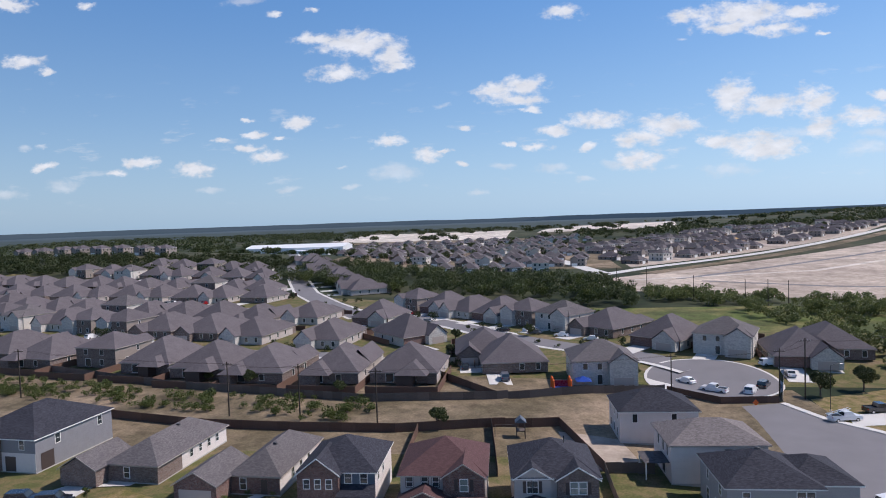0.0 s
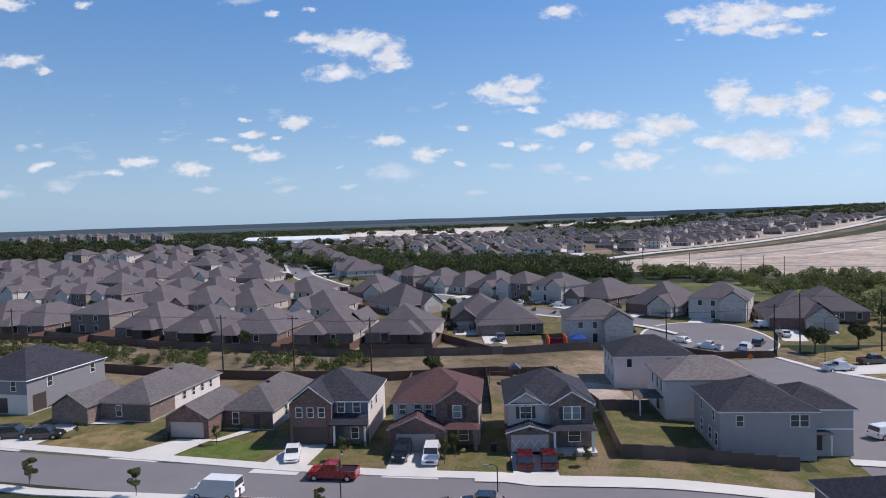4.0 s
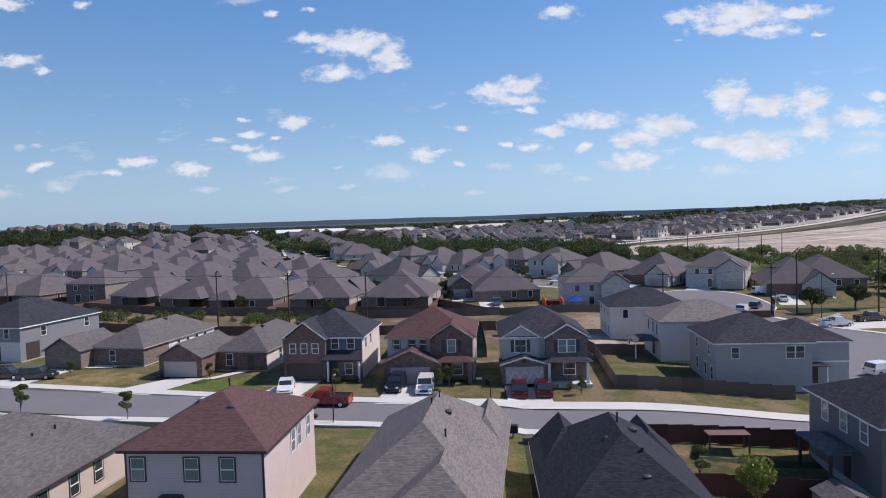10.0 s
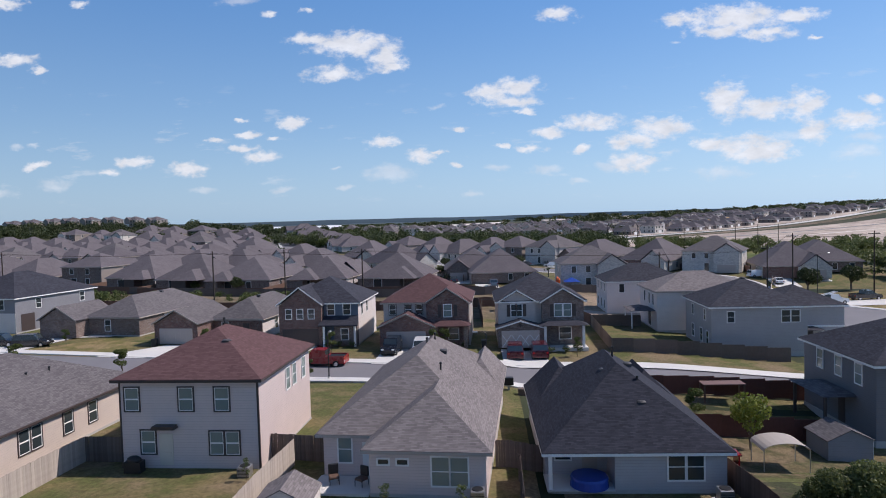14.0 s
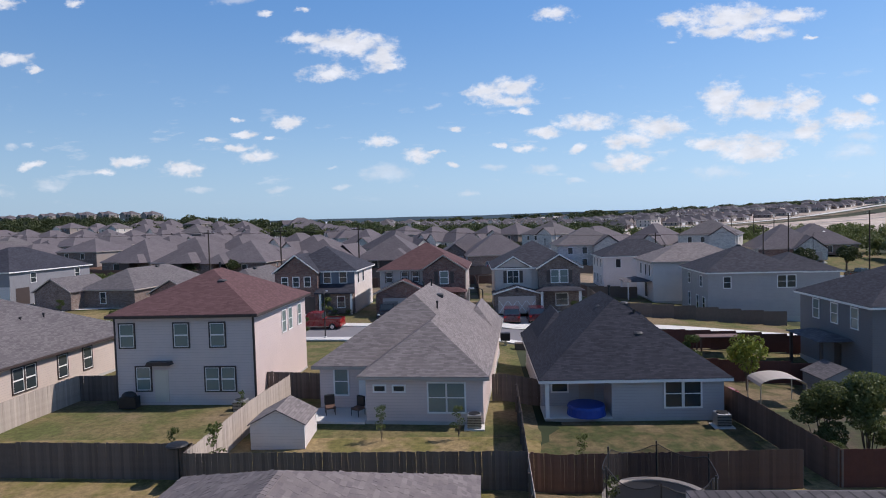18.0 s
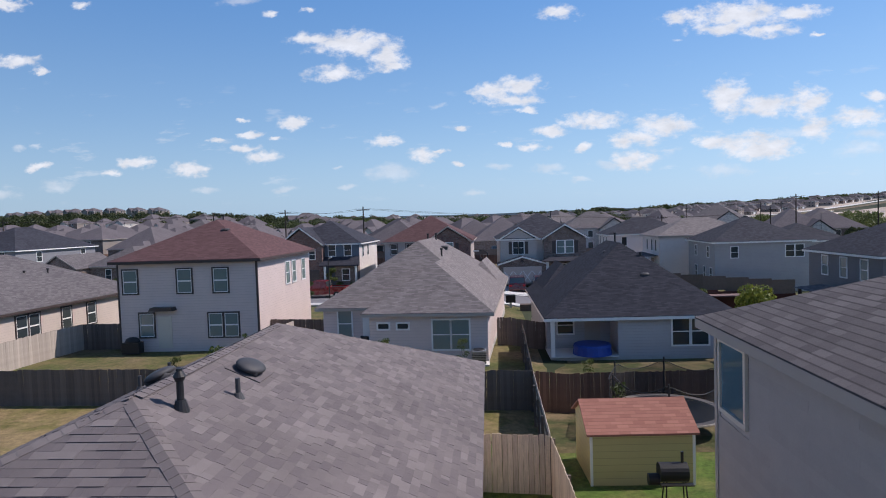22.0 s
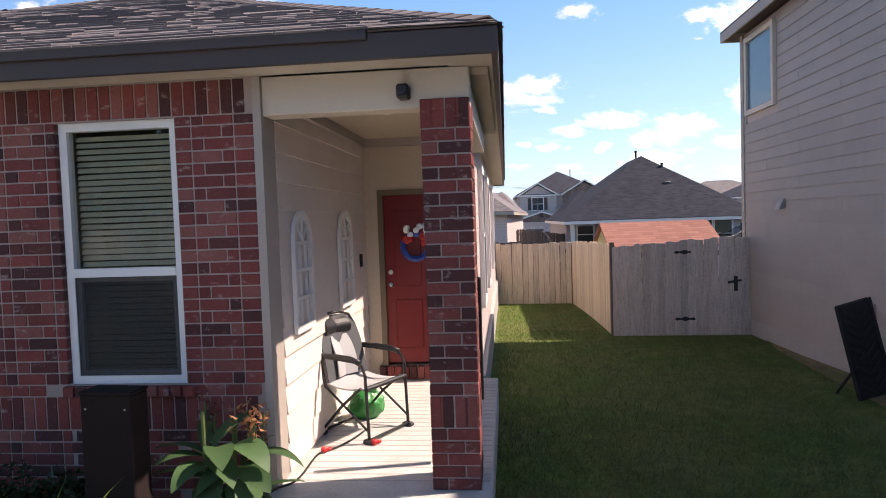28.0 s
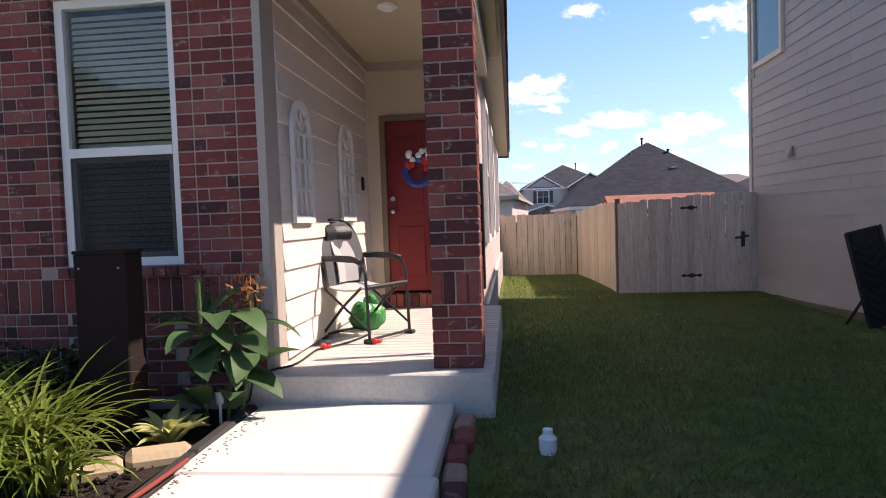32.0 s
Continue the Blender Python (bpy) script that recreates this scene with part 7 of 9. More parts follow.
# ---- sheds, grill, trampoline and yard clutter ----
def shed(label, x, y, z, yaw, w, d, eave, rise, wall, roof):
    s = thing("shed", label, "shed", pose(x, y, z, 0, 0, yaw))
    m = Mesh().box(0, 0, 0, w, d, eave)
    m.prism([(0, eave), (d, eave), (d / 2, eave + rise)], 0, w, 0)
    part("wall", m, wall, s)
    r = Mesh()
    o = 0.12
    for a, b in ((-o, d / 2), (d + o, d / 2)):
        za = eave - o * rise / (d / 2)
        r.solid([(-o, a, za), (w + o, a, za), (w + o, b, eave + rise), (-o, b, eave + rise), (-o, a, za + 0.06), (w + o, a, za + 0.06), (w + o, b, eave + rise + 0.06), (-o, b, eave + rise + 0.06)],
                [(0, 3, 2, 1), (4, 5, 6, 7), (0, 1, 5, 4), (1, 2, 6, 5), (2, 3, 7, 6), (3, 0, 4, 7)])
    part("roof", r, roof, s)
    part("corner_trim", Mesh().box(-0.02, -0.02, 0, 0.06, 0.0, eave), "trim_white", s)
    part("corner_trim", Mesh().box(w - 0.06, -0.02, 0, w + 0.02, 0.0, eave), "trim_white", s)
    return s


y_shed = shed("pale yellow garden shed with a rust shingle roof", 4.35, 19.6, -0.35, 2, 3.0, 2.5, 1.75, 0.62, "shed_yellow", "roof_rust")
shed("small pale shed with a gabled grey roof", -7.75, 32.6, -0.4, 91, 2.5, 2.8, 1.5, 0.72, "white_siding", "roof_taupe")
shed("grey plastic garden shed", 27.6, 45.6, ground(26, 46) - 0.1, 92, 2.8, 3.0, 1.6, 0.7, "steel_siding", "roof_grey")

grill = thing("barrel_grill", "black barrel grill in front of the yellow shed", "grill", pose(6.35, 18.2, ground(6.35, 18.2)))
part("barrel", Mesh().tube((-0.42, 0, 0.95), (0.32, 0, 0.95), 0.26, n=18), "black", grill)
part("firebox", Mesh().tube((-0.7, 0, 0.75), (-0.42, 0, 0.75), 0.16, n=14), "black", grill)
part("chimney", Mesh().tube((0.2, 0, 1.15), (0.2, 0, 1.5), 0.04, n=10), "black", grill)
for x in (-0.3, 0.3):
    for y in (-0.2, 0.2):
        part("leg", Mesh().tube((x, y, 0), (x * 0.8, y * 0.6, 0.8), 0.02), "black", grill)
part("shelf", Mesh().box(-0.45, -0.42, 0.72, 0.4, -0.24, 0.75), "black", grill)
single("towel", Mesh().soft_box(6.0, 17.3, 0.02, 6.6, 17.9, 0.28, 0.05), "cloth_pink", "pink cloth over a small box on the grass", "towel", pose(0, 0, ground(6.3, 17.6)))

tramp = thing("trampoline", "round trampoline with a black safety net", "trampoline", pose(8.1, 25.4, ground(8.1, 25.4)))
R = 2.1
part("mat", Mesh().tube((0, 0, 0.78), (0, 0, 0.80), R - 0.2, n=28), "black", tramp)
ringm = Mesh()
for k in range(28):
    a, b = 2 * math.pi * k / 28, 2 * math.pi * (k + 1) / 28
    ringm.solid([(R * math.cos(t) * s, R * math.sin(t) * s, z) for t in (a, b) for s in (0.88, 1.02) for z in (0.79, 0.84)], [(0, 1, 3, 2), (4, 6, 7, 5), (0, 4, 5, 1), (2, 3, 7, 6), (1, 5, 7, 3), (0, 2, 6, 4)])
part("pad", ringm, "trim_tan", tramp)
MAT["net"] = fine_mesh()
POLES_N = 6
for k in range(POLES_N):
    a = 2 * math.pi * k / POLES_N + 0.3
    c, d = R * 1.05 * math.cos(a), R * 1.05 * math.sin(a)
    part("pole", Mesh().tube((c, d, 0), (c, d, 2.35), 0.035), "black", tramp)
net = Mesh()
rim = []
for k in range(49):
    a = 2 * math.pi * k / 48
    z = 2.3 - 0.38 * abs(math.sin(POLES_N / 2 * (a - 0.3))) ** 0.8
    net.v.extend([(R * math.cos(a), R * math.sin(a), 0.82), (R * math.cos(a), R * math.sin(a), z)])
    rim.append((R * math.cos(a), R * math.sin(a), z))
    if k:
        net.f.append((2 * k - 2, 2 * k, 2 * k + 1, 2 * k - 1))
part("net", net, "net", tramp, "dark see-through safety net")
part("net_rim", Mesh().path(rim, 0.016, 6), "black", tramp)

pool = thing("paddling_pool", "blue vinyl paddling pool on the back porch", "pool", pose(7.35, 38.0, -0.2))
part("wall", Mesh().tube((0, 0, 0), (0, 0, 0.45), 1.12, 1.05, 22), "blue_plastic", pool)
part("rim", Mesh().tube((0, 0, 0.45), (0, 0, 0.58), 1.1, 1.03, 22), "blue_plastic", pool)


def cooler_unit(x, y, z):
    a = thing("air_conditioner", "grey outdoor air conditioner on a concrete pad", "air conditioner", pose(x, y, z), "air conditioners")
    part("casing", Mesh().soft_box(-0.38, -0.38, 0.08, 0.38, 0.38, 0.8, 0.03), "steel", a)
    part("fan_grille", Mesh().tube((0, 0, 0.8), (0, 0, 0.84), 0.33, 0.3, 18), "black", a)
    part("pad", Mesh().box(-0.55, -0.5, -0.05, 0.55, 0.5, 0.08), "concrete", a)
    for i in range(6):
        part("louvre", Mesh().box(-0.385, -0.392, 0.18 + i * 0.09, 0.385, -0.38, 0.21 + i * 0.09), "black", a)


cooler_unit(-13.6, 39.2, -0.25)
cooler_unit(0.9, 35.3, -0.1)
cooler_unit(14.4, 36.2, -0.45)

smoker = thing("grill", "black covered grill against the house wall", "grill", pose(-21.0, 39.7, ground(-21, 39.7)))
part("lid", Mesh().ball((0, 0, 0.85), 0.5, 0.32, 0.3, 12, 6), "black", smoker, smooth=True)
part("cart", Mesh().box(-0.55, -0.3, 0.1, 0.55, 0.3, 0.8), "black", smoker)

fire_pit = thing("fire_pit", "black round metal fire pit on dry grass", "fire pit", pose(-11.2, 24.5, ground(-11.2, 24.5)))
part("bowl", Mesh().tube((0, 0, 0.2), (0, 0, 0.5), 0.42, 0.5, 18), "black", fire_pit)
for a in (0, 90, 180, 270):
    part("leg", Mesh().tube((0.35 * math.cos(radians(a)), 0.35 * math.sin(radians(a)), 0), (0.35 * math.cos(radians(a)), 0.35 * math.sin(radians(a)), 0.25), 0.03), "black", fire_pit)
part("dish", Mesh().ball((0, 0, 0.52), 0.45, 0.45, 0.12, 16, 6), "black", fire_pit)

dish = thing("satellite_dish", "dark satellite dish on a post behind the fence", "satellite dish", pose(-12.6, 29.0, 0.9))
part("post", Mesh().tube((0, 0, -1.3), (0, 0, 0.4), 0.04), "black", dish)
part("reflector", Mesh().ball((0, -0.1, 0.45), 0.5, 0.5, 0.12, 16, 6), "black", dish)

loungers = thing("patio_chair", "brown cushioned patio chair on the slab", "chair", pose(-7.6, 37.6, 0.06, 0, 0, 20), "patio chairs")
part("seat", Mesh().soft_box(-0.3, -0.3, 0.35, 0.3, 0.3, 0.5, 0.04), "fence_warm", loungers)
part("backrest", Mesh().soft_box(-0.3, 0.22, 0.5, 0.3, 0.36, 1.1, 0.04), "black", loungers)
for x in (-0.27, 0.27):
    for y in (-0.27, 0.3):
        part("leg", Mesh().tube((x, y, 0), (x, y, 0.36), 0.02), "black", loungers)
copy_thing(loungers, pose(-5.9, 37.3, 0.06, 0, 0, -30))

# the arched white shelter and the red table in the garden beyond
arch = Mesh()
for k in range(10):
    a, b = math.pi * k / 10, math.pi * (k + 1) / 10
    arch.solid([(1.5 * math.cos(t), y, 0.5 * math.sin(t) + h) for t in (a, b) for y in (0, 2.2) for h in (1.45, 1.49)], [(0, 1, 3, 2), (4, 6, 7, 5), (0, 4, 5, 1), (2, 3, 7, 6), (1, 5, 7, 3), (0, 2, 6, 4)])
shelter = thing("shelter", "pale arched fabric shelter on posts in the garden", "shelter", pose(20.6, 42.6, ground(20.4, 43)) @ Matrix.Scale(0.98, 4))
part("cover", arch, "trim_tan", shelter)
for x in (-1.46, 1.46):
    for y in (0.05, 2.1):
        part("post", Mesh().tube((x, y, 0), (x, y, 1.48), 0.04), "steel", shelter)
single("garden_table", Mesh().box(-0.9, -0.6, 0.7, 0.9, 0.6, 0.78).box(-0.8, -0.5, 0, -0.7, 0.5, 0.7).box(0.7, -0.5, 0, 0.8, 0.5, 0.7), "red_paint", "red garden table near the fence", "table", pose(17.2, 44.0, ground(17.2, 44)))
MAT["pergola_pink"] = plain("faded reddish board", (0.18, 0.11, 0.10), 0.8, vary=0.2)
pergola = thing("pergola", "reddish open garden shelter with a flat roof", "pergola", pose(20.5, 58.0, ground(22, 58.5)))
part("roof", Mesh().box(0, 0, 1.6, 3.6, 1.4, 1.68), "pergola_pink", pergola)
for x in (0.1, 3.5):
    for y in (0.1, 1.3):
        part("post", Mesh().box(x - 0.06, y - 0.06, 0, x + 0.06, y + 0.06, 1.6), "fence_warm", pergola)

# ---- drives and paths along the street ----
for pts in [[(-27.5, 72.8), (-21.5, 72.0), (-20.3, 82.4), (-24.8, 82.4)], [(-11.5, 71.3), (-5.0, 70.7), (-6.2, 79.6), (-11.2, 79.6)], [(3.4, 70.3), (8.6, 70.1), (8.2, 79.0), (3.2, 79.0)],
            [(-47.5, 77.5), (-40.5, 76.2), (-36.8, 84.4), (-41.8, 84.6)], [(-70.5, 82.2), (-61.5, 80.2), (-59.5, 91.2), (-64.0, 92.0)], [(-87, 87), (-80, 85), (-80, 97), (-86, 98)]]:
    patch("driveway", pts, "concrete_far", "pale concrete driveway", 0.10, category="driveway")
for pts in [[(-37, 83.5), (-35.5, 83.5), (-31.8, 88.2), (-33.4, 88.6)], [(-60, 91.2), (-54.0, 91.6), (-51.2, 97.5), (-53.0, 97.8)], [(-1, 70), (34, 68.2), (34, 69.5), (-1, 71.4)], [(43.5, 78.6), (49, 77.5), (50, 79.4), (44, 80.5)]]:
    patch("pavement", pts, "concrete_far", "pale concrete path", 0.17, category="pavement")
patch("kerb_lawn", [(-40, 78.5), (-28.5, 76.0), (-27, 82.5), (-35, 84)], "lawn_green", "watered green front lawn", 0.05)
patch("lawn_beside", [(-61, 83), (-48.5, 79.8), (-43.5, 85.5), (-54, 90.5)], "lawn_dry", "dry front lawn with green edges", 0.05)
patch("lawn_strip", [(14.5, 72), (44, 69.5), (44, 76.5), (14.5, 77.5)], "lawn", "grass strip before the corner fence", 0.05)
patch("bare_soil", [(13, 98), (24, 98), (22, 112), (12, 116)], "sand", "bare pale building soil", 0.06)
patch("driveway_far", [(66, 121.5), (84, 123), (84, 131), (68, 128)], "concrete_far", "pale concrete apron", 0.10, category="driveway")


# ---- front garden ----
rnd = random.Random(21)
path_slab = single("path", Mesh().soft_box(-0.29, 3.62, 0.05, 0.95, 4.738, 0.365, 0.012).soft_box(-0.25, -4.0, 0.05, 0.98, 3.605, 0.365, 0.012), "concrete", "sunlit pale concrete garden path", "path", kind="structure")
MAT["edging_pale"] = plain("worn pinkish brick", (0.30, 0.20, 0.155), 0.9, vary=0.3)
edging = thing("brick_edging", "row of worn red edging bricks beside the path", "edging")
for k in range(7):
    y = 4.5 - k * 0.245
    part("brick", Mesh().soft_box(-0.055, -0.115, -0.1, 0.055, 0.115, 0.07, 0.015), MAT["brick_piece"] if k % 3 else "edging_pale", edging, at=pose(1.04 + rnd.uniform(-0.015, 0.015), y, 0.27 + rnd.uniform(-0.02, 0.01), rnd.uniform(-3, 3), rnd.uniform(-4, 4), rnd.uniform(-6, 6)))
patch("flower_bed", [(-3.2, 2.2), (-0.46, 2.2), (-0.44, 4.85), (-3.2, 4.85)], "mulch", "flower bed of dark bark mulch", 0.05, cells=0.15)
chips = Mesh()
for _ in range(900):
    x, y = rnd.uniform(-2.2, -0.5), rnd.uniform(2.8, 4.8)
    m = pose(x, y, ground(x, y) + 0.06, rnd.uniform(-30, 30), rnd.uniform(-30, 30), rnd.uniform(0, 360))
    chips.box(-0.03, -0.009, -0.004, 0.03, 0.009, 0.006, m)
single("mulch_chips", chips, "mulch", "loose dark bark chips on the bed", "mulch", kind="stuff")
MAT["edging_dark"] = plain("black weathered edging", (0.04, 0.037, 0.036), 0.8, vary=0.3)
border = thing("bed_border", "dark weathered timber edging of the flower bed", "edging")
for a, b in (((-0.35, 4.72), (-0.33, 3.9)), ((-0.325, 3.88), (-0.29, 2.9))):
    q = math.degrees(math.atan2(b[1] - a[1], b[0] - a[0]))
    length = math.hypot(b[0] - a[0], b[1] - a[1])
    part("timber", Mesh().soft_box(0, -0.04, -0.1, length, 0.04, 0.1, 0.016), "edging_dark", border, at=pose(a[0], a[1], 0.27, 0, 0, q))
for x, y, s in ((-0.53, 3.93, 0.8), (-0.80, 3.72, 0.85)):
    single("edging_stone", Mesh().soft_box(-0.2 * s, -0.08, -0.06, 0.2 * s, 0.08, 0.09, 0.03), "lime_stone", "tan rough edging stone in the bed", "stone", pose(x, y, 0.28, 4, 3, 34), "edging stones")
MAT["dry_leaf"] = plain("dry leaf bits", (0.16, 0.10, 0.06), 0.9, vary=0.3)
MAT["hose_dark"] = plain("old red hose", (0.22, 0.04, 0.03), 0.55)
hose = Mesh()
pts = [(-0.26 - 0.07 * t + 0.012 * math.sin(t * 5), 3.72 - 1.2 * t, 0.388) for t in np.linspace(0, 1, 14)]
hose.path(pts, 0.012, 8)
single("garden_hose", hose, "hose_dark", "faded red garden hose on the path edge", "hose")
crumbs = Mesh()
for _ in range(60):
    y = rnd.uniform(3.3, 4.6)
    crumbs.box(-0.008, -0.003, 0, 0.008, 0.003, 0.002, pose(-0.25 + abs(rnd.gauss(0, 0.05)), y, 0.367, rnd.uniform(-8, 8), rnd.uniform(-8, 8), rnd.uniform(0, 360)))
single("leaf_litter", crumbs, "dry_leaf", "dry leaf crumbs along the path edge", "litter", kind="stuff")
solar = thing("path_light", "small solar stake light in the mulch", "light", pose(-0.47, 4.52, 0.27))
part("stake", Mesh().tube((0, 0, 0), (0, 0, 0.16), 0.009), "white_plastic", solar)
part("lantern", Mesh().tube((0, 0, 0.16), (0, 0, 0.24), 0.022, 0.03, 12), "lamp_lens", solar)
part("cap", Mesh().tube((0, 0, 0.24), (0, 0, 0.27), 0.038, 0.03, 12), "black", solar)
jar = thing("white_jar", "white plastic jar lying on the grass", "jar", pose(1.49, 4.15, ground(1.49, 4.15) + 0.02) @ Matrix.Scale(0.8, 4))
part("body", Mesh().tube((0, 0, 0), (0, 0, 0.1), 0.055, 0.06, 14).tube((0, 0, 0.1), (0, 0, 0.13), 0.06, 0.03, 14), "white_plastic", jar)
part("lid", Mesh().tube((0, 0, 0.13), (0, 0, 0.16), 0.033, 0.033, 12), "white_plastic", jar)

pedestal = thing("pedestal", "tall dark brown wooden box in the flower bed", "box", pose(-0.985, 4.3, 0.22, 0, 0, -4))
part("body", Mesh().soft_box(-0.165, -0.1, 0, 0.165, 0.06, 1.16, 0.008), "brown_box", pedestal)
part("top", Mesh().soft_box(-0.17, -0.105, 1.16, 0.17, 0.065, 1.18, 0.006), "brown_box", pedestal)
for x, z in ((-0.14, 1.08), (0.14, 1.08)):
    part("screw", Mesh().tube((x * 0.9, -0.1, z), (x * 0.9, -0.106, z), 0.006, n=8), "steel", pedestal)


def leaf_blade(length, width, bend, curl, n=8):
    """A pointed leaf that rises and bends over, with a folded midrib."""
    m = Mesh()
    rows_ = []
    x = z = 0.0
    a = radians(bend[0])
    for i in range(n + 1):
        t = i / n
        w = width * math.sin(math.pi * min(1, 0.06 + t * 0.94)) ** 0.8 * (1 - 0.25 * t)
        k = len(m.v)
        m.v.extend([(x, -w / 2, z + curl * w), (x, 0, z), (x, w / 2, z + curl * w)])
        rows_.append(k)
        a = radians(bend[0] + (bend[1] - bend[0]) * t)
        x += math.cos(a) * length / n
        z += math.sin(a) * length / n
    for p, q in zip(rows_, rows_[1:]):
        m.f += [(p, p + 1, q + 1, q), (p + 1, p + 2, q + 2, q + 1)]
    return m


MAT["canna_leaf"] = leafy("broad canna leaf", (0.042, 0.10, 0.036), (0.085, 0.155, 0.062), 0.2)
MAT["dead_flower_dark"] = leafy("dark dry petal", (0.10, 0.03, 0.03), (0.16, 0.06, 0.05), 0.2)
MAT["hosta_leaf"] = leafy("yellow-green hosta leaf", (0.26, 0.32, 0.08), (0.62, 0.60, 0.30), 0.3)
MAT["lily_leaf"] = leafy("long strap leaf", (0.085, 0.14, 0.018), (0.20, 0.25, 0.05), 0.3)
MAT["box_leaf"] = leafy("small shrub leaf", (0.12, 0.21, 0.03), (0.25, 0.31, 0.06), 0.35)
# copy of the shrub leaf with the shade by the wall in its colour
MAT["box_leaf_shade"] = leafy("shrub leaf darkened for shade", (0.016, 0.032, 0.010), (0.03, 0.05, 0.015), 0.15)
MAT["dead_flower"] = leafy("dry orange petal", (0.30, 0.10, 0.03), (0.45, 0.22, 0.10), 0.3)
MAT["stem"] = plain("green stem", (0.11, 0.15, 0.05), 0.6)
canna = thing("canna_plant", "broad-leaved canna plant with spent orange flowers", "plant", pose(-0.53, 4.5, 0.25))
for sx, sy, tip in ((-0.03, 0, 0.95), (0.14, 0.06, 0.85), (0.24, 0.1, 0.8)):
    part("stem", Mesh().path([(sx * 0.6, sy, 0), (sx * 0.9, sy, 0.4), (sx, sy, tip)], 0.013, 8), "stem", canna)
LEFT_LEAVES = [(-0.03, 176, 0.68, 0.36, 0.17, 24, -24), (-0.03, 189, 0.55, 0.36, 0.17, 16, -18), (0.0, -40, 0.64, 0.36, 0.2, 8, -42), (0.0, -70, 0.52, 0.36, 0.21, 4, -55), (0.02, 40, 0.72, 0.32, 0.15, 55, 5),
               (-0.03, 120, 0.72, 0.3, 0.13, 50, 0), (-0.03, 258, 0.62, 0.32, 0.17, 16, -50), (0.05, -60, 0.72, 0.36, 0.2, 22, -40), (-0.03, 214, 0.66, 0.32, 0.17, 22, -30)]
RIGHT_LEAVES = [(0.14, -30, 0.72, 0.38, 0.21, 18, -62), (0.24, 8, 0.64, 0.38, 0.15, 24, -58), (0.14, -55, 0.48, 0.38, 0.21, 6, -64), (0.14, 5, 0.40, 0.34, 0.18, 8, -62), (0.24, -70, 0.50, 0.36, 0.19, 8, -60),
                (0.2, 60, 0.6, 0.32, 0.15, 50, -20), (0.14, -118, 0.58, 0.3, 0.16, 14, -55), (0.1, 160, 0.5, 0.34, 0.17, 30, -30), (0.2, -20, 0.36, 0.34, 0.18, 4, -60), (0.2, -45, 0.6, 0.36, 0.2, 12, -52)]
LOW_LEAVES = [(rnd.choice((-0.03, 0.05, 0.14, 0.24)), rnd.uniform(-150, 60), rnd.uniform(0.12, 0.4), rnd.uniform(0.3, 0.4), rnd.uniform(0.14, 0.2), rnd.uniform(30, 62), rnd.uniform(-45, 0)) for _ in range(8)]
for sx, az, z, ln, wd, b0, b1 in LEFT_LEAVES + RIGHT_LEAVES + LOW_LEAVES:
    part("leaf", leaf_blade(ln, wd, (b0, b1), 0.12, 10), "canna_leaf", canna, at=pose(sx, 0.03 if sx > 0.1 else 0, z, rnd.uniform(-22, 22), 0, az), smooth=True)
for k, (x, y, top) in enumerate([(-0.04, 0.06, 0.98), (0.0, 0.1, 0.9), (0.16, 0.06, 0.88), (0.22, 0.1, 0.92), (0.27, 0.06, 0.86), (0.32, 0.1, 0.9), (0.29, 0.04, 0.84)]):
    part("flower_stalk", Mesh().path([(x * 0.7, y * 0.5, 0.4), (x * 0.95, y, top - 0.2), (x, y, top)], 0.007, 6), "stem", canna)
    f = Mesh()
    for j in range(24):
        d = pose(x + rnd.gauss(0, 0.022), y + rnd.gauss(0, 0.022), top + rnd.uniform(-0.12, 0.08), rnd.uniform(0, 360), rnd.uniform(0, 360), rnd.uniform(0, 360))
        f.solid([(0, -0.01, 0), (0.045, 0, 0.01), (0, 0.01, 0)], [(0, 1, 2)], d)
    part("flower", f, "dead_flower" if k > 1 else "dead_flower_dark", canna, "dry orange flower head")
hosta = thing("hosta_plant", "yellow-green hosta in the mulch", "plant", pose(-0.62, 4.20, 0.28))
for k in range(34):
    part("leaf", leaf_blade(rnd.uniform(0.2, 0.31), rnd.uniform(0.06, 0.095), (rnd.uniform(42, 84), rnd.uniform(-35, 35)), 0.3, 6), "hosta_leaf", hosta, at=pose(rnd.uniform(-0.03, 0.03), rnd.uniform(-0.03, 0.03), 0, 0, 0, k * 137.5), smooth=True)


def lily(x, y, count, size, seed):
    r = random.Random(seed)
    t = thing("day_lily", "clump of long arching strap leaves", "plant", pose(x, y, ground(x, y) + 0.03), "strap-leaved clumps")
    for k in range(count):
        part("leaf", leaf_blade(size * r.uniform(0.7, 1.15), r.uniform(0.017, 0.03), (r.uniform(62, 88), r.uniform(-70, 20)), 0.3, 7), "lily_leaf", t, at=pose(r.gauss(0, 0.07), r.gauss(0, 0.07), 0, 0, 0, k * 137.5 + r.uniform(-20, 20)), smooth=True)


lily(-1.12, 3.75, 150, 0.74, 1)
lily(-0.86, 3.55, 80, 0.5, 2)
lily(-1.42, 3.55, 130, 0.78, 3)
lily(-1.22, 3.42, 80, 0.6, 4)


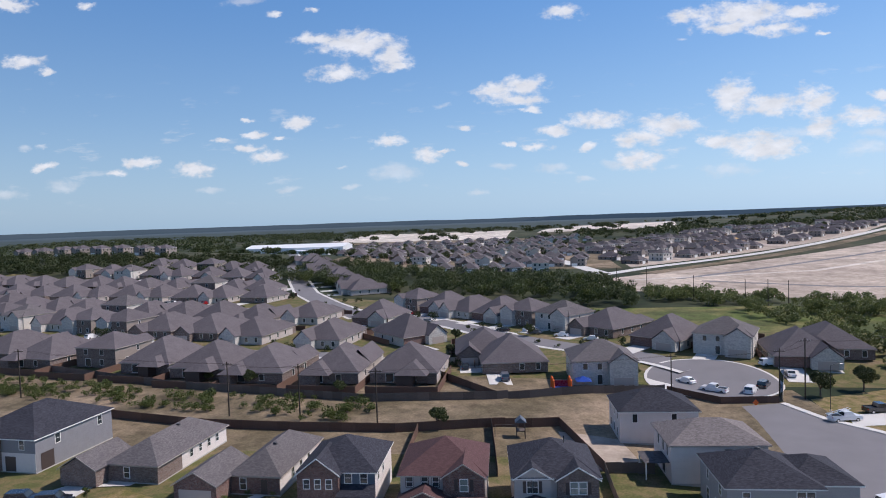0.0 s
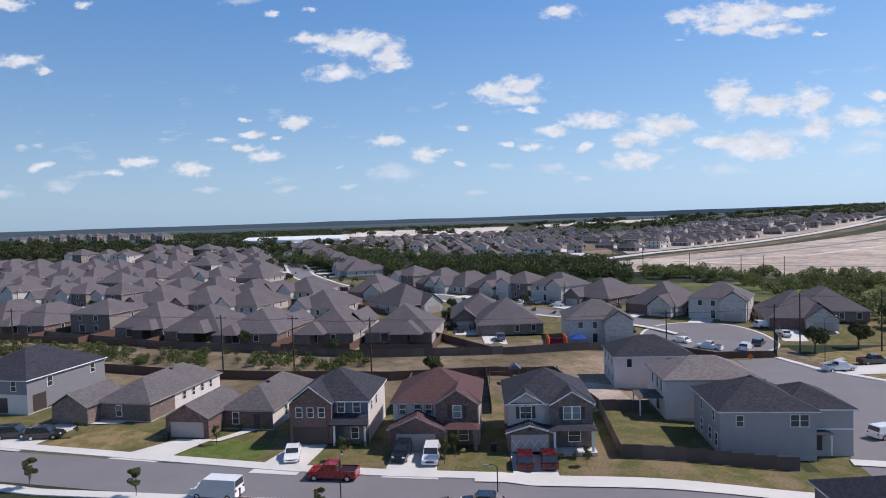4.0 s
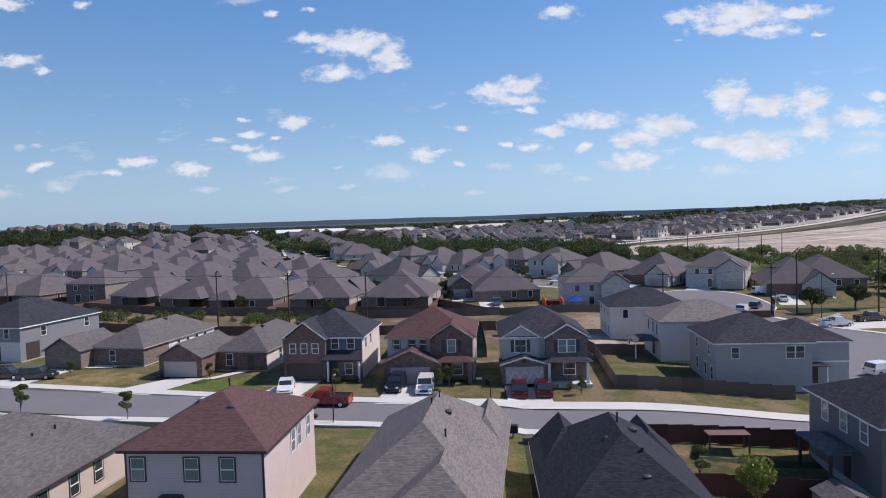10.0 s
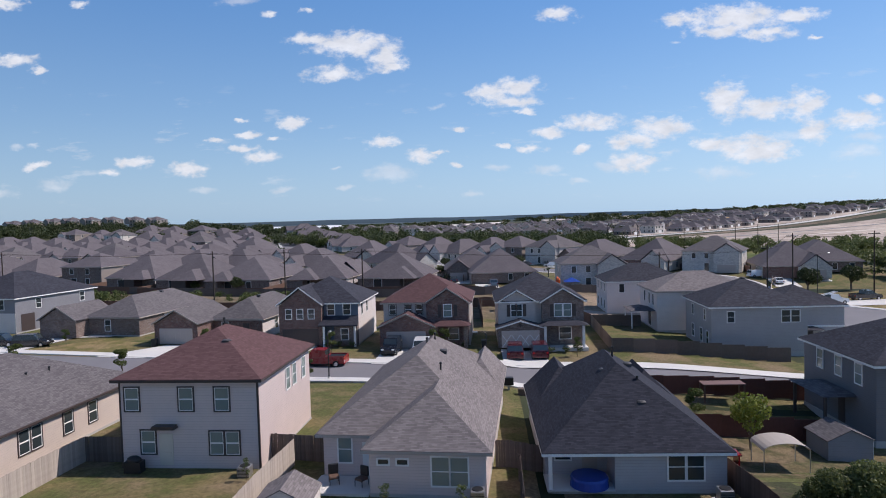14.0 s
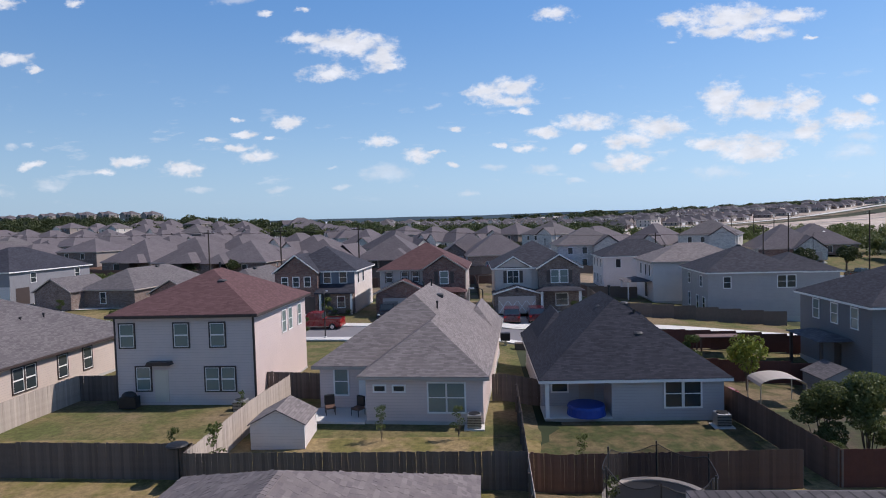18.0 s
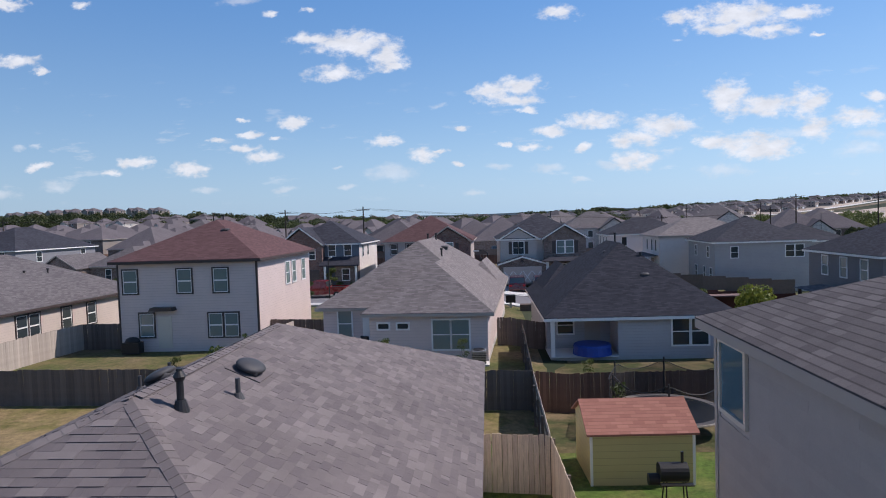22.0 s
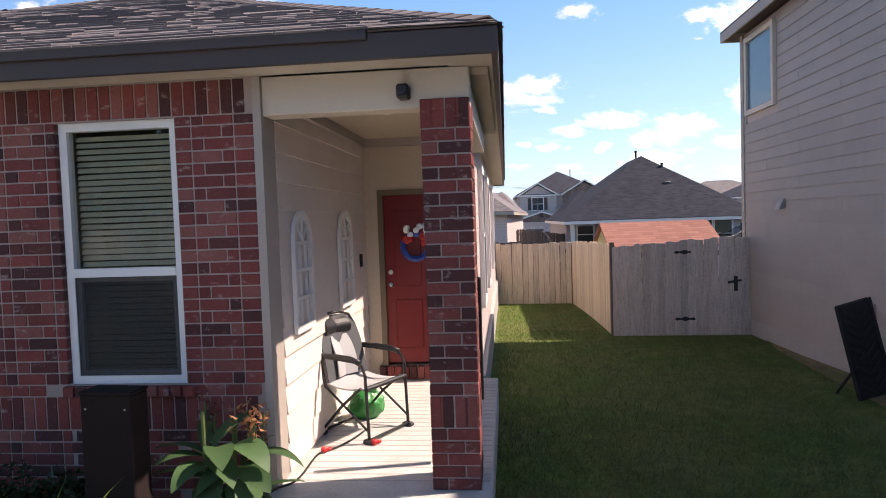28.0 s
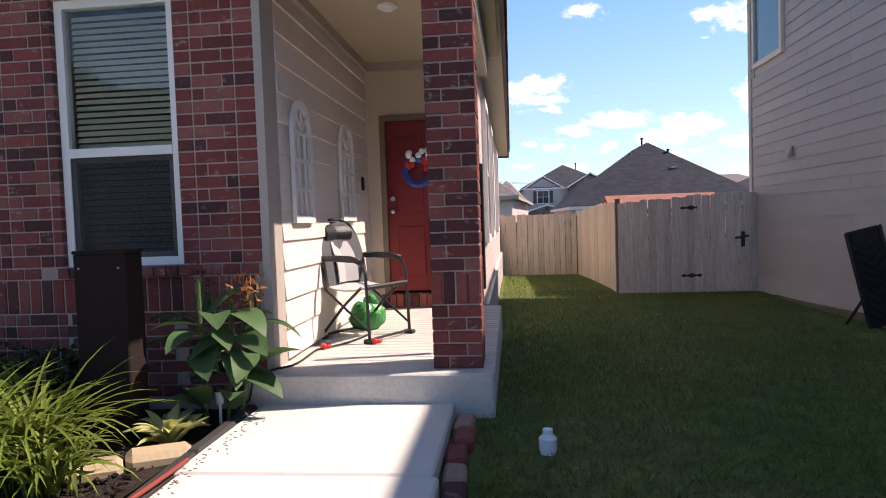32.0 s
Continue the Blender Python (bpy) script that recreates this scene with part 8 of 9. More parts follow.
def leaf_cloud(blobs, count, size, seed, flat=0.6):
    """Many small leaves over the surfaces of some soft blobs."""
    r = np.random.RandomState(seed)
    out = Mesh()
    total = sum(b[3] * b[4] for b in blobs)
    verts, faces = [], []
    for cx, cy, cz, rx, rz in blobs:
        n = max(4, int(count * rx * rz / total))
        d = r.normal(size=(n, 3))
        d /= np.linalg.norm(d, axis=1)[:, None]
        depth = r.uniform(0.55, 1.05, (n, 1)) ** 0.6
        p = np.array([cx, cy, cz]) + d * depth * np.array([rx, rx, rz])
        a = r.normal(size=(n, 3))
        a /= np.linalg.norm(a, axis=1)[:, None]
        b = np.cross(a, d + r.normal(size=(n, 3)) * flat)
        b /= np.linalg.norm(b, axis=1)[:, None] + 1e-9
        s = size * r.uniform(0.6, 1.4, (n, 1))
        quad = np.stack([p - a * s, p + b * s * 0.55, p + a * s, p - b * s * 0.55], 1).reshape(-1, 3)
        k = len(verts)
        verts.extend(map(tuple, quad))
        faces.extend((k + 4 * i, k + 4 * i + 1, k + 4 * i + 2, k + 4 * i + 3) for i in range(n))
    out.v, out.f = verts, faces
    return out


def shrub(x, y, r, material, label, count=1400, size=0.022):
    s = thing("shrub", label, "shrub", pose(x, y, ground(x, y)))
    q = random.Random(int(x * 100))
    blobs = [(q.uniform(-0.4, 0.4) * r, q.uniform(-0.4, 0.4) * r, r * q.uniform(0.45, 0.9), r * q.uniform(0.45, 0.7), r * q.uniform(0.4, 0.6)) for _ in range(9)]
    part("foliage", leaf_cloud(blobs, count, size, int(abs(x) * 77)), material, s, smooth=True)
    part("stems", Mesh().tube((0, 0, -0.05), (0.05, 0, r * 0.6), 0.015).tube((0, 0, -0.05), (-0.1, 0.05, r * 0.6), 0.012), "bark", s)


shrub(-1.66, 3.86, 0.42, "box_leaf", "bright green small-leaved shrub", 2600, 0.02)
shrub(-1.55, 4.55, 0.4, "box_leaf_shade", "shrub under the window, shade put into its leaf colour", 2200, 0.024)
shrub(-2.1, 4.4, 0.45, "box_leaf_shade", "shrub against the brick wall, shade put into its leaf colour", 2200, 0.024)

# grass blades on the near lawn
blades = Mesh()
r = np.random.RandomState(4)
N = 70000
gy = 2.6 + 16.4 * r.uniform(0, 1, N) ** 1.6
gx = np.where(r.uniform(0, 1, N) < 0.97, r.uniform(1.13, 5.78, N), r.uniform(1.13, 1.6, N))
gz = np.interp(gy, np.linspace(2, 20, 90), [ground(2, y) for y in np.linspace(2, 20, 90)]) + 0.015
ang = r.uniform(0, 2 * math.pi, N)
hgt = r.uniform(0.025, 0.07, N)
wid = r.uniform(0.003, 0.006, N)
lean = r.uniform(-0.045, 0.045, (N, 2))
base = np.stack([gx, gy, gz], 1)
sidev = np.stack([np.cos(ang) * wid, np.sin(ang) * wid, 0 * ang], 1)
tip = base + np.stack([lean[:, 0], lean[:, 1], hgt], 1)
keep = ~((gy > 13.0) & (gx > 3.1)) & ~((gx > 4.7 + 0.15 * (gy - 7.4)) & (gy > 7) & (r.uniform(0, 1, N) < 0.75))
allv = np.stack([base - sidev, base + sidev, tip], 1)[keep].reshape(-1, 3)
blades.v = list(map(tuple, allv))
blades.f = [(3 * i, 3 * i + 1, 3 * i + 2) for i in range(len(allv) // 3)]
MAT["blade"] = leafy("grass blade", (0.064, 0.108, 0.018), (0.175, 0.185, 0.062), 0.35)
single("grass", blades, "blade", "short green lawn grass blades", "grass", kind="stuff", smooth=True)

# ---- porch things ----
chair = thing("camping_chair", "folding camping chair of grey canvas and dark tube", "chair", pose(0.08, 6.1, FLOOR, 0, 0, 62))
tube = "black"
for s in (-0.26, 0.26):
    # front leg bends over into the arm; the rear leg runs down from the seat; both end on a floor rail
    part("side_frame", Mesh().path([(s, 0.27, 0.66), (s, 0.1, 0.66), (s, -0.14, 0.65), (s, -0.22, 0.62), (s, -0.25, 0.55), (s, -0.26, 0.3), (s, -0.27, 0.03)], 0.013, 8), tube, chair)
    part("rear_leg", Mesh().path([(s, -0.2, 0.44), (s, 0.0, 0.28), (s, 0.25, 0.03)], 0.012, 8), tube, chair)
    part("back_post", Mesh().path([(s, 0.18, 0.40), (s, 0.24, 0.62), (s, 0.31, 0.86), (s * 0.85, 0.34, 0.95)], 0.013, 8), tube, chair)
    part("brace", Mesh().path([(s, -0.26, 0.1), (s, -0.02, 0.27), (s, 0.2, 0.42)], 0.010, 8), tube, chair)
    part("armrest", Mesh().path([(s, 0.24, 0.675), (s, 0.05, 0.68), (s, -0.1, 0.675), (s, -0.2, 0.65)], 0.019, 10), "black", chair, smooth=True)
    for y in (-0.27, 0.25):
        part("foot", Mesh().soft_box(s - 0.03, y - 0.05, 0, s + 0.03, y + 0.05, 0.035, 0.012), "black", chair)
part("cross_bar", Mesh().tube((-0.26, -0.27, 0.03), (0.26, -0.27, 0.03), 0.011), tube, chair)
part("cross_bar", Mesh().tube((-0.26, 0.25, 0.03), (0.26, 0.25, 0.03), 0.011), tube, chair)
part("cross_bar", Mesh().path([(-0.22, 0.34, 0.95), (-0.1, 0.345, 0.99), (0.1, 0.345, 0.99), (0.22, 0.34, 0.95)], 0.013, 8), tube, chair)
sling = Mesh()
for k in range(7):
    u = k / 6
    sling.v.extend([(-0.25, -0.25 + 0.45 * u, 0.445 - 0.03 * math.sin(math.pi * u)), (0.25, -0.25 + 0.45 * u, 0.445 - 0.03 * math.sin(math.pi * u)), (-0.25, -0.25 + 0.45 * u, 0.432 - 0.03 * math.sin(math.pi * u)), (0.25, -0.25 + 0.45 * u, 0.432 - 0.03 * math.sin(math.pi * u))])
    if k:
        b = 4 * k
        sling.f += [(b - 4, b - 3, b + 1, b), (b - 2, b + 2, b + 3, b - 1), (b - 4, b, b + 2, b - 2), (b - 3, b - 1, b + 3, b + 1)]
part("seat", sling, "canvas_light", chair)
part("seat_band", Mesh().path([(-0.26, -0.255, 0.44), (0.26, -0.255, 0.44)], 0.02, 8), "black", chair)


def back_sheet(half, z0, z1, out, narrow):
    """A curved strip of the backrest, narrowing to a rounded top."""
    m = Mesh()
    for k in range(9):
        t = k / 8
        z = z0 + (z1 - z0) * t
        w = half * (1 - narrow * max(0.0, t - 0.7) ** 2 * 9)
        y = 0.17 + 0.31 * (z - 0.42) - 0.03 * math.sin(math.pi * t) - out
        m.v.extend([(-w, y - 0.015, z), (0, y + 0.02, z), (w, y - 0.015, z), (-w, y - 0.003, z), (0, y + 0.032, z), (w, y - 0.003, z)])
        if k:
            b = 6 * k
            m.f += [(b - 6, b - 5, b + 1, b), (b - 5, b - 4, b + 2, b + 1), (b - 3, b + 3, b + 4, b - 2), (b - 2, b + 4, b + 5, b - 1), (b - 6, b, b + 3, b - 3), (b - 4, b - 1, b + 5, b + 2)]
    return m


part("backrest", back_sheet(0.245, 0.44, 0.97, 0.0, 0.5), "canvas", chair, "dark grey canvas backrest")
part("back_panel", back_sheet(0.12, 0.46, 0.80, 0.012, 0.2), "canvas_light", chair, "light grey mesh panel")
part("head_pad", back_sheet(0.15, 0.82, 0.95, 0.022, 0.5), "black", chair, "black padded headrest")
bag = Mesh()
bag.ball((0, 0, 0.11), 0.17, 0.13, 0.13, 20, 14).ball((0.03, 0.02, 0.24), 0.07, 0.05, 0.07, 14, 9)
bag.v = [tuple(Vector(v) * (1 + 0.16 * noise.noise(Vector(v) * 11) + 0.1 * noise.noise(Vector(v) * 27))) for v in bag.v]
single("green_bag", bag, "green_bag", "crumpled green plastic bag under the chair", "bag", pose(0.02, 6.45, FLOOR))
cord = Mesh()
cord.path([(0.1 - 0.36 * t + 0.05 * math.sin(9 * t), 6.2 - 1.35 * t + 0.06 * math.sin(13 * t), FLOOR + 0.012) for t in np.linspace(0, 1, 22)] + [(-0.33, 4.72, FLOOR), (-0.36, 4.70, 0.4), (-0.46, 4.68, 0.33)], 0.008, 6)
single("extension_cord", cord, "black", "black cord trailing off the porch floor", "cord")
for x, y in ((-0.12, 5.55), (0.24, 5.72)):
    single("light_bulb", Mesh().ball((0, 0, 0.025), 0.028, 0.028, 0.025, 10, 6).tube((0.02, 0, 0.02), (0.06, 0, 0.02), 0.014, n=8), "red_plastic", "small red bulb on the porch floor", "bulb", pose(x, y, FLOOR, 0, 0, 40), "red bulbs", smooth=True)
single("post_plate", Mesh().soft_box(1.10, 5.4, 1.0, 1.14, 5.46, 1.9, 0.006), "black", "narrow dark downpipe behind the column", "pipe")

lounge = thing("folded_lounger", "black plastic lounger stood up by the house wall", "chair", pose(5.40, 8.3, ground(5.4, 8.3), 0, 0, 22))
LEAN = pose(0, 0, 0.03, -8, -9, 0)
part("panel", Mesh().soft_box(-0.25, -0.02, 0.0, 0.25, 0.02, 1.10, 0.02), "black", lounge, at=LEAN)
for x in (-0.235, 0.235):
    part("rim", Mesh().soft_box(x - 0.018, -0.04, 0.0, x + 0.018, -0.02, 1.10, 0.008), "black", lounge, at=LEAN)
for k in range(9):
    for s in (-1, 1):
        part("slat", Mesh().soft_box(-0.11, -0.036, 0.0, 0.11, -0.018, 0.045, 0.008), "black", lounge, at=LEAN @ pose(0.11 * s, 0, 0.1 + k * 0.105, 0, -34 * s, 0))
for s in (-0.18, 0.18):
    part("leg", Mesh().tube((s, 0.0, 0.5), (s, 0.35, 0.0), 0.018), "black", lounge)
part("arm", Mesh().path([(0.2, -0.03, 0.62), (0.35, -0.1, 0.6), (0.36, -0.1, 0.3)], 0.018, 8), "black", lounge)
single("coiled_cord", Mesh().path([(5.66 + 0.12 * math.cos(a), 8.15, 0.72 + 0.16 * math.sin(a)) for a in np.linspace(0, 6, 16)], 0.012, 6), "hose", "red coiled cord hanging on the lounger", "cord")


# ---- vehicles ----
def vehicle(label, x, y, yaw, paint, kind="car", z=None):
    """A parked vehicle heading along its own +x."""
    L, Wd, Hh = {"car": (4.5, 1.8, 1.45), "suv": (4.8, 1.92, 1.75), "pickup": (5.7, 2.0, 1.85), "van": (5.4, 2.0, 2.1), "jeep": (4.2, 1.85, 1.85)}[kind]
    v = thing("pickup_truck" if kind == "pickup" else kind, label, "truck" if kind == "pickup" else "car", pose(x, y, (ground(x, y) if z is None else z) + 0.06, 0, 0, yaw))
    belt = Hh * 0.58
    h = L / 2
    low = [(-h, 0.38), (-h + 0.08, belt * 0.95), (-h + 0.2, belt), (h - 1.35, belt), (h - 0.35, belt * 0.86), (h - 0.05, belt * 0.66), (h, 0.4), (h - 0.2, 0.28), (-h + 0.2, 0.28)]
    if kind == "pickup":
        low = [(-h, 0.48), (-h + 0.03, belt), (-0.6, belt), (h - 1.6, belt * 1.02), (h - 0.2, belt * 0.95), (h, belt * 0.75), (h, 0.5), (h - 0.2, 0.36), (-h + 0.2, 0.36)]
    part("body", Mesh().prism(low, -Wd / 2, Wd / 2), paint, v)
    cab = {"car": [(-h + 0.35, belt), (-h + 1.05, Hh), (0.35, Hh), (h - 1.3, belt)], "suv": [(-h + 0.12, belt), (-h + 0.35, Hh), (0.5, Hh), (h - 1.25, belt)],
           "pickup": [(-0.75, belt), (-0.6, Hh), (0.85, Hh), (h - 1.35, belt)], "van": [(-h + 0.05, belt), (-h + 0.1, Hh), (h - 1.6, Hh), (h - 0.9, belt)], "jeep": [(-h + 0.1, belt), (-h + 0.15, Hh), (0.3, Hh), (0.75, belt)]}[kind]
    t = 0.13
    c = Mesh()
    n = len(cab)
    verts = [(p[0], -Wd / 2 + (t if p[1] > belt else 0.04), p[1]) for p in cab] + [(p[0], Wd / 2 - (t if p[1] > belt else 0.04), p[1]) for p in cab]
    c.solid(verts, [(i, (i + 1) % n, n + (i + 1) % n, n + i) for i in range(n)] + [tuple(range(n))[::-1], tuple(range(n, 2 * n))])
    part("cabin", c, paint, v)
    mx, mz = sum(p[0] for p in cab) / 4, (belt + Hh) / 2
    for s in (-1, 1):
        g = [(mx + (p[0] - mx) * 0.86, mz + (p[1] - mz) * 0.72) for p in cab]
        w = [(p[0], s * (Wd / 2 - (t if p[1] > mz else 0.05) + (0.0 if p[1] > mz else -0.012) + 0.006), p[1]) for p in g]
        part("side_window", Mesh().solid(w + [(a, b - s * 0.02, d) for a, b, d in w], [(0, 1, 2, 3), (7, 6, 5, 4), (0, 4, 5, 1), (1, 5, 6, 2), (2, 6, 7, 3), (3, 7, 4, 0)]), "glass", v)
    for a, b, nm in ((2, 3, "windscreen"), (1, 0, "rear_window")):
        p, q = Vector((cab[a][0], 0, cab[a][1])), Vector((cab[b][0], 0, cab[b][1]))
        o = Vector((0.012 if nm == "windscreen" else -0.012, 0, 0.008))
        u, w = p.lerp(q, 0.1) + o, p.lerp(q, 0.85) + o
        pts = [(u.x, -Wd / 2 + t + 0.06, u.z), (u.x, Wd / 2 - t - 0.06, u.z), (w.x, Wd / 2 - 0.14, w.z), (w.x, -Wd / 2 + 0.14, w.z)]
        part(nm, Mesh().solid(pts + [(a_ - o.x, b_, c_ - o.z) for a_, b_, c_ in pts], [(0, 1, 2, 3), (7, 6, 5, 4), (0, 4, 5, 1), (1, 5, 6, 2), (2, 6, 7, 3), (3, 7, 4, 0)]), "glass", v)
    if kind == "pickup":
        part("bed_floor", Mesh().box(-h + 0.12, -Wd / 2 + 0.12, belt - 0.02, -0.85, Wd / 2 - 0.12, belt + 0.006), "black", v)
        part("bed_rail", Mesh().box(-h, -Wd / 2, belt, -0.8, -Wd / 2 + 0.1, belt + 0.12).box(-h, Wd / 2 - 0.1, belt, -0.8, Wd / 2, belt + 0.12).box(-h, -Wd / 2 + 0.1, belt, -h + 0.08, Wd / 2 - 0.1, belt + 0.12), paint, v)
    rad = 0.33 if kind in ("car", "van") else 0.38
    for sx in (-h + 0.95, h - 0.9):
        for s in (-1, 1):
            wl = part("wheel", Mesh().tube((0, -0.11, 0), (0, 0.11, 0), rad, n=18), "rubber", v, at=pose(sx, s * (Wd / 2 - 0.1), rad - 0.06))
            part("rim", Mesh().tube((0, -0.12, 0), (0, 0.12, 0), rad * 0.6, n=12), "chrome", wl)
    for s in (-1, 1):
        part("headlight", Mesh().soft_box(h - 0.16, s * (Wd / 2 - 0.28) - 0.16, belt * 0.66, h - 0.0, s * (Wd / 2 - 0.28) + 0.16, belt * 0.82, 0.02), "lamp_lens", v)
        part("tail_light", Mesh().soft_box(-h - 0.01, s * (Wd / 2 - 0.2) - 0.12, belt * 0.72, -h + 0.08, s * (Wd / 2 - 0.2) + 0.12, belt * 0.92, 0.02), "tail", v)
    part("grille", Mesh().soft_box(h - 0.08, -0.5, belt * 0.5, h + 0.012, 0.5, belt * 0.7, 0.02), "black", v)
    part("bumper", Mesh().soft_box(-h - 0.05, -Wd / 2 + 0.05, 0.3, -h + 0.1, Wd / 2 - 0.05, 0.5, 0.04).soft_box(h - 0.1, -Wd / 2 + 0.05, 0.3, h + 0.05, Wd / 2 - 0.05, 0.48, 0.04), "black" if kind in ("jeep",) else paint, v)
    return v


vehicle("red pickup truck parked at the kerb", -17.0, 71.3, 176, "red_paint", "pickup")
vehicle("black car parked at the near kerb", -0.1, 63.9, 176, "black_paint", "car")
vehicle("white van parked at the near kerb", -28.5, 66.6, 173, "white_paint", "van")
vehicle("white car on a pale driveway", -23.6, 77.5, -78, "white_paint", "car")
vehicle("black off-roader on a pale driveway", -10.0, 77.3, -95, "black_paint", "jeep")
vehicle("white sport utility vehicle on a driveway", -6.3, 76.6, -90, "white_paint", "suv")
vehicle("red sport utility vehicle before the garage", 4.8, 75.8, 88, "maroon_paint", "suv")
vehicle("dark red car before the garage", 7.6, 76.0, 90, "maroon_paint", "suv")
vehicle("dark sport utility vehicle on a driveway", -66.5, 86.0, 8, "black_paint", "suv")
vehicle("black sport utility vehicle on a driveway", -61.6, 85.6, 10, "black_paint", "suv")
vehicle("white service truck beside the side street", 66.0, 125.0, 8, "white_paint", "pickup")
vehicle("dark pickup truck on an apron", 75.0, 130.0, 10, "black_paint", "pickup")
vehicle("white car near the corner house", 53.0, 88.5, 20, "white_paint", "suv")
vehicle("dark car near the corner house", 54.0, 85.5, 15, "black_paint", "car")
vehicle("white car in the cul-de-sac", 45.3, 153.0, 125, "white_paint", "car")
vehicle("white pickup at the cul-de-sac kerb", 49.2, 145.6, 140, "white_paint", "pickup")
vehicle("white car at the barrier", 56.6, 144.4, 55, "white_paint", "suv")
vehicle("dark car in the cul-de-sac", 61.0, 148.6, 55, "black_paint", "suv")
vehicle("white car on a far driveway", 68.5, 163.6, 10, "white_paint", "suv")
for x, y in ((4, 214), (14, 208), (22, 203), (-24, 235), (30, 196)):
    vehicle("small car parked along the far street", x, y, 160, pick.choice(("white_paint", "grey_paint", "black_paint")), "car")
van_gear = thing("ladder_rack", "white ladder rack on the service truck", "rack", pose(64.8, 124.9, ground(65, 125) + 1.3, 0, -12, 8))
part("ladder", Mesh().box(-2.2, -0.4, 0.5, 2.4, -0.32, 0.6).box(-2.2, 0.32, 0.5, 2.4, 0.4, 0.6), "white_metal", van_gear)
for x in np.linspace(-2, 2.2, 10):
    part("rung", Mesh().box(x, -0.32, 0.53, x + 0.06, 0.32, 0.57), "white_metal", van_gear)


# ---- poles, lamps, signs ----
def power_pole(x, y, h, arm=True, group="power poles"):
    p = thing("power_pole", "dark wooden power pole with a cross arm", "pole", pose(x, y, ground(x, y)), group)
    part("mast", Mesh().tube((0, 0, -0.5), (0, 0, h), 0.16, 0.11, 10), "pole", p)
    if arm:
        part("cross_arm", Mesh().box(-1.2, -0.06, h - 0.7, 1.2, 0.06, h - 0.56), "pole", p)
        for s in (-1.1, -0.5, 0.5, 1.1):
            part("insulator", Mesh().tube((s, 0, h - 0.56), (s, 0, h - 0.38), 0.05, 0.03), "steel", p)
    return p


POLES = [(-110, 142, 11.5), (-53, 126, 11.2), (-37.4, 123, 11.2), (-21.2, 118.2, 11.2), (39, 142, 9.5), (61.2, 141, 10.5), (65.5, 139, 13), (83, 141, 13)]
for x, y, h in POLES:
    power_pole(x, y, h)
for (ax, ay, ah), (bx, by, bh) in zip(POLES, POLES[1:]):
    for off in (-1.1, 1.1):
        pts = []
        za, zb = ground(ax, ay) + ah - 0.4, ground(bx, by) + bh - 0.4
        for t in np.linspace(0, 1, 9):
            pts.append((ax + (bx - ax) * t + off, ay + (by - ay) * t, za + (zb - za) * t - 2.4 * t * (1 - t)))
        single("power_line", Mesh().path(pts, 0.02, 4), "pole", "thin dark cable between two power poles", "cable", group="cables")
for k, (x, y) in enumerate([(63, 328), (77, 325), (86, 280), (100, 261), (107, 257), (112, 251)]):
    power_pole(x, y, 10.5, False, "field poles")


def street_lamp(x, y, h=5.5, yaw=0, arm=1.2):
    s = thing("street_lamp", "slender dark street lamp", "lamp", pose(x, y, ground(x, y), 0, 0, yaw), "street lamps")
    part("post", Mesh().tube((0, 0, 0), (0, 0, h), 0.07, 0.05, 10), "black", s)
    part("arm", Mesh().path([(0, 0, h), (arm * 0.5, 0, h + 0.25), (arm, 0, h + 0.2)], 0.035, 8), "black", s)
    part("lamp_head", Mesh().soft_box(arm - 0.1, -0.12, h + 0.1, arm + 0.45, 0.12, h + 0.25, 0.03), "steel", s)
    part("base", Mesh().tube((0, 0, 0), (0, 0, 0.3), 0.22, 0.14, 10), "concrete_far", s)


street_lamp(-14.6, 64.8, 4.6, 90, 0.8)
street_lamp(1.5, 61.8, 5.0, 180, 0.9)
street_lamp(66.5, 131, 9, 20, 2.5)
mail = thing("mailbox", "grey cluster mailbox and utility box by the pavement", "mailbox", pose(3.5, 60.5, ground(3.5, 60.5)))
part("post", Mesh().box(-0.1, -0.1, 0, 0.1, 0.1, 0.8), "steel", mail)
part("box", Mesh().soft_box(-0.45, -0.3, 0.5, 0.45, 0.3, 1.2, 0.03), "black", mail)
single("utility_box", Mesh().soft_box(-0.7, -0.35, 0, 0.7, 0.35, 0.7, 0.04), "fence", "low grey-green utility cabinet on the grass", "cabinet", pose(5.0, 59.3, ground(5, 59.3)))
bins = thing("wheelie_bin", "dark wheeled rubbish bin by the garage", "bin", pose(-43.3, 84.2, ground(-43, 84)))
part("body", Mesh().prism([(-0.28, 0), (0.28, 0), (0.34, 1.0), (-0.34, 1.0)], -0.32, 0.32), "black", bins)
part("lid", Mesh().soft_box(-0.36, -0.36, 1.0, 0.36, 0.36, 1.08, 0.03), "black", bins)
copy_thing(bins, pose(1.2, 79.5, ground(1.2, 79.5)))
barrier = thing("road_sign", "yellow diamond sign on the end-of-road barrier", "sign", pose(53.6, 134.4, ground(53.6, 134.4)))
part("board", Mesh().box(-0.45, -0.02, -0.45, 0.45, 0.02, 0.45), "orange", barrier, at=pose(0, -0.15, 0.9, 0, 45, 0))
part("post", Mesh().tube((0, 0, 0), (0, 0, 1.0), 0.04), "steel", barrier)
bounce = thing("bounce_castle", "orange and blue inflatable bouncing castle", "inflatable", pose(15.5, 143.2, ground(15.5, 143)))
part("base", Mesh().soft_box(-2.2, -1.8, 0, 2.2, 1.8, 0.6, 0.2), "blue_plastic", bounce)
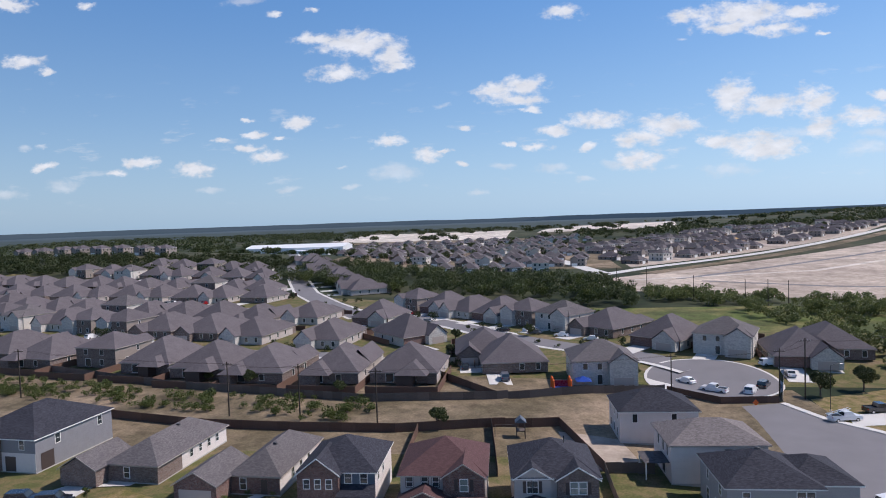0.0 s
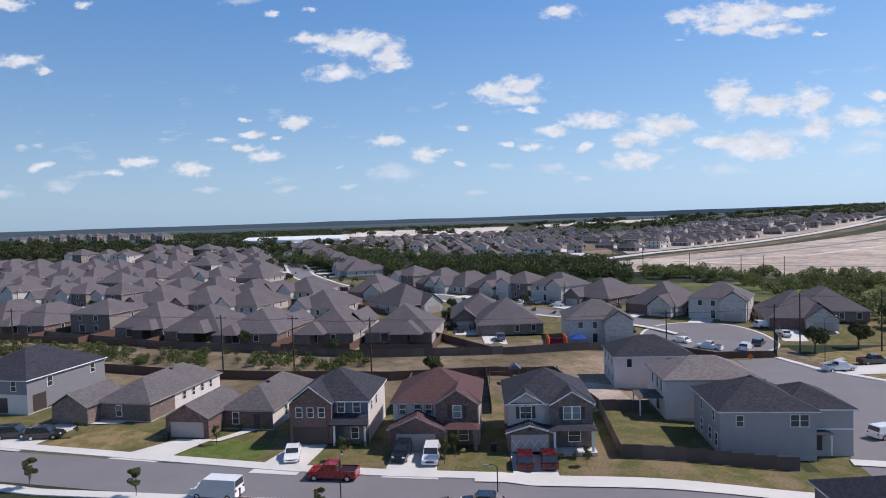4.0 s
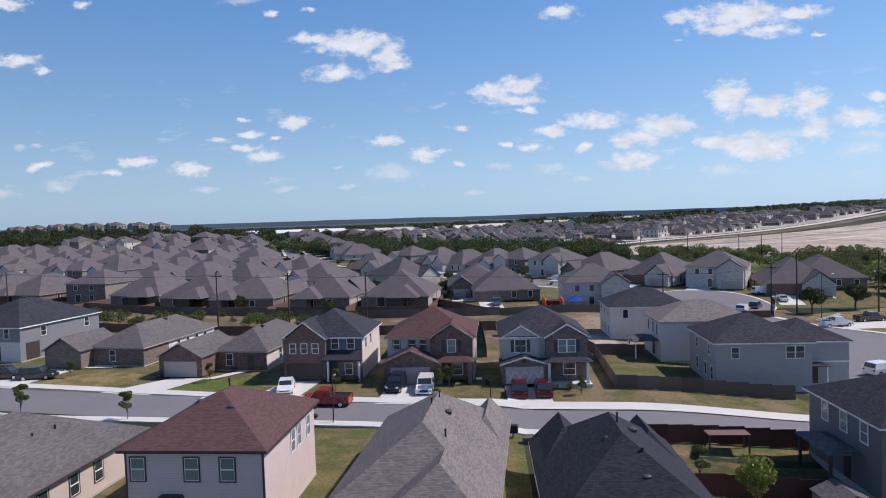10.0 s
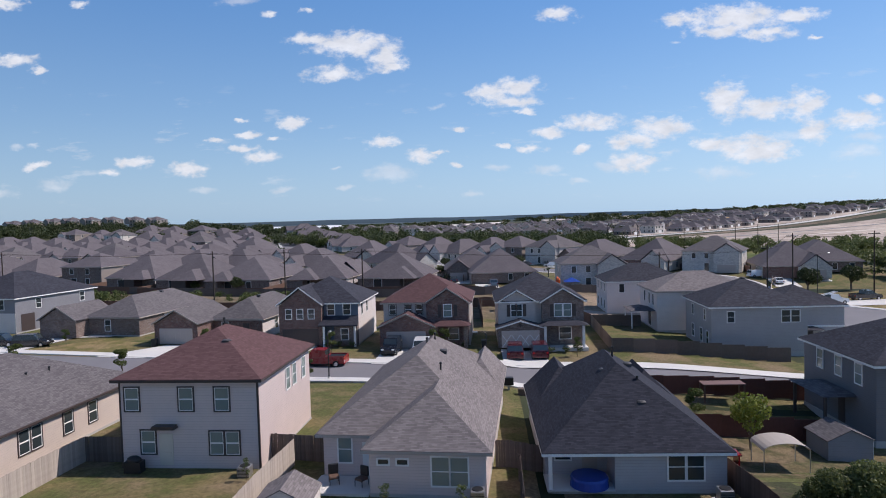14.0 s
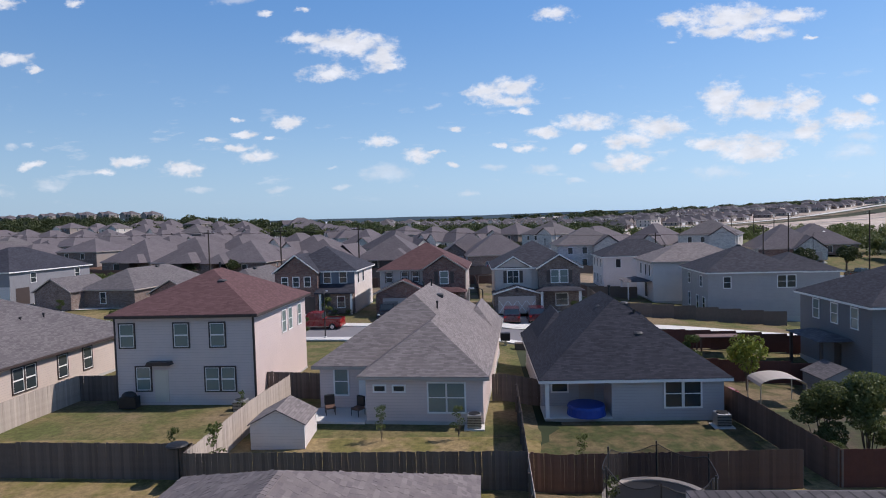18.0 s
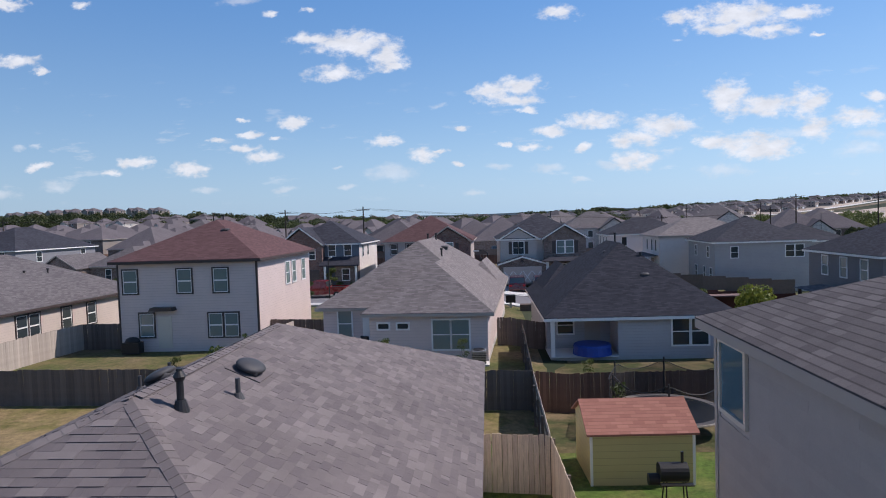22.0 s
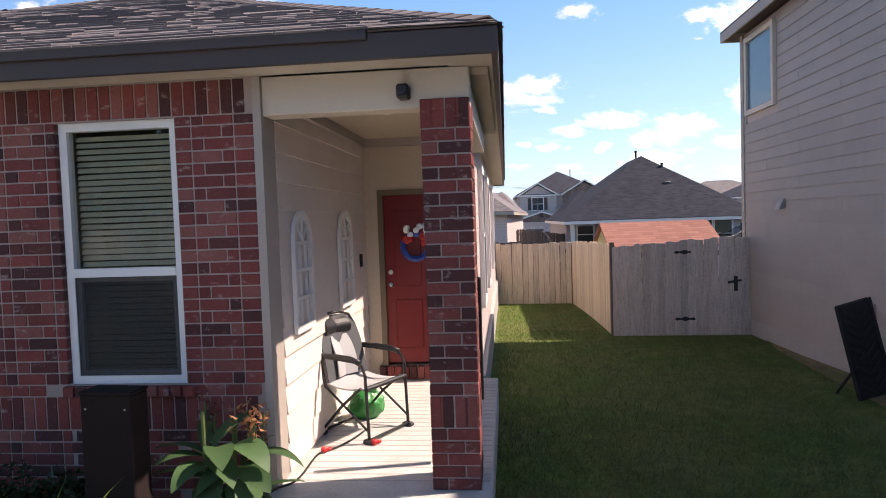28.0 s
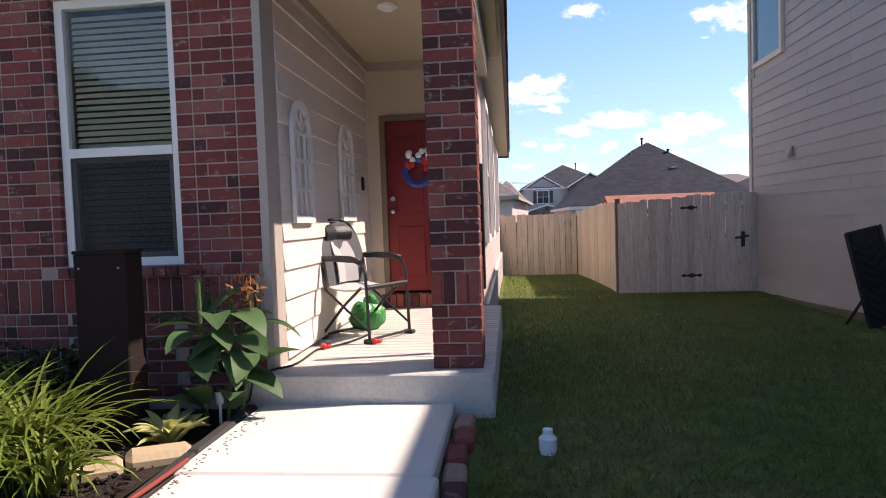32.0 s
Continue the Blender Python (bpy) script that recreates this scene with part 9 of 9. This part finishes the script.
for sx in (-1.9, 1.9):
    for sy in (-1.5, 1.5):
        part("tower", Mesh().tube((sx, sy, 0.5), (sx, sy, 2.6), 0.35, 0.3, 10).tube((sx, sy, 2.6), (sx, sy, 3.2), 0.36, 0.02, 10), "orange", bounce)
part("wall", Mesh().box(-1.7, 1.4, 0.6, 1.7, 1.6, 2.0).box(-2.0, -1.3, 0.6, -1.8, 1.3, 2.0), "red_paint", bounce)
tent = thing("canopy_tent", "blue pop-up canopy tent in a back yard", "tent", pose(20.5, 144.5, ground(20, 144)))
part("canopy", Mesh().solid([(-1.7, -1.7, 2.1), (1.7, -1.7, 2.1), (1.7, 1.7, 2.1), (-1.7, 1.7, 2.1), (0, 0, 3.0)], [(0, 1, 4), (1, 2, 4), (2, 3, 4), (3, 0, 4), (3, 2, 1, 0)]), "blue_plastic", tent)
for sx in (-1.6, 1.6):
    for sy in (-1.6, 1.6):
        part("leg", Mesh().tube((sx, sy, 0), (sx, sy, 2.1), 0.04), "steel", tent)
play = thing("play_set", "wooden climbing frame behind a fence", "play set", pose(5.2, 113, ground(5, 113)))
part("tower", Mesh().box(-0.8, -0.8, 1.3, 0.8, 0.8, 1.5).box(-0.8, -0.8, 0, -0.65, -0.65, 3).box(0.65, -0.8, 0, 0.8, -0.65, 3).box(-0.8, 0.65, 0, -0.65, 0.8, 3).box(0.65, 0.65, 0, 0.8, 0.8, 3), "fence", play)
part("roof", Mesh().prism([(-1.0, 2.9), (1.0, 2.9), (0, 3.8)], -1, 1), "blue_siding", play)
part("swing_beam", Mesh().tube((-0.8, 0, 2.3), (-4.5, 0, 2.3), 0.07).tube((-4.5, -0.8, 0), (-4.5, 0, 2.3), 0.06).tube((-4.5, 0.8, 0), (-4.5, 0, 2.3), 0.06), "fence", play)


# ---- trees and woods ----
def tree_model(name, label, h, crown, seed, material, count=1500, size=0.16, trunk=0.12, bare=0.35):
    q = random.Random(seed)
    t = thing(name, label, "tree")
    tr = Mesh().tube((0, 0, -0.1), (q.uniform(-0.1, 0.1), q.uniform(-0.1, 0.1), h * bare), trunk, trunk * 0.75, 8, False)
    blobs = []
    for k in range(10):
        a, e = k * 2.4 + q.uniform(-0.4, 0.4), q.uniform(0.35, 1.0)
        r = crown * q.uniform(0.25, 0.75) * (1.1 - 0.45 * e)
        p = (r * math.cos(a), r * math.sin(a), h * (bare + (1 - bare) * e) - crown * 0.15)
        tr.tube((0, 0, h * bare * q.uniform(0.7, 1.0)), p, trunk * 0.42, trunk * 0.12, 6, False)
        blobs.append((*p, crown * q.uniform(0.28, 0.48), crown * q.uniform(0.22, 0.36)))
    part("trunk", tr, "bark", t)
    part("crown", leaf_cloud(blobs, count, size, seed), material, t, smooth=True)
    return t


young = tree_model("young_tree", "slender young tree with a light crown", 2.8, 0.8, 2, "leaf", 2400, 0.06, 0.04)
young.matrix_basis = pose(-17.3, 76.8, ground(-17, 77))
tagged(young, group="young trees")
for x, y, s in ((-16.2, 62.5, 0.9), (-37.5, 66.5, 1.1), (-51, 68.5, 1.2), (-3.5, 77.5, 1.0), (12.0, 75.5, 0.8), (-35.5, 82.5, 0.9), (17.6, 51.5, 1.1), (-57, 86, 0.8), (-4.6, 75.2, 1.1)):
    copy_thing(young, pose(x, y, ground(x, y), 0, 0, x * 40) @ Matrix.Scale(s, 4))
sapling = tree_model("sapling", "thin sapling in a back yard", 2.0, 0.45, 5, "leaf", 420, 0.05, 0.02, 0.15)
sapling.matrix_basis = pose(-13.6, 30.5, ground(-13, 30))
tagged(sapling, group="saplings")
for x, y, s in ((-3.9, 33.5, 0.95), (0.1, 33.6, 0.9), (6.0, 30.5, 0.9), (6.2, 24.5, 1.0), (-13.2, 38.4, 0.7), (-10.7, 28.5, 1.45)):
    copy_thing(sapling, pose(x, y, ground(x, y), 0, 0, x * 71) @ Matrix.Scale(s, 4))
single_bush = tree_model("garden_bush", "bright yellow-green garden bush", 3.2, 1.6, 8, "leaf_bright", 1800, 0.10, 0.06, 0.25)
single_bush.matrix_basis = pose(20.0, 46.8, ground(20, 46.8)) @ Matrix.Scale(1.2, 4)
bush = tree_model("garden_tree", "airy olive-green garden tree", 3.6, 1.3, 9, "leaf_olive", 9000, 0.05, 0.06, 0.1)
bush.matrix_basis = pose(17.5, 31.8, -1.3) @ Matrix.Scale(1.3, 4)
copy_thing(bush, pose(19.2, 31.2, -1.5, 0, 0, 80) @ Matrix.Scale(1.15, 4))
copy_thing(bush, pose(17.0, 29.6, -1.2, 0, 0, 200) @ Matrix.Scale(0.5, 4))
low_shrub = tree_model("front_shrub", "small rounded front-garden shrub", 0.9, 0.55, 23, "leaf", 420, 0.05, 0.03, 0.1)
low_shrub.matrix_basis = pose(-15.6, 81.2, ground(-15.6, 81.2))
tagged(low_shrub, group="front shrubs")
for x, y, s in ((-17.4, 81.4, 1.1), (-19.0, 81.6, 0.9), (-1.2, 80.0, 1.1), (-2.8, 80.1, 0.9), (-4.3, 80.2, 1.0), (9.2, 77.6, 1.0), (10.9, 77.6, 1.1), (12.6, 77.8, 0.9), (-30.8, 88.2, 1.0), (-34.6, 88.6, 1.1), (-50.8, 92.6, 1.0), (-54.6, 93.2, 0.9)):
    copy_thing(low_shrub, pose(x, y, ground(x, y), 0, 0, x * 57) @ Matrix.Scale(s, 4))
oak = tree_model("oak_tree", "round dark green shade tree", 5.6, 2.7, 11, "leaf_dark", 2600, 0.2, 0.2)
oak.matrix_basis = pose(69.5, 141, ground(69.5, 141))
tagged(oak, group="shade trees")
for x, y, s in ((80.5, 145, 1.0), (34, 156, 0.6), (-9.8, 117, 0.75), (96, 142, 1.5), (104, 160, 1.8), (112, 150, 1.6), (-11, 199, 0.7), (12, 205, 0.7), (26, 178, 0.6), (-34, 141, 0.6), (-58, 150, 0.7), (-70, 154, 0.5), (-9.5, -9.5, 1.0), (-13.5, -12, 1.25)):
    copy_thing(oak, pose(x, y, ground(x, y), 0, 0, x * 31) @ Matrix.Scale(s, 4))


def woods(name, label, spots, material, leaves, size, seed, cap=99.0):
    """A stand of trees seen from far: many small clumps of leaves."""
    q = random.Random(seed)
    blobs = []
    for x, y, r, h in spots:
        g, h = ground(x, y), min(h, cap)
        for k in range(5):
            a = q.uniform(0, 6.28)
            d = r * q.uniform(0.1, 0.75)
            blobs.append((x + d * math.cos(a), y + d * math.sin(a), g + h * q.uniform(0.35, 0.8), r * q.uniform(0.35, 0.6), h * q.uniform(0.2, 0.35)))
    return single(name, leaf_cloud(blobs, leaves, size, seed), material, label, "woods", kind="stuff", smooth=True)


def scatter(count, inside, box, size, seed):
    q = random.Random(seed)
    out = []
    while len(out) < count:
        x, y = q.uniform(box[0], box[1]), q.uniform(box[2], box[3])
        if inside(x, y):
            r = q.uniform(*size)
            out.append((x, y, r, r * q.uniform(1.2, 1.8)))
    return out


def belt(x, y):
    return abs(y - (345 - 0.62 * x)) < 48 and -130 < x < 62 and y > 262


woods("woodland", "belt of dark green oak woods behind the houses", scatter(210, belt, (-135, 62, 240, 460), (3.5, 6.0), 1), "leaf_dark", 90000, 0.42, 1, 8.0)
woods("woodland", "lighter green trees at the edge of the woods", scatter(120, belt, (-135, 62, 240, 460), (3.0, 5.0), 12), "leaf", 50000, 0.4, 12, 6.5)
woods("scrub", "green scrub along the meadow and field", scatter(200, lambda x, y: abs(y - (318 - 0.88 * (x - 45))) < 20, (45, 220, 150, 340), (2.0, 4.2), 2), "leaf_olive", 70000, 0.34, 2, 5.5)
woods("woodland", "dark green wood on the low hill", scatter(620, lambda x, y: True, (-520, -140, 408, 478), (3.0, 5.0), 3), "leaf_dark", 90000, 0.6, 3, 6.2)
woods("woodland", "dark green woods across the far plain", scatter(1500, lambda x, y: not (-330 < x < 80 and 900 < y < 1650) and not (80 < x < 620 and 1050 < y < 1900), (-1300, 1300, 880, 2000), (8, 15), 4), "leaf_dark", 80000, 1.8, 4, 8.0)
woods("woodland", "far dark tree line behind the rise", scatter(300, lambda x, y: True, (150, 1100, 950, 1040), (5, 9), 5), "leaf_dark", 34000, 1.0, 5, 7.0)
woods("woodland", "trees round the warehouse", scatter(140, lambda x, y: not (-310 < x < -170 and 735 < y < 830), (-480, -110, 560, 880), (3.5, 7), 13), "leaf_dark", 30000, 0.8, 13, 7.0)
woods("scrub", "low scrub along the drainage strip", scatter(170, lambda x, y: abs(y - (125 - 0.26 * (x + 20))) < 7 and (x < -24), (-130, -20, 115, 165), (0.8, 2.0), 6), "leaf", 40000, 0.15, 6, 1.8)
woods("scrub", "scattered trees among the far houses", scatter(120, lambda x, y: True, (-120, 110, 480, 850), (2.5, 4.5), 7), "leaf_dark", 16000, 0.7, 7, 6.0)
woods("scrub", "small trees between the left-hand rows", scatter(260, lambda x, y: y > 172 - 0.35 * (x + 60), (-300, 40, 160, 400), (0.9, 2.2), 14), "leaf_dark", 50000, 0.24, 14, 4.2)
woods("scrub", "scattered trees on the built-up rise", scatter(60, lambda x, y: y > 520 + (x - 100) * 0.86, (120, 560, 500, 900), (2.5, 4.5), 8), "leaf_dark", 10000, 0.7, 8, 6.0)
woods("scrub", "wild scrub beside the cul-de-sac", scatter(150, lambda x, y: y > 128 + 0.2 * (x - 90) and y < 255 - 0.4 * (x - 90), (92, 210, 125, 250), (2.0, 4.0), 9), "leaf_olive", 60000, 0.3, 9, 5.0)

woods("scrub", "dark trees dotted over the works site", scatter(60, lambda x, y: y > 800 - 1.1 * x, (-300, 600, 900, 1700), (8, 16), 15), "leaf_dark", 12000, 1.8, 15, 9.0)

# driveways and yard fences of the far houses
pads, boards = Mesh(), Mesh()
for h in [o for o in scene.objects if o.parent is None and o.type == "EMPTY" and o.name.startswith("house")]:
    x, y = h.matrix_basis.translation.xy
    if not (150 < y < 420 and -340 < x < 90):
        continue
    m = h.matrix_basis
    for x0, x1, y0, y1, target, up in ((0.8, 6.2, -9.5, 0.0, pads, 0.14), (-1.6, -1.5, 6.0, 26.0, boards, 1.75), (-1.5, 15.0, 26.0, 26.1, boards, 1.75)):
        c = [m @ Vector((u, v, 0)) for u, v in ((x0, y0), (x1, y0), (x1, y1), (x0, y1))]
        lo = [(p.x, p.y, ground(p.x, p.y) - 0.2) for p in c]
        hi = [(p.x, p.y, ground(p.x, p.y) + up) for p in c]
        target.solid(lo + hi, [(0, 3, 2, 1), (4, 5, 6, 7), (0, 1, 5, 4), (1, 2, 6, 5), (2, 3, 7, 6), (3, 0, 4, 7)])
single("driveways", pads, "concrete_far", "pale driveways before the far garages", "driveway", kind="stuff")
single("yard_fences", boards, "fence_warm", "brown board fences between the far yards", "fence", kind="stuff")
for k in range(18):
    h = pick.choice([o for o in scene.objects if o.parent is None and o.name.startswith("house") and o.type == "EMPTY" and 150 < o.matrix_basis.translation.y < 330 and -200 < o.matrix_basis.translation.x < 70])
    p = h.matrix_basis @ Vector((pick.choice((2.2, 4.8)), -5.0, 0))
    vehicle("parked car on a far driveway", p.x, p.y, math.degrees(h.matrix_basis.to_euler().z) + 90, pick.choice(("white_paint", "grey_paint", "black_paint", "white_paint", "red_paint")), pick.choice(("car", "suv", "pickup")))

# ---- far buildings ----
ware = thing("warehouse", "long low white industrial warehouse", "warehouse", pose(-296, 752, ground(-240, 780), 0, 0, 2))
part("wall", Mesh().box(0, 0, 0, 120, 60, 9), "white_metal", ware)
part("roof", Mesh().prism([(-0.5, 9), (60.5, 9), (30, 12.5)], -0.5, 120.5, 0), "white_metal", ware)
for k in range(8):
    part("dock_door", Mesh().box(8 + k * 14, -0.1, 0, 12 + k * 14, 0, 4.5), "steel", ware)
part("annex", Mesh().box(60, -26, 0, 108, 0, 6), "white_metal", ware)
for x, y, w in ((300, 668, 16), (232, 640, 12), (205, 620, 12), (330, 760, 13)):
    f = thing("unfinished_house", "unfinished house of raw timber and sheathing", "house", pose(x, y, ground(x, y)), "house frames")
    part("sheathing", Mesh().box(0, 0, 0, w, 11, 3), "osb", f)
    r_ = Mesh()
    roof_solid(r_, 0, 0, w, 11, 3.1, 0.6)
    part("roof", r_, "timber" if w == 12 else "sand", f)
ribbon("road_field", [(58, 388), (112, 446), (200, 520), (354, 660), (560, 850)], 9, "concrete_far", "pale road along the graded field", 0.3)
ribbon("road_hamlet", [(70, 402), (62, 460), (52, 540)], 10, "concrete_far", "pale road into the far houses", 0.3)
ribbon("berm", [(95, 400), (150, 452), (260, 552), (420, 700), (600, 870)], 12, "field_dry", "grassy bank along the graded field", 0.25)
ribbon("track_long", [(104, 366), (150, 400), (230, 462), (300, 515), (480, 655)], 5, "asphalt", "dark wheel track along the bank", 0.2)
ribbon("track_dark", [(112, 352), (160, 315), (230, 290), (330, 310)], 4, "asphalt", "dark wheel track across the graded field", 0.2)
ribbon("track_pale", [(80, 366), (190, 392), (330, 500), (480, 640)], 5, "chalk", "pale haul track across the graded field", 0.2)
